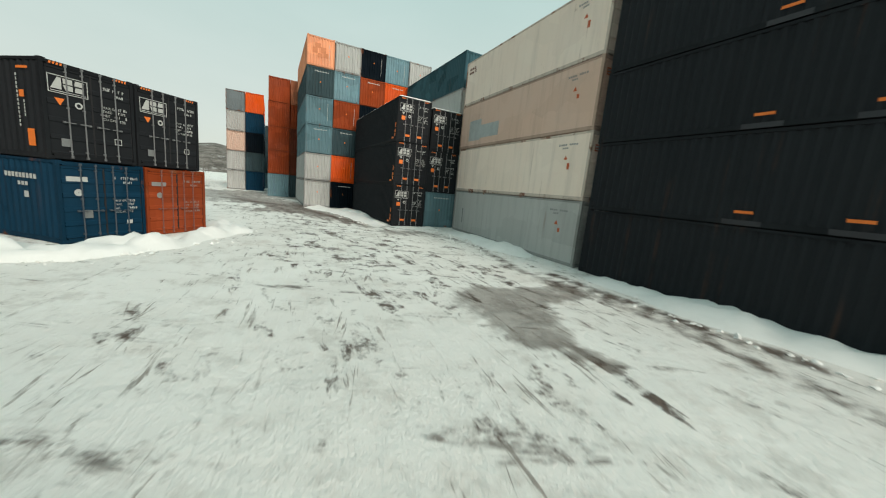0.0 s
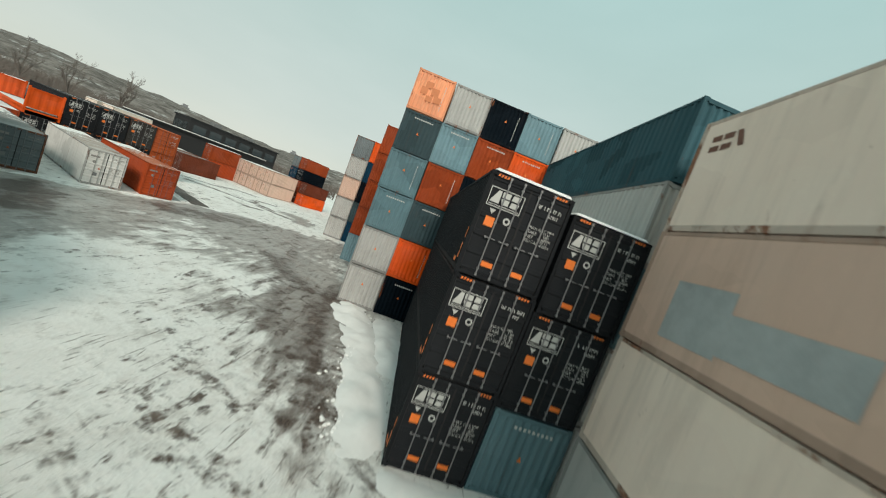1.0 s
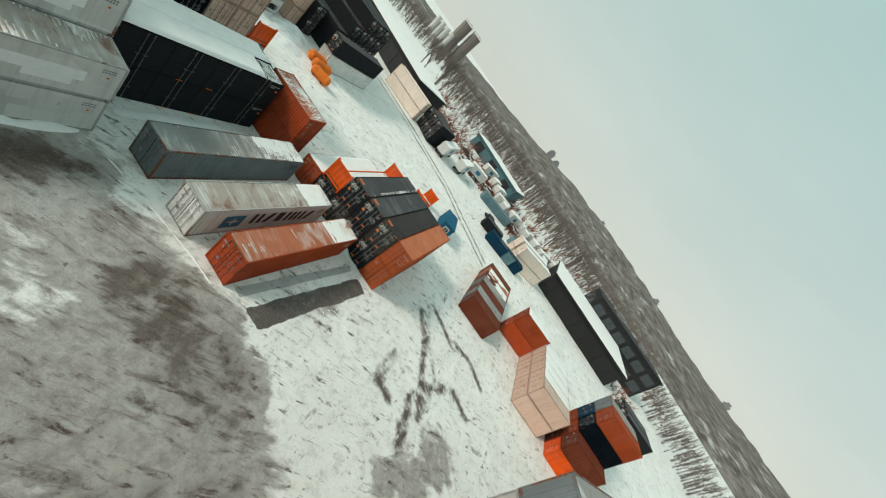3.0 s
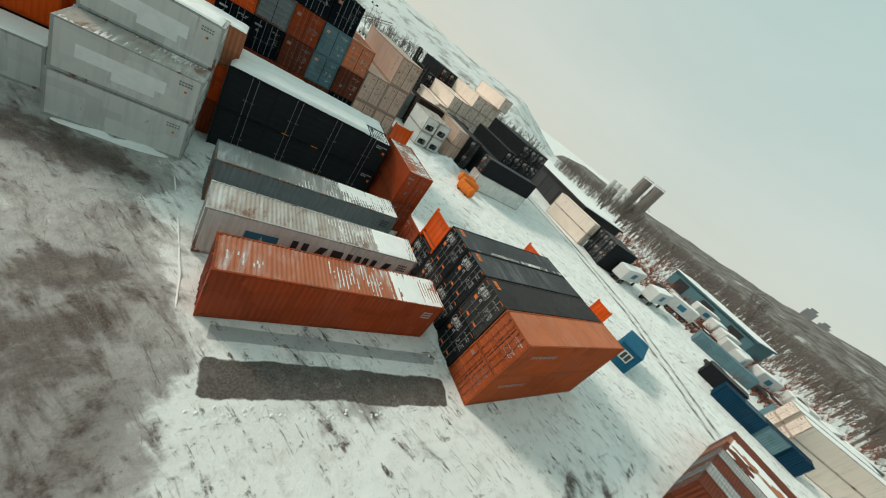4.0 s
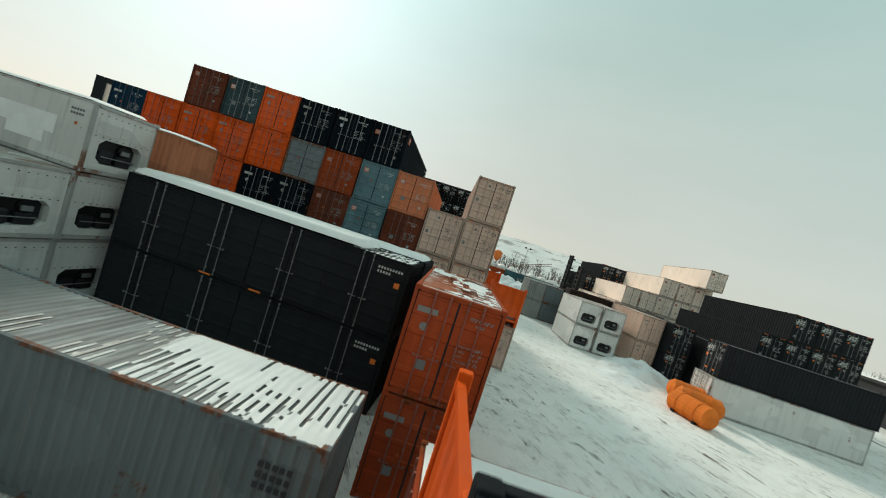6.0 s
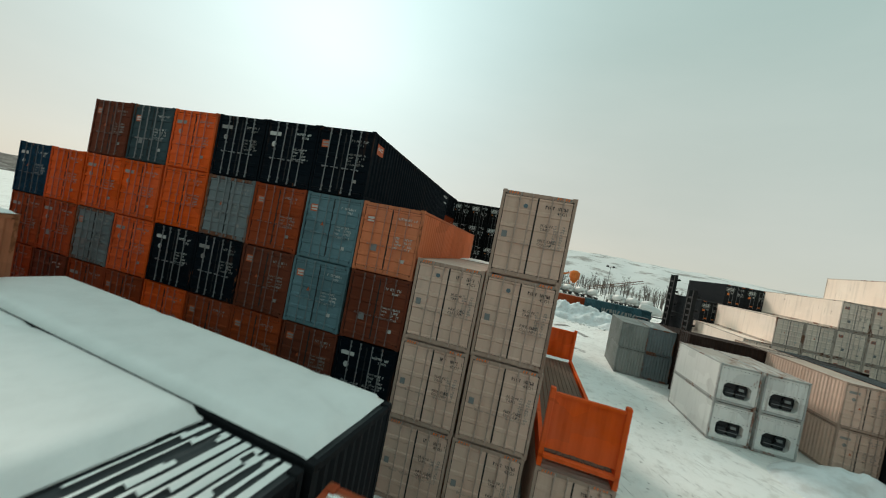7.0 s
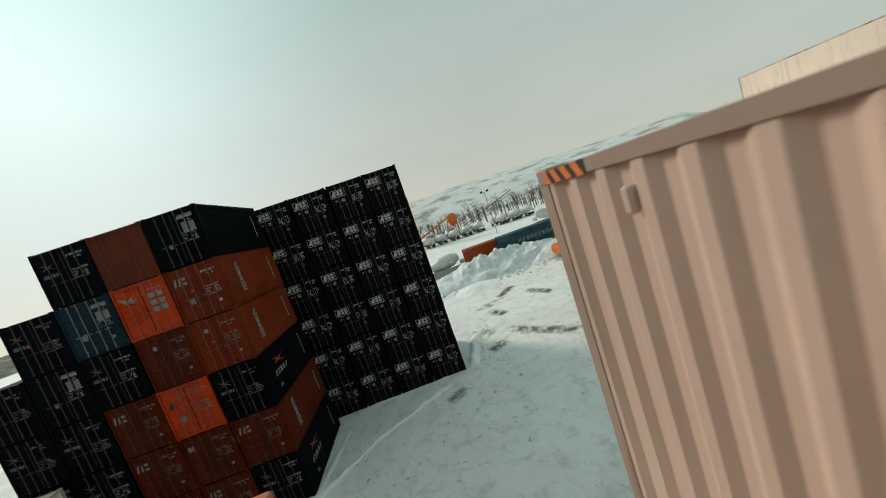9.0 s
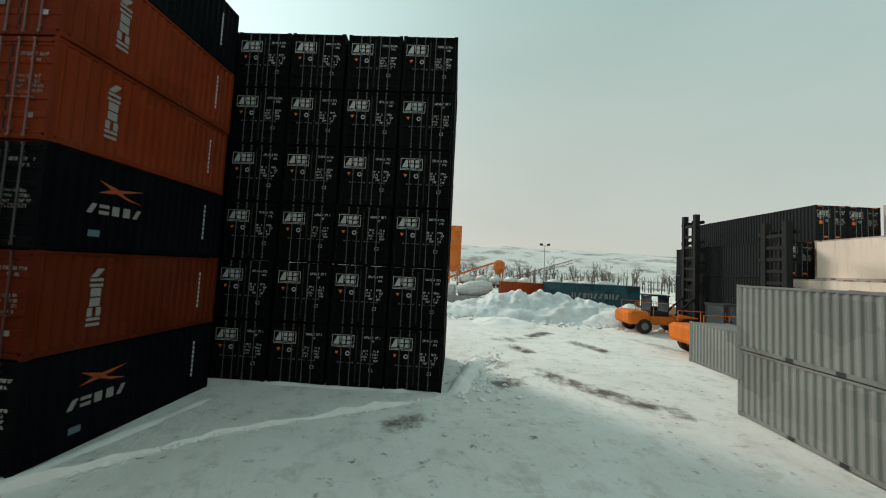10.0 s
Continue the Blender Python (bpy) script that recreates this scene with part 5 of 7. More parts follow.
for ob in doors:
    if ob.matrix_basis.translation.z > 10 and ob.matrix_basis.translation.x < -42:
        blocks(ob, [(0.38, 0.92, 1.85, 2.25)], MARK_RED, "right", OUT + 0.003, "orange plate", "plate")
        blocks(ob, [(10.9 + 0.15 * i, 11.0 + 0.15 * i, 2.15, 2.27) for i in range(7)] + [(11.2, 11.75, 1.78, 1.88)], MARK_WHITE, "right", OUT + 0.003, "white lettering")
        big_word(ob, 3, 0.45, 0.85, 2.02, 2.16, MARK_WHITE, "right", OUT + 0.006, "small white word", 15)


BEIGE = ("beige", {"marks": "beige", "H": H9})
beige = stack(-47.22, 4.55, 189.0, [[BEIGE] * 3], near=2, group="beige containers") + stack(-49.68, 4.12, 189.0, [[BEIGE] * 4], near=2, group="beige containers")
for ob in (beige[2], beige[5], beige[6]):
    b = Bits().rod((-0.38, 0.012, 2.42), (-0.38, 0.008, 2.42), 0.075, 16)
    part("round_emblem", b, MARK_SLATE, ob, "small round blue-grey emblem")
    for s in (1, -1):
        for yy in (1.33, 3.66, 11.3):
            part("vent_cover", cached(("vent", s), lambda: Bits().bevel_box(-0.03, 0.03, -0.035, 0.035, -0.075, 0.075, 0.015).mesh("vent_cover", pt("beige"))), pt("beige"), ob).matrix_local = Matrix.Translation((s * (W / 2 - 0.012), yy, 2.60))
    blocks(ob, [(11.58, 12.10, H9 - 0.112, H9 - 0.018), (0.23, 1.18, H9 - 0.104, H9 - 0.031)], MARK_DARK, "left", W / 2 - 0.002, "black ground of a hazard stripe", "hazard_ground")
    blocks(ob, [((11.60 + 0.13 * i, H9 - 0.11), (11.67 + 0.13 * i, H9 - 0.11), (11.73 + 0.13 * i, H9 - 0.02), (11.66 + 0.13 * i, H9 - 0.02)) for i in range(4)] + [((0.25 + 0.13 * i, H9 - 0.10), (0.32 + 0.13 * i, H9 - 0.10), (0.38 + 0.13 * i, H9 - 0.035), (0.31 + 0.13 * i, H9 - 0.035)) for i in range(7)], MARK_ORANGE, "left", W / 2 + 0.001, "orange hazard stripe", "hazard_stripe")
for ob in beige:
    blocks(ob, [(1.26, 1.32, 2.44 - 0.125 * i, 2.52 - 0.125 * i) for i in range(12) if i != 4] + [(0.97, 1.03, 2.45 - 0.12 * i, 2.52 - 0.12 * i) for i in range(4)], MARK_DARK, "left", OUT + 0.003, "dark upright stencilled lettering")
u9 = Vector((math.cos(radians(189)), math.sin(radians(189))))
c = Vector((-47.22, 4.55)) + u9 * (W / 2)
roof_snow(c.x, c.y, 3 * H9 + 0.03, 189, 12.19, 8.2, 12.1, 0.07, 0.80, 0.12, 51, fine=0.5)
c = Vector((-49.9, 4.1)) + ud * (W / 2)
c = c + ud * 2.55
put("beige", c.x, c.y, 0, yd, H=H9, marks="beige", near=2)
flat_rack(c.x, c.y, H9 + 0.006, yd, "orange")

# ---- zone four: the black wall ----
# plain charcoal boxes; the wall's shade is painted in with a darker copy
WALL20 = ("shadedcharcoal", {"marks": "wall"})
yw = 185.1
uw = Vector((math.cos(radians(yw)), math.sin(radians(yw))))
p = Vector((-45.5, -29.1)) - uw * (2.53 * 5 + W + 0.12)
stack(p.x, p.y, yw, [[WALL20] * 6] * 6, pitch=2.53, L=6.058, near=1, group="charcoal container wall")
yt = 184.5
ut = Vector((math.cos(radians(yt)), math.sin(radians(yt))))
p = Vector((-36.54, -21.25)) - ut * (2.5 * 4 + W)
# this stack's shade is put into its rust and navy paints, less so higher up
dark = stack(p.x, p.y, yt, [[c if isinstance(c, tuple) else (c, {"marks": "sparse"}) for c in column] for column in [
    ["shadedrust", "shadednavy", "shadednavy", "shadednavy"],
    ["shadedrust", "shadednavy", "shadednavy", "shadednavy", "shadednavy"],
    ["shadedrust", "shadedrust", "shadedrust", "shadednavy", "dullblue", "shadednavy"],
    ["shadedrust", "shadedrust", "hotorange", "shadedrust", "hotorange", ("brown", {"front": "blank"})],
    ["shadednavy", "shadedrust", "shadednavy", "softshadedrust", "softshadedrust", "shadednavy"],
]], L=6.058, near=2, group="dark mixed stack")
SWOOSH = plain("emblem_pale_rust", (0.30, 0.13, 0.075), 0.7)
for ob, kind in zip(dark, "wbss" "wssbs" "wwwsbs" "wmhrpn" "swsrwb"):
    if kind == "w":
        big_word(ob, 3, -1.02, -0.40, H8 - 0.82, H8 - 0.46, MARK_DIM, "front", -0.015, "short faded white word", 23)
    elif kind == "s":
        blocks(ob, [((-0.98, 2.02), (-0.70, 1.92), (-0.36, 1.74), (-0.66, 1.84)), ((-0.98, 1.72), (-0.66, 1.88), (-0.36, 1.98), (-0.70, 1.82)), ((-0.72, 2.14), (-0.64, 1.88), (-0.68, 1.60), (-0.71, 1.88))], SWOOSH, "front", -0.015, "pale rust star of strokes", "emblem")
        big_word(ob, 5, -0.98, -0.32, 1.38, 1.52, MARK_GREY, "front", -0.015, "small grey word", 29)
    elif kind == "p":
        blocks(ob, [((-1.05, 2.1), (-0.72, 2.0), (-0.36, 1.72), (-0.40, 2.06), (-0.78, 1.80)), (-0.34, -0.26, 1.8, 1.9)], MARK_DIM, "front", -0.015, "pale swoosh", "emblem")
        blocks(ob, [(0.28 + 0.38 * i, 0.56 + 0.38 * i, 1.72 - 0.34 * j, 1.95 - 0.34 * j) for i in range(2) for j in range(3)], MARK_DIM, "front", -0.015, "pale notice panels", "plate")
    elif kind == "b":
        blocks(ob, [(0.30, 0.98, 2.12, 2.28), (0.36, 0.60, 1.45, 1.92), (0.68, 0.94, 1.50, 1.90), (-0.50, -0.34, 0.9, 1.1)], MARK_GREY, "front", -0.015, "faded pale panels", "plate")
    elif kind == "h":
        blocks(ob, [((-0.95, 1.55), (-0.55, 1.55), (-0.80, 1.95))], MARK_DARK, "front", -0.015, "dark triangle", "emblem")
        blocks(ob, [((-0.45, 2.0), (-0.33, 2.1), (-0.21, 2.0), (-0.33, 1.9))], MARK_SLATE, "front", -0.015, "blue diamond", "emblem")
    elif kind == "m":
        blocks(ob, [(-0.98, -0.88, 1.82, 2.1), (-0.74, -0.64, 1.82, 2.1), ((-0.98, 2.1), (-0.88, 2.1), (-0.64, 1.82), (-0.74, 1.82)), ((-0.88, 1.82), (-0.98, 1.82), (-0.74, 2.1), (-0.64, 2.1))], MARK_DIM, "front", -0.016, "white crossed mark", "emblem")
    elif kind == "r":
        part("round_emblem", Bits().rod((-0.45, 0.016, 2.0), (-0.45, 0.010, 2.0), 0.11, 16), MARK_DIM, ob, "round pale emblem")
for ob, kind in zip(dark[-6:], "xtxttn"):
    if kind == "t":
        big_word(ob, 6, 1.25, 1.60, 0.55, 2.15, MARK_DIM, "right", OUT + 0.003, "white upright word", 11, True)
    elif kind == "x":
        blocks(ob, [((1.25, 1.98), (1.75, 1.84), (2.02, 1.66), (2.55, 1.50), (2.1, 1.56), (1.72, 1.70)), ((1.25, 1.62), (1.7, 1.68), (2.1, 1.78), (2.6, 1.92), (2.15, 1.86), (1.65, 1.80))], plain("emblem_orange", (0.34, 0.06, 0.012), 0.6), "right", OUT + 0.003, "crossed orange swooshes", "emblem")
        big_word(ob, 5, 1.0, 2.6, 1.05, 1.32, MARK_DIM, "right", OUT + 0.004, "white word", 12)
        blocks(ob, [(1.1, 1.4, 0.42, 0.60)], MARK_SLATE, "right", OUT + 0.004, "small blue plate", "plate")
    blocks(ob, [(5.1, 5.18, 0.7 + 0.17 * i, 0.82 + 0.17 * i) for i in range(8)], MARK_WHITE, "right", OUT + 0.003, "white upright lettering")
berm([(-36.5, -19.5), (-37.2, -27.6)], 0.7, 0.16, 7.0)
berm([(-36.9, -28.2), (-41.0, -28.6), (-45.9, -29.0)], 0.8, 0.2, 7.5)
berm([(-45.9, -28.6), (-46.4, -32.0), (-47.0, -36.0)], 1.1, 0.42, 7.8, rough=1.5)
berm([(-34.0, -17.5), (-37.2, -21.3), (-39.5, -24.2), (-45.4, -28.5)], 0.20, 0.25, 8.1, label="thin line of snow left by a plough blade", rough=1.6)
for k in range(2):
    put("cream", -26.2, -7.9, k * (H8 + 0.012), 184.5, L=12.19, near=1, front="blank", back="blank", marks="", label="pale cream forty-foot container with corrugated ends")
yg = 184.0
grey = stack(-57.74, -23.96, yg, [["ash", "ash"], [("midgrey", {"by": 0.3}), ("midgrey", {"by": 0.3})], [("umber", {"by": 0.6}), ("umber", {"by": 0.6})]], L=6.058, front="blank", near=2, group="grey containers")
for ob in grey:
    blocks(ob, [(0.9, 1.0, 0.02, 0.14), (2.1, 2.35, 0.02, 0.16), (3.7, 3.95, 0.02, 0.16)], MARK_DARK, "left", OUT + 0.012, "dark forklift pocket", "fork_pocket")
put("ash", -62.2, -33.2, 0, yg, L=6.058, front="blank", near=1)

# ---- the western yard ----
# charcoal pair, white reefers, tan pair
for k in range(2):
    put("umber", -62.6, -22.2, k * (H9 + 0.006), 95, H=H9, near=1, marks="")
for i in range(2):
    for k in range(2):
        c = Vector((-62.45, -13.0)) + ud * (W / 2 + i * 2.6)
        ob = put("white", c.x, c.y, k * (H8 + 0.006), 189, L=6.06, front="machine", back="doors", marks="", near=2, smooth_sides=True, kind_word="reefer container", label="stained white twenty-foot reefer container with a cooling unit")
for k in range(2):
    put("beige", -70.4, -14.2, k * (H9 + 0.006), 187, H=H9, near=1)
    put("charcoal", -73.2, -13.6, k * (H9 + 0.006), 187, H=H9, near=1, marks="bold")
CR = ("cream", {"marks": "plain", "smooth_sides": True})
stack(-70.0, -30.5, 186, [[CR] * 2, [CR] * 3, [CR] * 3, [CR] * 4, [CR] * 4, [CR] * 4], H=H9, near=1, group="cream containers in the western yard")
put("cream", -83.5, -29.5, 4 * H9, 186, H=H9, near=1, smooth_sides=True)
stack(-69.5, -43.5, 186, [[ATS] * 3, [ATS] * 4, [ATS] * 4], near=0, group="charcoal containers behind the cream stack")
put("white", -72.0, -6.7, 0, 92.4, H=H9, near=1, smooth_sides=True, label="dirty white forty-foot container lying on the snow")
put("charcoal", -72.4, -6.9, H9, 92.4, H=H9, near=1, marks="bold_orange")
stack(-76.0, -11.2, 187, [[("charcoal", {"marks": "bold"})] * 2, [("charcoal", {"marks": "bold"})] * 3, [("charcoal", {"marks": "bold"})] * 4, [("charcoal", {"marks": "bold"})] * 4, [("charcoal", {"marks": "bold"})] * 4], near=0, group="charcoal containers in the western yard")
for k in range(2):
    put("cream", -105.6, -5.6, k * H9, 187, H=H9, near=0, smooth_sides=True)
stack(-107.1, -5.6, 72, [[("charcoal", {"marks": "bold"})] * 2] * 3, L=6.06, H=H9, near=1, group="charcoal containers by the track")
# brown, rust and beige blocks beyond the slush
stack(-87.4, 36.8, 9.9, [["brown"], ["fadedrust"], ["brown"], ["midgrey"], ["brown"], ["midgrey"], ["brown"]], L=6.06, H=H9, near=1, back="doors", group="brown containers")
u10 = Vector((math.cos(radians(9.9)), math.sin(radians(9.9))))
for k in (1, 2):
    c = Vector((-87.4, 36.8)) + u10 * (W / 2 + 2.5 * k)
    roof_snow(c.x, c.y, H9 + 0.01, 9.9, 6.06, 0.3, 5.8, 0.08, 0.62, 0, 80 + k)
stack(-81.8, 46.4, 11.0, [[("red", {"H": H9}), ("rust", {"H": H9})]], L=6.06, near=1, group="rust containers")
roof_snow(-80.6, 46.65, 2 * H9 + 0.02, 11.0, 6.06, 0.1, 6.0, 0.10, 0.95, 0, 84)
stack(-81.3, 52.5, 8.5, [["beige"] * 2] * 5, L=6.06, near=1, group="small beige containers")
stack(-76.5, 61.6, 4.6, [["brown", "rust", "blue", "midgrey"], ["brown", "rust", "navy", "rust"], ["orange", "brown"]], L=6.06, near=0, group="mixed containers")
u9a = Vector((math.cos(radians(8.5)), math.sin(radians(8.5))))
for k in range(4):
    c = Vector((-81.3, 52.5)) + u9a * (W / 2 + 2.5 * k)
    roof_snow(c.x, c.y, 2 * H8 + 0.02, 8.5, 6.06, 0.1, 6.0, 0.08, 0.95, 0, 86 + k)
stack(-84.0, 66.0, 6, [[("charcoal", {"marks": "bold"})] * 4] * 2, L=6.06, near=0, group="far charcoal containers")
for k in range(2):
    put("cream", -110.5 - 2.8 * k, 37.0 - 2.2 * k, 0, 42, H=H9, near=0, smooth_sides=True)
    put("cream", -110.5 - 2.8 * k, 37.0 - 2.2 * k, H9 + 0.01, 42, H=H9, near=0, smooth_sides=True)
    roof_snow(-110.5 - 2.8 * k, 37.0 - 2.2 * k, 2 * H9 + 0.02, 42, 12.19, thick=0.12, cover=1.0, seed=70 + k)
for i in range(4):
    put(("blue", "teal", "blue", "charcoal")[i], -104.0 - 1.2 * i, 30.0 + 2.7 * i - 12 * (i > 2), 0, 20, L=6.06, near=0, front="blank", marks="")


def snow_lumps(count, line, spread_by, size, seed, mat, label):
    """Loose lumps of ploughed snow scattered along a line, too many to count."""
    rng = random.Random(seed)
    b = Bits()
    for _ in range(count):
        k = rng.randrange(len(line) - 1)
        t = rng.random()
        x = line[k][0] + (line[k + 1][0] - line[k][0]) * t + rng.gauss(0, spread_by)
        y = line[k][1] + (line[k + 1][1] - line[k][1]) * t + rng.gauss(0, spread_by)
        r = size * rng.uniform(0.35, 1.0) ** 1.5
        z = ground_height(x, y) + r * 0.25
        ring = [(x + r * rng.uniform(0.7, 1.2) * math.cos(a), y + r * rng.uniform(0.7, 1.2) * math.sin(a), z + r * rng.uniform(-0.25, 0.2)) for a in (0, 1.05, 2.1, 3.14, 4.2, 5.25)]
        top = (x + r * rng.uniform(-0.3, 0.3), y + r * rng.uniform(-0.3, 0.3), z + r * rng.uniform(0.4, 0.75))
        low = (x, y, z - r * 0.6)
        for i in range(6):
            b.tri(ring[i], ring[(i + 1) % 6], top)
            b.tri(ring[(i + 1) % 6], ring[i], low)
    return tagged(new("snow_lumps", b.mesh("snow_lumps", mat)), label, "snow", kind="stuff")


snow_lumps(170, [(9.5, 9.3), (4.6, 15.8), (0.4, 21.6), (-2.6, 25.0)], 0.35, 0.10, 3, SNOW, "loose lumps of ploughed snow along a wall")
snow_lumps(160, [(-7.0, 24.4), (-10.6, 28.2), (-15.4, 33.0)], 0.35, 0.11, 4, SNOW, "loose lumps of ploughed snow along a wall")
snow_lumps(60, [(-40.3, 31.5), (-53.2, 31.5)], 0.12, 0.08, 5, SNOW, "loose lumps of snow round a bare strip")
snow_lumps(80, [(-40.3, 34.2), (-53.2, 34.2)], 0.14, 0.10, 6, SNOW, "loose lumps of snow round a bare strip")
snow_lumps(260, [(-46.6, -28.8), (-47.4, -36.0)], 0.6, 0.18, 7, SNOW, "broken snow pushed against a stack")
snow_lumps(420, [(-40.0, -54.5), (-54.0, -54.0), (-66.0, -54.0)], 1.8, 0.38, 8, DIRTY_SNOW, "broken blocks of snow at the foot of a heap")
snow_lumps(420, [(-34.0, -17.5), (-37.2, -21.3), (-39.5, -24.2), (-45.4, -28.5)], 0.09, 0.12, 9, SNOW, "lumps of snow along a plough line")
snow_lumps(160, [(-53.0, 18.5), (-53.2, 24.0), (-53.3, 30.5)], 0.5, 0.2, 10, SNOW, "broken snow between the containers")
snow_lumps(140, [(-17.0, 6.6), (-9.0, 8.6), (-8.4, 11.5), (-9.4, 16.8)], 0.5, 0.12, 11, SNOW, "loose lumps of snow below a bank")

# ---- machines, buildings and the distance ----
YELLOW = paint("machine_orange", (0.74, 0.185, 0.028), 0.05, 0.15)
MAST = plain("greasy_mast", (0.007, 0.007, 0.0075), 0.85, 0.0)
BLACK = plain("machine_black", (0.012, 0.012, 0.013), 0.5, 0.1)
TYRE = plain("tyre_rubber", (0.018, 0.018, 0.018), 0.85)
WHITE = plain("vehicle_white", (0.58, 0.58, 0.56), 0.45)
CONCRETE = plain("concrete", (0.30, 0.285, 0.265), 0.85, 0, 3)
SILO = plain("silo_steel", (0.20, 0.165, 0.145), 0.6, 0.1, 2)
SHED = plain("black_cladding", (0.010, 0.010, 0.011), 0.7, 0, 2)
BARK = plain("bare_bark", (0.13, 0.108, 0.095), 0.9, 0, 6)


def glass_material():
    n = Nodes("window_glass")
    n.bsdf.inputs["Base Color"].default_value = (0.03, 0.04, 0.045, 1)
    n.bsdf.inputs["Roughness"].default_value = 0.06
    n.bsdf.inputs["Specular IOR Level"].default_value = 0.6
    return n.mat


GLASS = glass_material()


def thing(name, label, category, m, group="", kind=""):
    e = new(name)
    e.matrix_basis = m
    return tagged(e, label, category, group, kind)


def wheel(parent, x, y, z, r, w, axis="x"):
    k = ("tyre", round(r, 2), round(w, 2))
    t = part("wheel", cached(k, lambda: Bits().rod((-w / 2, 0, 0), (-w / 2 + 0.04, 0, 0), r * 0.9, 18, r).rod((-w / 2 + 0.04, 0, 0), (w / 2 - 0.04, 0, 0), r, 18).rod((w / 2 - 0.04, 0, 0), (w / 2, 0, 0), r, 18, r * 0.9).mesh("wheel", TYRE)), TYRE, parent, "black rubber tyre")
    t.matrix_local = Matrix.Translation((x, y, z))
    part("rim", cached(("rim", *k), lambda: Bits().rod((-w / 2 - 0.01, 0, 0), (w / 2 + 0.01, 0, 0), r * 0.5, 12).mesh("rim", STEEL)), STEEL, t)
    return t


def container_handler(x, y, yaw, label, top=11.4):
    """A lift truck for empty containers: low orange chassis, open cab, tall black mast with a side spreader. It faces +y."""
    e = thing("container_handler", label, "lift truck", pose(x, y, 0, 0, 0, yaw) @ Matrix.Scale(1.14, 4))
    b = Bits().bevel_box(-1.3, 1.3, -3.4, -1.6, 0.75, 1.85, 0.18).bevel_box(-0.95, 0.95, -1.62, 2.2, 0.75, 1.45, 0.08).bevel_box(-1.25, 1.25, 0.6, 1.9, 1.2, 1.6, 0.06)
    part("chassis", b, YELLOW, e, "scuffed orange chassis with a rounded counterweight")
    for sx in (-1, 1):
        wheel(e, sx * 1.25, 1.5, 0.72, 0.72, 0.55)
        wheel(e, sx * 1.15, -2.1, 0.62, 0.62, 0.42)
        part("mudguard", Bits().bevel_box(min(sx * 1.0, sx * 1.52), max(sx * 1.0, sx * 1.52), 0.7, 2.2, 1.46, 1.56, 0.03), YELLOW, e)
    cab = part("cab", Bits().box(-0.75, 0.75, -1.3, 0.25, 1.46, 1.9).box(-0.8, 0.8, -1.35, 0.3, 3.15, 3.27), BLACK, e, "dark cab with large windows")
    for px in (-0.75, 0.69):
        for py in (-1.3, 0.19):
            part("cab_post", Bits().box(px, px + 0.06, py, py + 0.06, 1.9, 3.15), BLACK, cab)
    for args in ((-0.69, 0.69, 0.205, 0.225), (-0.69, 0.69, -1.285, -1.265)):
        part("cab_window", Bits().box(args[0], args[1], args[2], args[3], 1.92, 3.13), GLASS, cab)
    part("cab_seat", Bits().bevel_box(-0.3, 0.3, -1.0, -0.4, 1.9, 2.25, 0.05).bevel_box(-0.3, 0.3, -1.05, -0.9, 2.25, 2.8, 0.04), BLACK, cab)
    for sx in (-1.15, 1.15):
        part("guard_rail", Bits().rod((sx, -2.8, 2.6), (sx, 0.3, 2.6), 0.025).rod((sx, -2.8, 1.85), (sx, -2.8, 2.6), 0.025).rod((sx, -1.3, 1.5), (sx, -1.3, 2.6), 0.025).rod((sx, 0.3, 1.5), (sx, 0.3, 2.6), 0.025), YELLOW, e)
    mast = part("mast", Bits().box(-0.85, -0.55, 2.35, 2.75, 0.5, top).box(0.55, 0.85, 2.35, 2.75, 0.5, top), MAST, e, "tall black twin-rail mast")
    for i in range(10):
        part("cross_bar", Bits().box(-0.54, 0.54, 2.4, 2.6, 0.9 + i * (top - 1.6) / 9.4, 1.12 + i * (top - 1.6) / 9.4), MAST, mast)
    for sx in (-0.3, 0.3):
        part("lift_cylinder", Bits().rod((sx, 2.5, 0.6), (sx, 2.5, top - 0.5), 0.07, 8), MAST, mast)
    for z in (top - 6.1, top - 4.3, top - 2.5, top - 0.8):
        part("spreader_arm", Bits().bevel_box(-1.3, 1.0, 2.8, 3.1, z, z + 0.26, 0.06).bevel_box(-1.5, -1.2, 2.7, 3.3, z - 0.05, z + 0.22, 0.05), MAST, mast)
    for sx in (-0.7, 0.7):
        part("tilt_ram", Bits().rod((sx, 0.8, 1.6), (sx, 2.4, 3.1), 0.09, 8), MAST, e)
    return e


container_handler(-64.6, -51.3, 96, "orange container lift truck with a tall black mast", 10.4)
container_handler(-64.9, -41.5, 96, "second container lift truck half hidden by containers", 8.6)


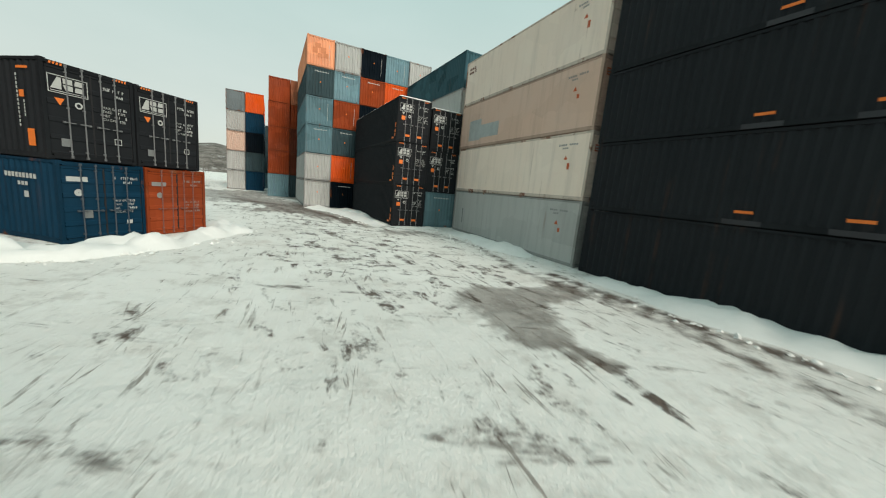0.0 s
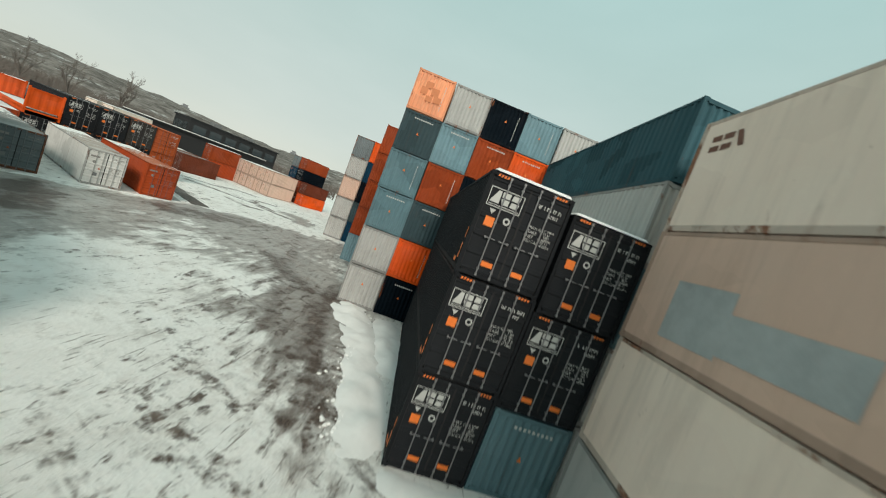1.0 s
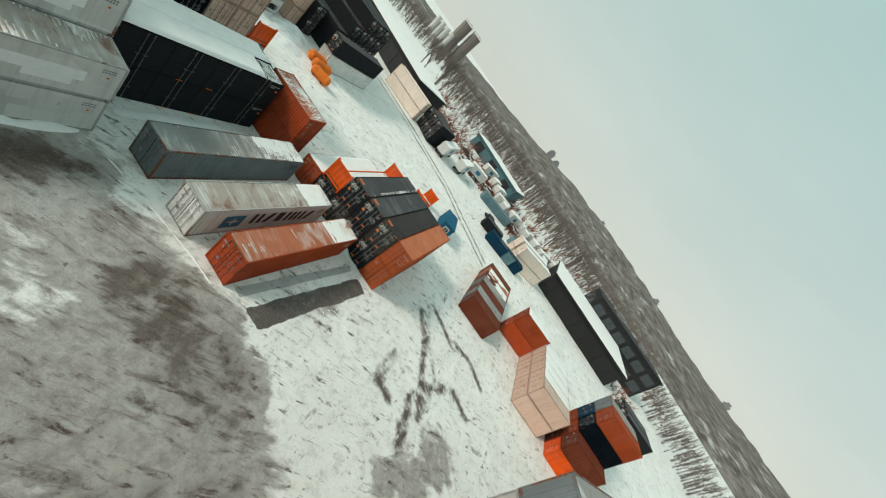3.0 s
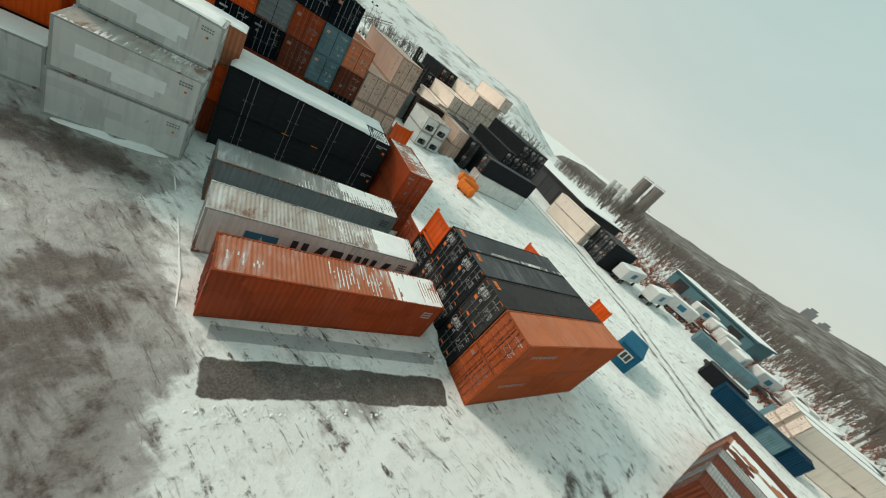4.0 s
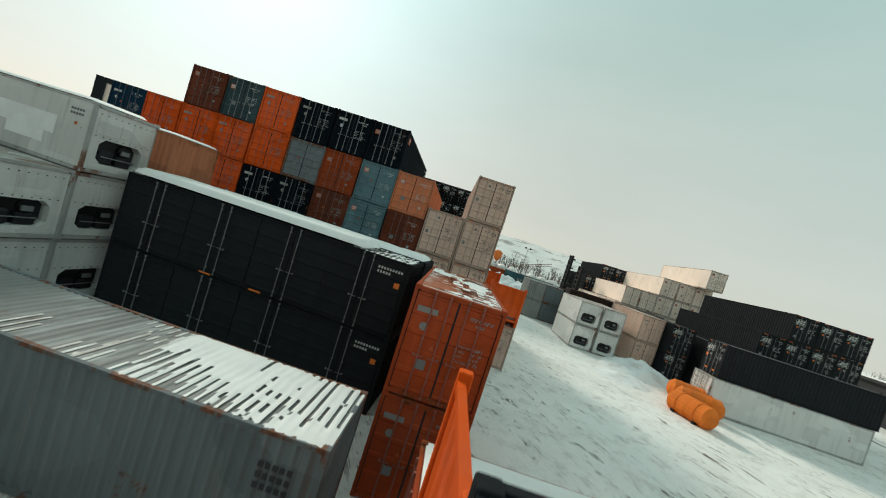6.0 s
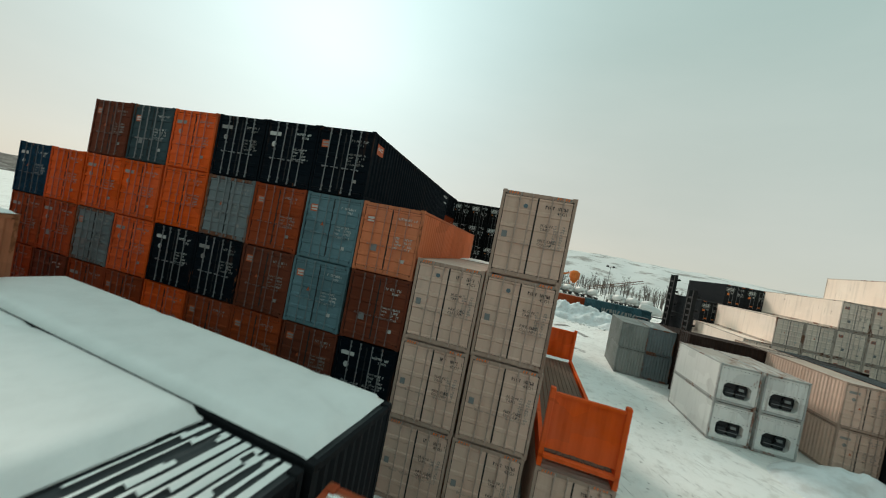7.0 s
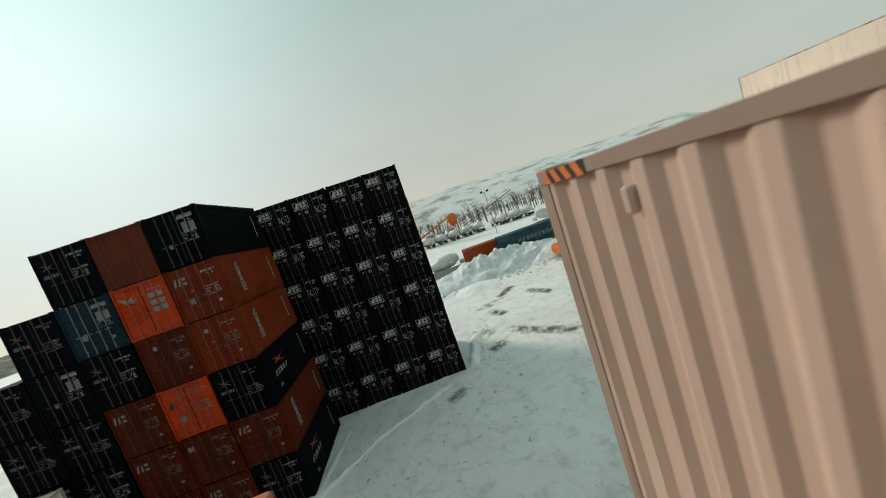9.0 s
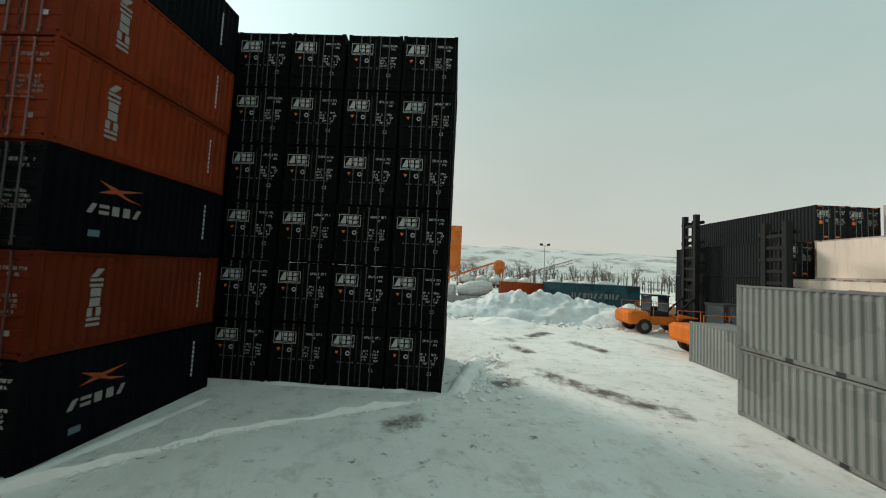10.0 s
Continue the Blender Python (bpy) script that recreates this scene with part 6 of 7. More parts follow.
def mixer_truck(x, y, yaw, z=0.0):
    """A concrete truck facing +y."""
    e = thing("mixer_truck", "parked white concrete mixer truck in a row", "truck", pose(x, y, z, 0, 0, yaw), "row of mixer trucks")
    part("chassis", Bits().box(-0.5, 0.5, -4.0, 4.2, 0.8, 1.05), BLACK, e)
    cab = part("cab", Bits().bevel_box(-1.2, 1.2, 1.9, 3.4, 1.0, 3.0, 0.12).bevel_box(-1.0, 1.0, 3.3, 4.6, 1.0, 2.0, 0.15), WHITE, e)
    part("windscreen", Bits().box(-1.0, 1.0, 3.402, 3.43, 2.05, 2.8), GLASS, cab)
    d = Bits().rod((0, -3.6, 3.0), (0, -2.4, 2.75), 0.55, 14, 1.15).rod((0, -2.4, 2.75), (0, -0.2, 2.35), 1.15, 14, 1.25).rod((0, -0.2, 2.35), (0, 1.5, 2.0), 1.25, 14, 0.7)
    part("drum", d, WHITE, e)
    part("chute", Bits().box(-0.3, 0.3, -4.6, -3.6, 1.5, 2.2), WHITE, e)
    for sx in (-1.05, 1.05):
        for yy in (3.3, -1.3, -2.6):
            wheel(e, sx, yy, 0.52, 0.52, 0.32)
    return e


MT = None
for i in range(8):
    m = pose(-40.5 - 4.6 * i - (4 if i > 4 else 0), -128.0 + 0.4 * i, 0, 0, 0, -150)
    if MT is None:
        MT = mixer_truck(-40.5, -128.0, -150)
    else:
        copy_thing(MT, m)
copy_thing(MT, pose(-72.5, -86.0, 0.6, 0, 0, 100))
copy_thing(MT, pose(-44.6, -66.0, 0.0, 0, 0, -95))

# teal container with its white word, and the rust one beside it
ev = put("steelblue", -55.2, -62.5, 1.3, 96, H=H9, near=1, front="blank", marks="", label="teal forty-foot container with a long white word on its side")
big_word(ev, 9, 3.2, 9.6, 1.0, 1.7, MARK_DIM, "right", OUT + 0.003, "long white word", 14)
put("rust", -49.2, -63.6, 1.3, 96, L=6.06, near=1, front="blank", marks="")
mound(-54.0, -58.5, 15.0, 5.5, 3.0, 4, 11.0, DIRTY_SNOW)
mound(-63.5, -57.0, 7.0, 4.0, 2.2, 30, 12.0, DIRTY_SNOW)
mound(-49.0, -50.5, 3.5, 4.0, 0.7, 0, 13.0)
mound(-68.8, -11.0, 4.2, 3.0, 1.5, 20, 14.0, DIRTY_SNOW, "heap of dirty snow and earth")
mound(-66.0, -6.5, 3.0, 2.2, 0.6, 20, 15.0, DIRTY_SNOW, "heap of dirty snow and earth")


def concrete_block_wall(x, y, yaw, n):
    e = thing("block_wall", "low wall of grey concrete blocks with a wire fence", "wall", pose(x, y, 0, 0, 0, yaw))
    for i in range(n):
        part("concrete_block", cached("cblock", lambda: Bits().bevel_box(0.01, 1.79, -0.3, 0.3, 0, 0.9, 0.03).mesh("concrete_block", CONCRETE)), CONCRETE, e).matrix_local = Matrix.Translation((1.8 * i, 0, 0.6))
    for i in range(n // 2):
        part("fence_post", cached("fpost", lambda: Bits().rod((0, 0, 1.5), (0, 0, 3.0), 0.03, 5).mesh("fence_post", STEEL)), STEEL, e).matrix_local = Matrix.Translation((3.6 * i, 0, 0))
    for z in (1.9, 2.4, 2.95):
        part("fence_wire", Bits().rod((0, 0, z), (1.8 * n, 0, z), 0.012, 4), STEEL, e)
    part("footing", Bits().box(0, 1.8 * n, -0.25, 0.25, 0, 0.61), CONCRETE, e)
    return e


concrete_block_wall(-75.0, -66.5, 4, 20)


def batching_plant(x, y):
    """Orange concrete plant: silo, hopper, two inclined conveyors."""
    e = thing("batching_plant", "orange concrete batching plant with a silo and conveyors", "plant", pose(x, y, 0))
    om = paint("plant_orange", (0.62, 0.16, 0.03), 0.1)
    s = part("silo", Bits().rod((6, 8, 7), (6, 8, 20), 2.2, 16).rod((6, 8, 4.5), (6, 8, 7), 0.6, 16, 2.2), om, e)
    for a, c in ((4.5, 6.5), (7.5, 6.5), (4.5, 9.5), (7.5, 9.5)):
        part("leg", Bits().box(a - 0.15, a + 0.15, c - 0.15, c + 0.15, 0, 8), om, s)
    h = part("hopper", Bits().rod((-9.5, 0, 6.3), (-9.5, 0, 8.6), 2.0, 8).rod((-9.5, 0, 4.2), (-9.5, 0, 6.3), 0.5, 8, 2.0).rod((-9.5, 0, 8.6), (-9.5, 0, 9.4), 2.0, 8, 0.8), om, e)
    for a in (-10.8, -8.2):
        for c in (-1.2, 1.2):
            part("leg", Bits().box(a - 0.12, a + 0.12, c - 0.12, c + 0.12, 0, 5.5), om, h)
    part("conveyor", Bits().box(-0.6, 0.6, -9, 9, -0.3, 0.3, Matrix.Translation((1, 3, 5)) @ Matrix.Rotation(radians(80), 4, "Z") @ Matrix.Rotation(radians(20), 4, "X")), om, e)
    c = part("lattice_conveyor", Bits().box(-0.5, 0.5, -13, 13, -0.12, 0.12, Matrix.Translation((-22, 1, 6.2)) @ Matrix.Rotation(radians(90), 4, "Z") @ Matrix.Rotation(radians(19), 4, "X")).box(-0.5, 0.5, -13, 13, -1.0, -0.85, Matrix.Translation((-22, 1, 6.2)) @ Matrix.Rotation(radians(90), 4, "Z") @ Matrix.Rotation(radians(19), 4, "X")), plain("rusty_steel", (0.16, 0.07, 0.04), 0.8), e)
    for i in range(12):
        mm = Matrix.Translation((-22, 1, 6.2)) @ Matrix.Rotation(radians(90), 4, "Z") @ Matrix.Rotation(radians(19), 4, "X")
        part("brace", Bits().rod(mm @ Vector((0.4, -12 + 2 * i, 0)), mm @ Vector((0.4, -11 + 2 * i, -0.95)), 0.05, 4).rod(mm @ Vector((0.4, -11 + 2 * i, -0.95)), mm @ Vector((0.4, -10 + 2 * i, 0)), 0.05, 4), PAINTS["rusty_steel"], c)
    for i in range(3):
        part("water_tank", Bits().rod((1 - 4.5 * i, -4, 0), (1 - 4.5 * i, -4, 3.6), 1.7, 12), CONCRETE, e)
    return e


batching_plant(-42.5, -138.0)


def light_pole(x, y, h):
    e = thing("light_pole", "slim steel pole with two floodlights", "light pole", pose(x, y, 0))
    part("pole", Bits().rod((0, 0, 0), (0, 0, h), 0.12, 6, 0.07), STEEL, e)
    part("cross_arm", Bits().box(-0.9, 0.9, -0.05, 0.05, h - 0.1, h), STEEL, e)
    for sx in (-0.9, 0.9):
        part("floodlight", Bits().bevel_box(sx - 0.35, sx + 0.35, -0.3, 0.3, h, h + 0.5, 0.05), BLACK, e)


light_pole(-62.0, -104.0, 12.5)


# trees: tapered trunks with forking limbs and many bare twigs
def tree_parts(height, seed):
    rng = random.Random(seed)
    trunk, twigs = Bits(), Bits()

    def grow(p, d, length, r, depth):
        q = p + d * length
        (trunk if depth < 2 else twigs).rod(p, q, r, 5 if depth < 2 else 3, r * 0.68)
        if depth >= 5:
            return
        for _ in range(3 if depth else 5):
            t = rng.uniform(0.45, 1.0)
            side = Vector((rng.uniform(-1, 1), rng.uniform(-1, 1), rng.uniform(0.1, 0.9)))
            nd = (d * 0.85 + side * 0.62).normalized()
            grow(p + d * length * t, nd, length * rng.uniform(0.5, 0.72), r * 0.55, depth + 1)
    grow(Vector((0, 0, -0.2)), Vector((rng.uniform(-0.06, 0.06), rng.uniform(-0.06, 0.06), 1)).normalized(), height * 0.40, height * 0.016, 0)
    return trunk.mesh("trunk", BARK), twigs.mesh("crown", BARK)


TREES = [tree_parts(h, s) for h, s in ((9.0, 1), (10.5, 2), (8.0, 3), (12.0, 4))]
RT = random.Random(21)


def bare_tree(x, y, k, scale):
    e = thing("bare_tree", "leafless tree with forking limbs and fine twigs", "tree", pose(x, y, 0, 0, 0, RT.uniform(0, 360)) @ Matrix.Scale(scale, 4))
    part("trunk", TREES[k][0], BARK, e)
    part("crown", TREES[k][1], BARK, e, "open crown of bare twigs")


for i in range(26):
    bare_tree(-24 - 5.2 * i + RT.uniform(-2, 2), -152 - 0.1 * i + RT.uniform(-6, 6), RT.randrange(4), RT.uniform(0.9, 1.35))
for i in range(12):
    bare_tree(-165 - RT.uniform(0, 30), -60 + 6.0 * i + RT.uniform(-3, 3), RT.randrange(4), RT.uniform(1.1, 1.8))
for x, y, s in ((-176, 52, 2.2), (-182, 40, 2.0), (-190, 30, 1.9), (-168, -42, 2.0), (-172, -48, 1.9)):
    bare_tree(x, y, 1, s)


def wood_material():
    n = Nodes("far_leafless_wood")
    f = n.noise(0.09, 8, 0.75)
    g = n.noise(0.012, 4, 0.6)
    c = n.mix(n.step(f, 0.36, 0.66), (0.095, 0.084, 0.075), (0.27, 0.245, 0.222))
    c = n.mix(n.step(n.noise(0.05, 7, 0.7), 0.56, 0.66, 0.0, 0.7), c, (0.62, 0.62, 0.60))
    return n.finish(c, 0.95, f, 0.6, 3.0, 0, 0.1)


WOOD = wood_material()


def slope_material():
    """A snowy slope with brown scrub showing through in bands."""
    n = Nodes("snowy_slope")
    f, g = n.noise(0.06, 8, 0.72, (1, 1, 2.5)), n.noise(0.018, 5, 0.6)
    c = n.mix(n.step(g, 0.35, 0.7, 0.0, 0.4), (0.74, 0.74, 0.72), (0.58, 0.57, 0.55))
    c = n.mix(n.step(f, 0.50, 0.62, 0.0, 0.75), c, (0.24, 0.205, 0.18))
    return n.finish(c, 0.9, f, 0.5, 2.0, 0, 0.1)


HILL_SNOW = slope_material()


def ridge(name, label, mat, r0, a0, a1, height, deep, seed, rough):
    """A far hill as a curved bank round the yard: angles in degrees from +x, anticlockwise."""
    n = int((a1 - a0) * 2.2)
    rows = 7
    v, f = [], []
    for i in range(n + 1):
        a = radians(a0 + (a1 - a0) * i / n)
        end = min(1.0, i / 8, (n - i) / 8)
        for j in range(rows):
            s = j / (rows - 1)
            r = r0 + deep * s
            x, y = -45 + r * math.cos(a), 10 + r * math.sin(a)
            hgt = height(math.degrees(a)) * math.sin(s * math.pi * 0.5) ** 0.8 * (0.15 + 0.85 * end)
            hgt *= 1 + 0.22 * noise.noise(Vector((x * 0.004, y * 0.004, seed))) + rough * noise.noise(Vector((x * 0.05, y * 0.05, seed + 2)))
            v.append((x, y, hgt - 0.5))
    for i in range(n):
        for j in range(rows - 1):
            a = i * rows + j
            f.append((a, a + rows, a + rows + 1, a + 1))
    me = bpy.data.meshes.new(name)
    me.from_pydata(v, [], f)
    me.materials.append(mat)
    return tagged(new(name, me), label, "hill", kind="structure")


ridge("backdrop_wooded_hill", "far wooded ridge, brown-grey with patches of snow", WOOD, 330, 95, 225, lambda a: 8 + (19 + 7 * math.exp(-((a - 178) / 26) ** 2) + 5 * math.exp(-((a - 133) / 12) ** 2) + 9 * math.exp(-((a - 116) / 15) ** 2)) * min(1.0, max(0.0, (213 - a) / 28)), 260, 1.0, 0.10)
ridge("backdrop_snow_hill", "low snowy slope with scattered scrub", HILL_SNOW, 210, 216, 300, lambda a: 1 + 22 * min(1.0, max(0.0, (a - 225) / 9)) + 6 * math.exp(-((a - 266) / 18) ** 2), 160, 3.0, 0.06)
ridge("backdrop_low_wood", "low far line of leafless wood", WOOD, 420, -62, 97, lambda a: 16, 200, 5.0, 0.10)


def wood_edge(name, count, r0, r1, a0, a1, h0, h1, seed):
    """A far wood: a great many thin leafless crowns, too many to count."""
    rng = random.Random(seed)
    b = Bits()
    for _ in range(count):
        a, r = radians(rng.uniform(a0, a1)), rng.uniform(r0, r1)
        x, y, h = -45 + r * math.cos(a), 10 + r * math.sin(a), rng.uniform(h0, h1)
        b.rod((x, y, -0.5), (x, y, h), 0.22, 3, 0.03)
        for _ in range(5):
            z = rng.uniform(0.35, 0.8) * h
            w = rng.uniform(0, 6.28)
            l = h * rng.uniform(0.15, 0.3)
            b.rod((x, y, z), (x + l * math.cos(w) * 0.7, y + l * math.sin(w) * 0.7, z + l), 0.10, 3, 0.02)
    return tagged(new(name, b.mesh(name, BARK)), "far belt of leafless trees", "wood", kind="stuff")


wood_edge("far_trees", 2600, 200, 330, 150, 222, 5, 10, 5)
wood_edge("far_trees", 380, 170, 215, 225, 285, 5, 9, 6)


# black sheds, glazed office block, silos
def shed(x, y, yaw, lx, ly, h, label, clad=None):
    clad = clad or SHED
    e = thing("long_shed", label, "building", pose(x, y, 0, 0, 0, yaw))
    part("wall", Bits().box(0, lx, 0, ly, 0, h), clad, e)
    part("roof", Bits().box(-0.6, lx + 0.6, -0.8, ly + 0.6, h + 0.001, h + 0.45), clad, e)
    part("roof_snow", Bits().box(-0.4, lx + 0.4, -0.5, ly + 0.4, h + 0.451, h + 0.62), SNOW, e, "flat layer of snow")
    n = max(2, int(lx / 9))
    for i in range(n):
        x0 = (i + 0.5) * lx / n - 2
        d = part("roller_door", Bits().box(x0, x0 + 4, -0.06, -0.01, 0, h - 1.2), BLACK, e)
        part("door_frame", Bits().box(x0 - 0.2, x0, -0.1, -0.005, 0, h - 1.0).box(x0 + 4, x0 + 4.2, -0.1, -0.005, 0, h - 1.0).box(x0, x0 + 4, -0.1, -0.005, h - 1.2, h - 1.0), SHED, d)
    return e


def office_block(x, y, yaw):
    e = thing("office_block", "black two-storey office block with broad dark windows", "building", pose(x, y, 0, 0, 0, yaw))
    part("wall", Bits().box(0, 34, 0, 12, 0, 11), SHED, e)
    part("roof", Bits().box(-0.3, 34.3, -0.3, 12.3, 11.001, 11.5), SHED, e)
    for s in range(2):
        for i in range(6):
            w = part("window", Bits().box(1.2 + i * 5.5, 5.6 + i * 5.5, -0.08, -0.01, 1.6 + s * 4.8, 4.8 + s * 4.8), BLACK, e)
            for j in range(2):
                part("pane", Bits().box(1.35 + i * 5.5 + j * 2.1, 3.35 + i * 5.5 + j * 2.1, -0.10, -0.081, 1.75 + s * 4.8, 4.65 + s * 4.8), GLASS, w)
    for i in range(3):
        part("window", Bits().box(-0.08, -0.01, 1.5 + 3.4 * i, 4.2 + 3.4 * i, 6.2, 9.4), GLASS, e)
    part("roof_unit", Bits().bevel_box(9, 12, 4, 7, 11.501, 12.9, 0.1), STEEL, e)
    part("roof_unit", Bits().bevel_box(22, 25, 4, 7, 11.501, 12.7, 0.1), STEEL, e)
    return e


shed(-125.0, 48.0, 92, 33, 22, 6.0, "long low black shed with a snow-covered roof")
office_block(-148.0, 64.0, 95)
shed(-118.0, -62.0, 80, 48, 14, 6.0, "long black workshop with roller doors and snow on its roof")


def silo(x, y, r, h, mat, label, rail=True):
    e = thing("silo", label, "silo", pose(x, y, 0))
    b = part("shell", Bits().rod((0, 0, 0), (0, 0, h), r, 24), mat, e, smooth=False)
    for i in range(1, 6):
        part("hoop", Bits().rod((0, 0, h * i / 6 - 0.1), (0, 0, h * i / 6 + 0.1), r + 0.06, 24), mat, b)
    if rail:
        for i in range(14):
            a = 2 * math.pi * i / 14
            part("rail_post", Bits().rod((r * math.cos(a), r * math.sin(a), h), (r * math.cos(a), r * math.sin(a), h + 1.4), 0.06, 4), STEEL, e)
            c = 2 * math.pi * (i + 1) / 14
            part("rail", Bits().rod((r * math.cos(a), r * math.sin(a), h + 1.35), (r * math.cos(c), r * math.sin(c), h + 1.35), 0.06, 4), STEEL, e)
        part("ladder", Bits().box(r, r + 0.3, -0.4, 0.4, 0, h), STEEL, e)


silo(-288.0, -133.0, 4.3, 30, SILO, "tall brown-grey round silo with a railing")
silo(-294.0, -124.5, 4.3, 30, SILO, "tall brown-grey round silo with a railing")
for i in range(4):
    silo(-276 - 2.2 * i, -146 + 4.4 * i, 2.0, 17, WHITE, "slim white round steel silo", False)
FAR_GREY = plain("far_grey_render", (0.20, 0.21, 0.215), 0.9, 0, 0.3)
for a, far, top, wide in ((191.0, 600, 36, 6), (189.4, 640, 33, 6), (177.8, 600, 37, 5), (164.5, 610, 37, 5), (150.3, 620, 35, 5), (142.0, 640, 26, 7)):
    e = thing("far_tower", "far grey block of flats on the ridge", "building", pose(-25 + far * math.cos(radians(a)), 38 + far * math.sin(radians(a)), 0, 0, 0, a))
    part("wall", Bits().box(-wide, wide, -wide, wide, 0, top), FAR_GREY, e)
    part("roof", Bits().box(-wide * 0.6, wide * 0.6, -wide * 0.6, wide * 0.6, top, top + 3), FAR_GREY, e)


# blue site office, tanks, trailers and cars
def site_office(x, y, yaw):
    e = thing("site_office", "blue corrugated site office with a white window", "site office", pose(x, y, 0, 0, 0, yaw))
    blue = paint("office_blue", (0.015, 0.11, 0.19), 0.05)
    h = 1.22
    part("body", Bits().wave((-h, 0, 0.1), (1, 0, 0), (0, -1, 0), (0, 0, 1), 2.44, 2.4, 0.2, 0.03).wave((h, 0, 0.1), (0, 1, 0), (1, 0, 0), (0, 0, 1), 6.0, 2.4, 0.2, 0.03).wave((-h, 6, 0.1), (0, -1, 0), (-1, 0, 0), (0, 0, 1), 6.0, 2.4, 0.2, 0.03).wave((h, 6, 0.1), (-1, 0, 0), (0, 1, 0), (0, 0, 1), 2.44, 2.4, 0.2, 0.03), blue, e)
    part("roof", Bits().bevel_box(-h - 0.05, h + 0.05, -0.05, 6.05, 2.5, 2.62, 0.03), blue, e)
    part("base", Bits().box(-h + 0.06, h - 0.06, 0.06, 5.94, 0, 0.3), BLACK, e)
    for y0, ax in ((-0.05, 0),):
        w = part("window", Bits().box(-0.55, 0.55, -0.07, 0.0, 1.0, 2.1), WHITE, e, "white framed window")
        for x0 in (-0.42, 0.05):
            part("pane", Bits().box(x0, x0 + 0.37, -0.09, -0.071, 1.13, 1.97), GLASS, w)
    for y0 in (1.2, 3.6):
        part("window", Bits().box(h + 0.0, h + 0.05, y0, y0 + 1.4, 1.2, 2.0), GLASS, e)


site_office(-78.2, 28.2, 115)


def lying_tank(x, y, yaw):
    e = thing("lying_tank", "bright orange round steel tank lying in the snow", "tank", pose(x, y, 0.75, 0, 0, yaw))
    part("shell", Bits().rod((0, 0, 0), (0, 2.6, 0), 0.8, 18).rod((0, -0.3, 0), (0, 0, 0), 0.45, 18, 0.8).rod((0, 2.6, 0), (0, 2.9, 0), 0.8, 18, 0.45), YELLOW, e)
    for y0 in (0.5, 1.9):
        part("band", Bits().rod((0, y0, 0), (0, y0 + 0.12, 0), 0.84, 18), YELLOW, e)
    part("cradle", Bits().box(-0.7, 0.7, 0.4, 0.6, -0.75, -0.55).box(-0.7, 0.7, 2.0, 2.2, -0.75, -0.55), BLACK, e)


lying_tank(-69.6, -4.6, 70)
lying_tank(-70.0, -6.6, 75)
lying_tank(-68.3, -2.6, 25)
flat_rack(-75.0, 22.0, 0.0, 97, "orange", 6.06)


def trailer(x, y, yaw, L, label):
    """A white box trailer on wheels, with its long axis along +y."""
    e = thing("box_trailer", label, "trailer", pose(x, y, 0, 0, 0, yaw), "parked white vehicles")
    body = part("box", Bits().bevel_box(-1.25, 1.25, 0, L, 1.1, 3.7, 0.05), WHITE, e)
    part("rear_door", Bits().box(-1.1, -0.01, -0.04, -0.001, 1.2, 3.6).box(0.01, 1.1, -0.04, -0.001, 1.2, 3.6), WHITE, body)
    part("under_frame", Bits().box(-0.6, 0.6, 0.2, L - 0.2, 0.8, 1.09), BLACK, e)
    for sx in (-1.0, 1.0):
        for yy in (1.2, 2.4, L - 1.5):
            wheel(e, sx, yy, 0.5, 0.5, 0.3)
    part("picture_panel", Bits().box(1.251, 1.26, L * 0.35, L * 0.6, 1.9, 3.1), MARK_BLUE, body, "plain blue panel")
    part("roof_snow", Bits().bevel_box(-1.2, 1.2, 0.1, L - 0.1, 3.701, 3.85, 0.05), SNOW, body)
    return e


trailer(-106.5, 5.2, 102, 11.0, "white box trailer with a blue panel and snow on top")
trailer(-112.5, 9.6, 98, 9.0, "white box trailer parked on the snow")
for i in range(16):
    x, y = -124 - RT.uniform(0, 26), 4 + i * 3.6 + RT.uniform(-1, 1)
    trailer(x, y, RT.uniform(30, 110), RT.uniform(5, 7), "small white camper parked in rough ground")


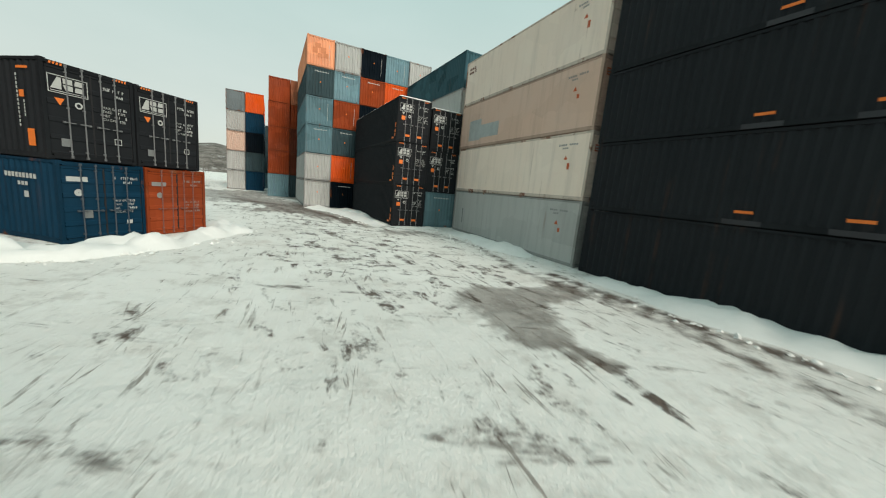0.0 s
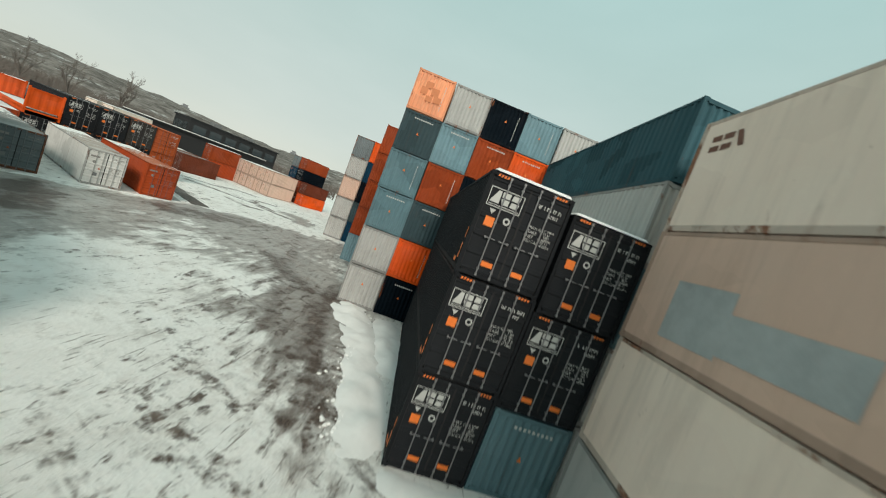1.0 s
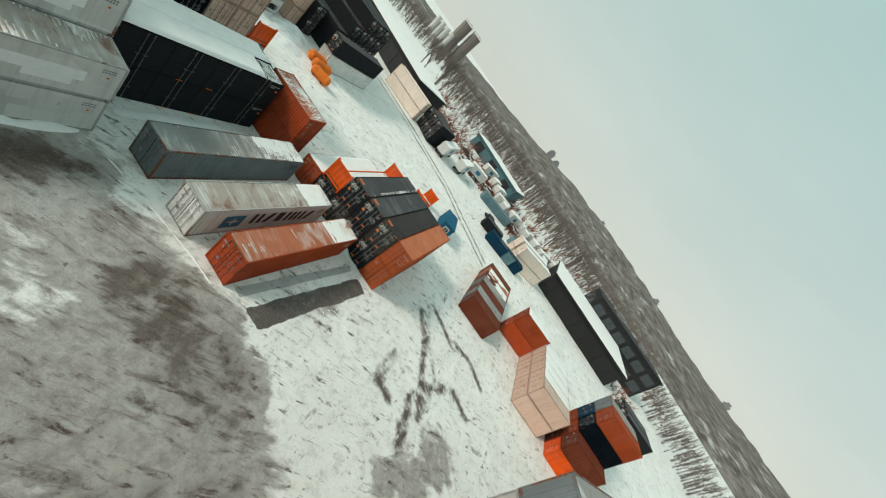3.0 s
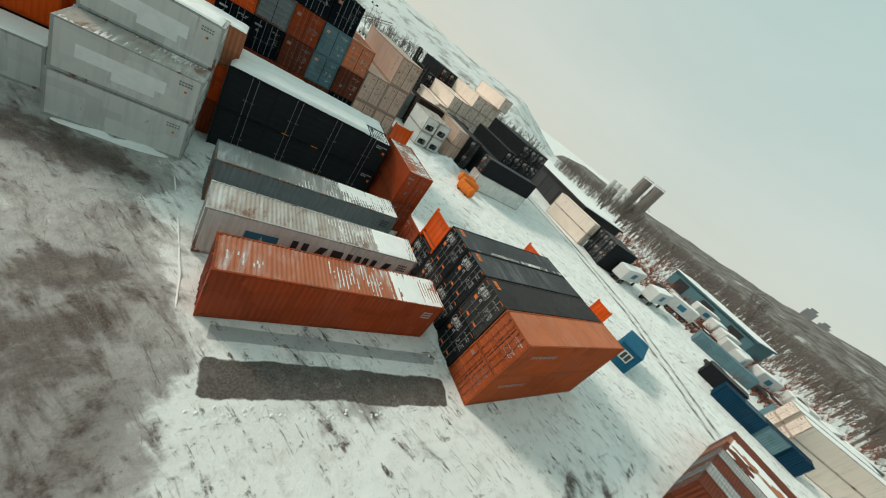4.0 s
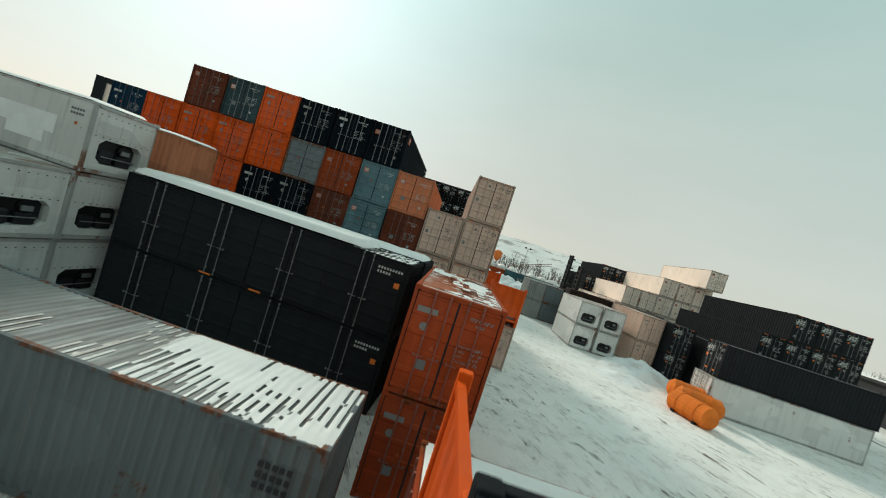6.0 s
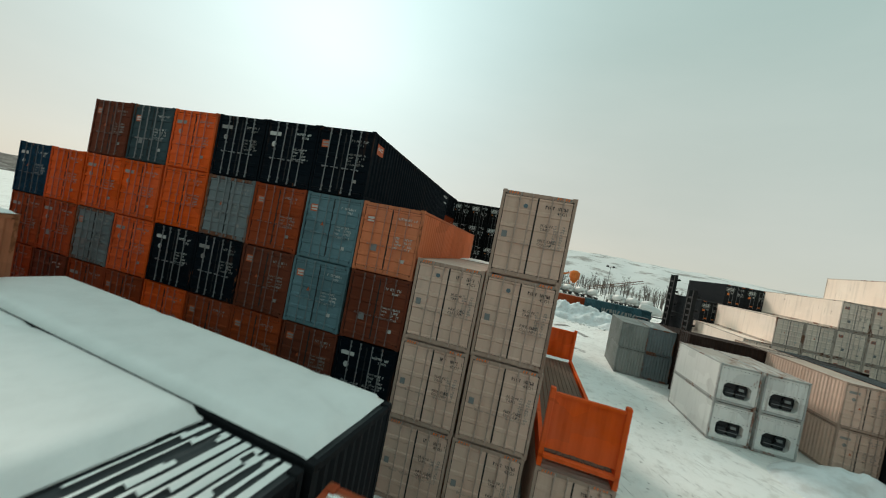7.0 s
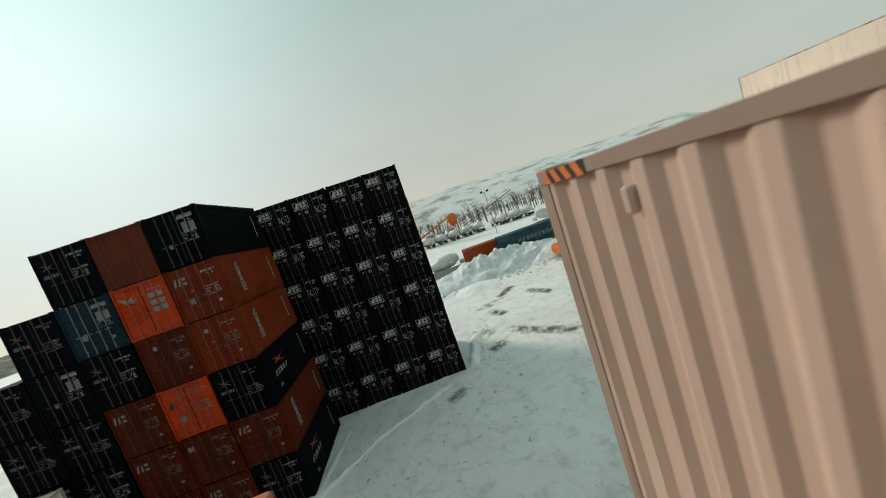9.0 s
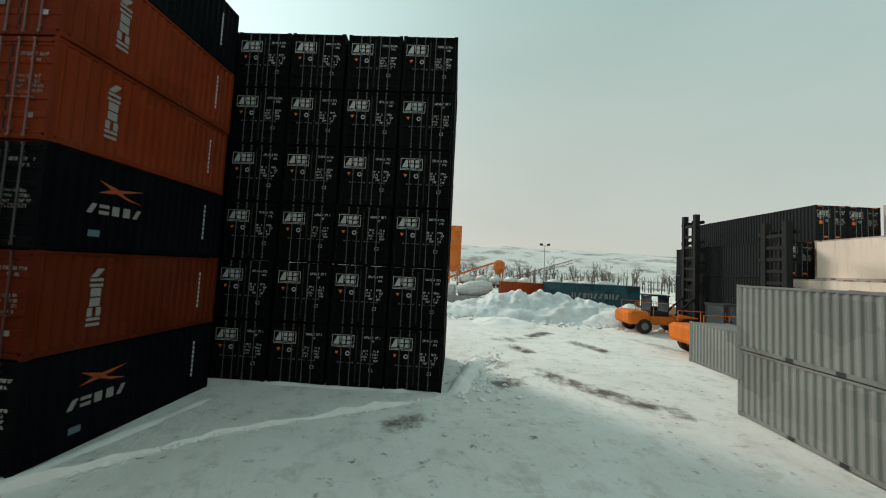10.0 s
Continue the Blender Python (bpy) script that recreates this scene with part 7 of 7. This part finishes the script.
def car(x, y, yaw, mat, label):
    e = thing("car", label, "car", pose(x, y, 0, 0, 0, yaw))
    part("body", Bits().bevel_box(-0.88, 0.88, -2.2, 2.2, 0.32, 0.95, 0.16), mat, e)
    cabin = part("cabin", Bits().bevel_box(-0.75, 0.75, -1.4, 1.0, 0.90, 1.48, 0.2), GLASS, e)
    part("car_roof", Bits().bevel_box(-0.66, 0.66, -1.1, 0.6, 1.44, 1.52, 0.03), mat, cabin)
    for sx in (-0.8, 0.8):
        for yy in (-1.35, 1.35):
            wheel(e, sx, yy, 0.33, 0.33, 0.22)


car(-116.0, 25.6, 40, BLACK, "black car parked on the snow track")
put("teal", -124.0, 17.0, 0, 30, L=12.19, near=0, front="blank", marks="")
put("teal", -121.0, 33.0, 0, 30, L=6.06, near=0, front="blank", marks="")
shed(-166.0, -14.0, 82, 30, 12, 5.0, "far teal metal shed with a snowy roof", plain("teal_cladding", (0.05, 0.12, 0.14), 0.7, 0, 2))


RV = random.Random(63)
for i in range(14):
    car(-126 - RV.uniform(0, 34), -2 + i * 3.3 + RV.uniform(-1.5, 1.5), RV.uniform(0, 180), WHITE if i % 3 else BLACK, "snow-covered car abandoned on rough ground")


def scrub(count, x0, x1, y0, y1, h0, h1, seed):
    """Low reddish bushes, too many to count."""
    rng = random.Random(seed)
    b = Bits()
    for _ in range(count):
        x, y, h = rng.uniform(x0, x1), rng.uniform(y0, y1), rng.uniform(h0, h1)
        for _ in range(9):
            w, l = rng.uniform(0, 6.28), rng.uniform(0.5, 1.0) * h
            b.rod((x, y, -0.1), (x + l * 0.55 * math.cos(w), y + l * 0.55 * math.sin(w), l), 0.05, 3, 0.015)
    return tagged(new("scrub", b.mesh("scrub", SCRUB)), "reddish leafless scrub standing in snow", "bushes", kind="stuff")


SCRUB = plain("reddish_twigs", (0.20, 0.062, 0.032), 0.9, 0, 4)
scrub(900, -150, -126, -45, 66, 0.8, 2.4, 12)
scrub(900, -175, -128, -40, 95, 1.2, 3.4, 9)
scrub(500, -240, -175, -60, 130, 2.0, 4.5, 10)
wood_edge("far_trees", 1400, 150, 240, 128, 205, 4, 8, 15)
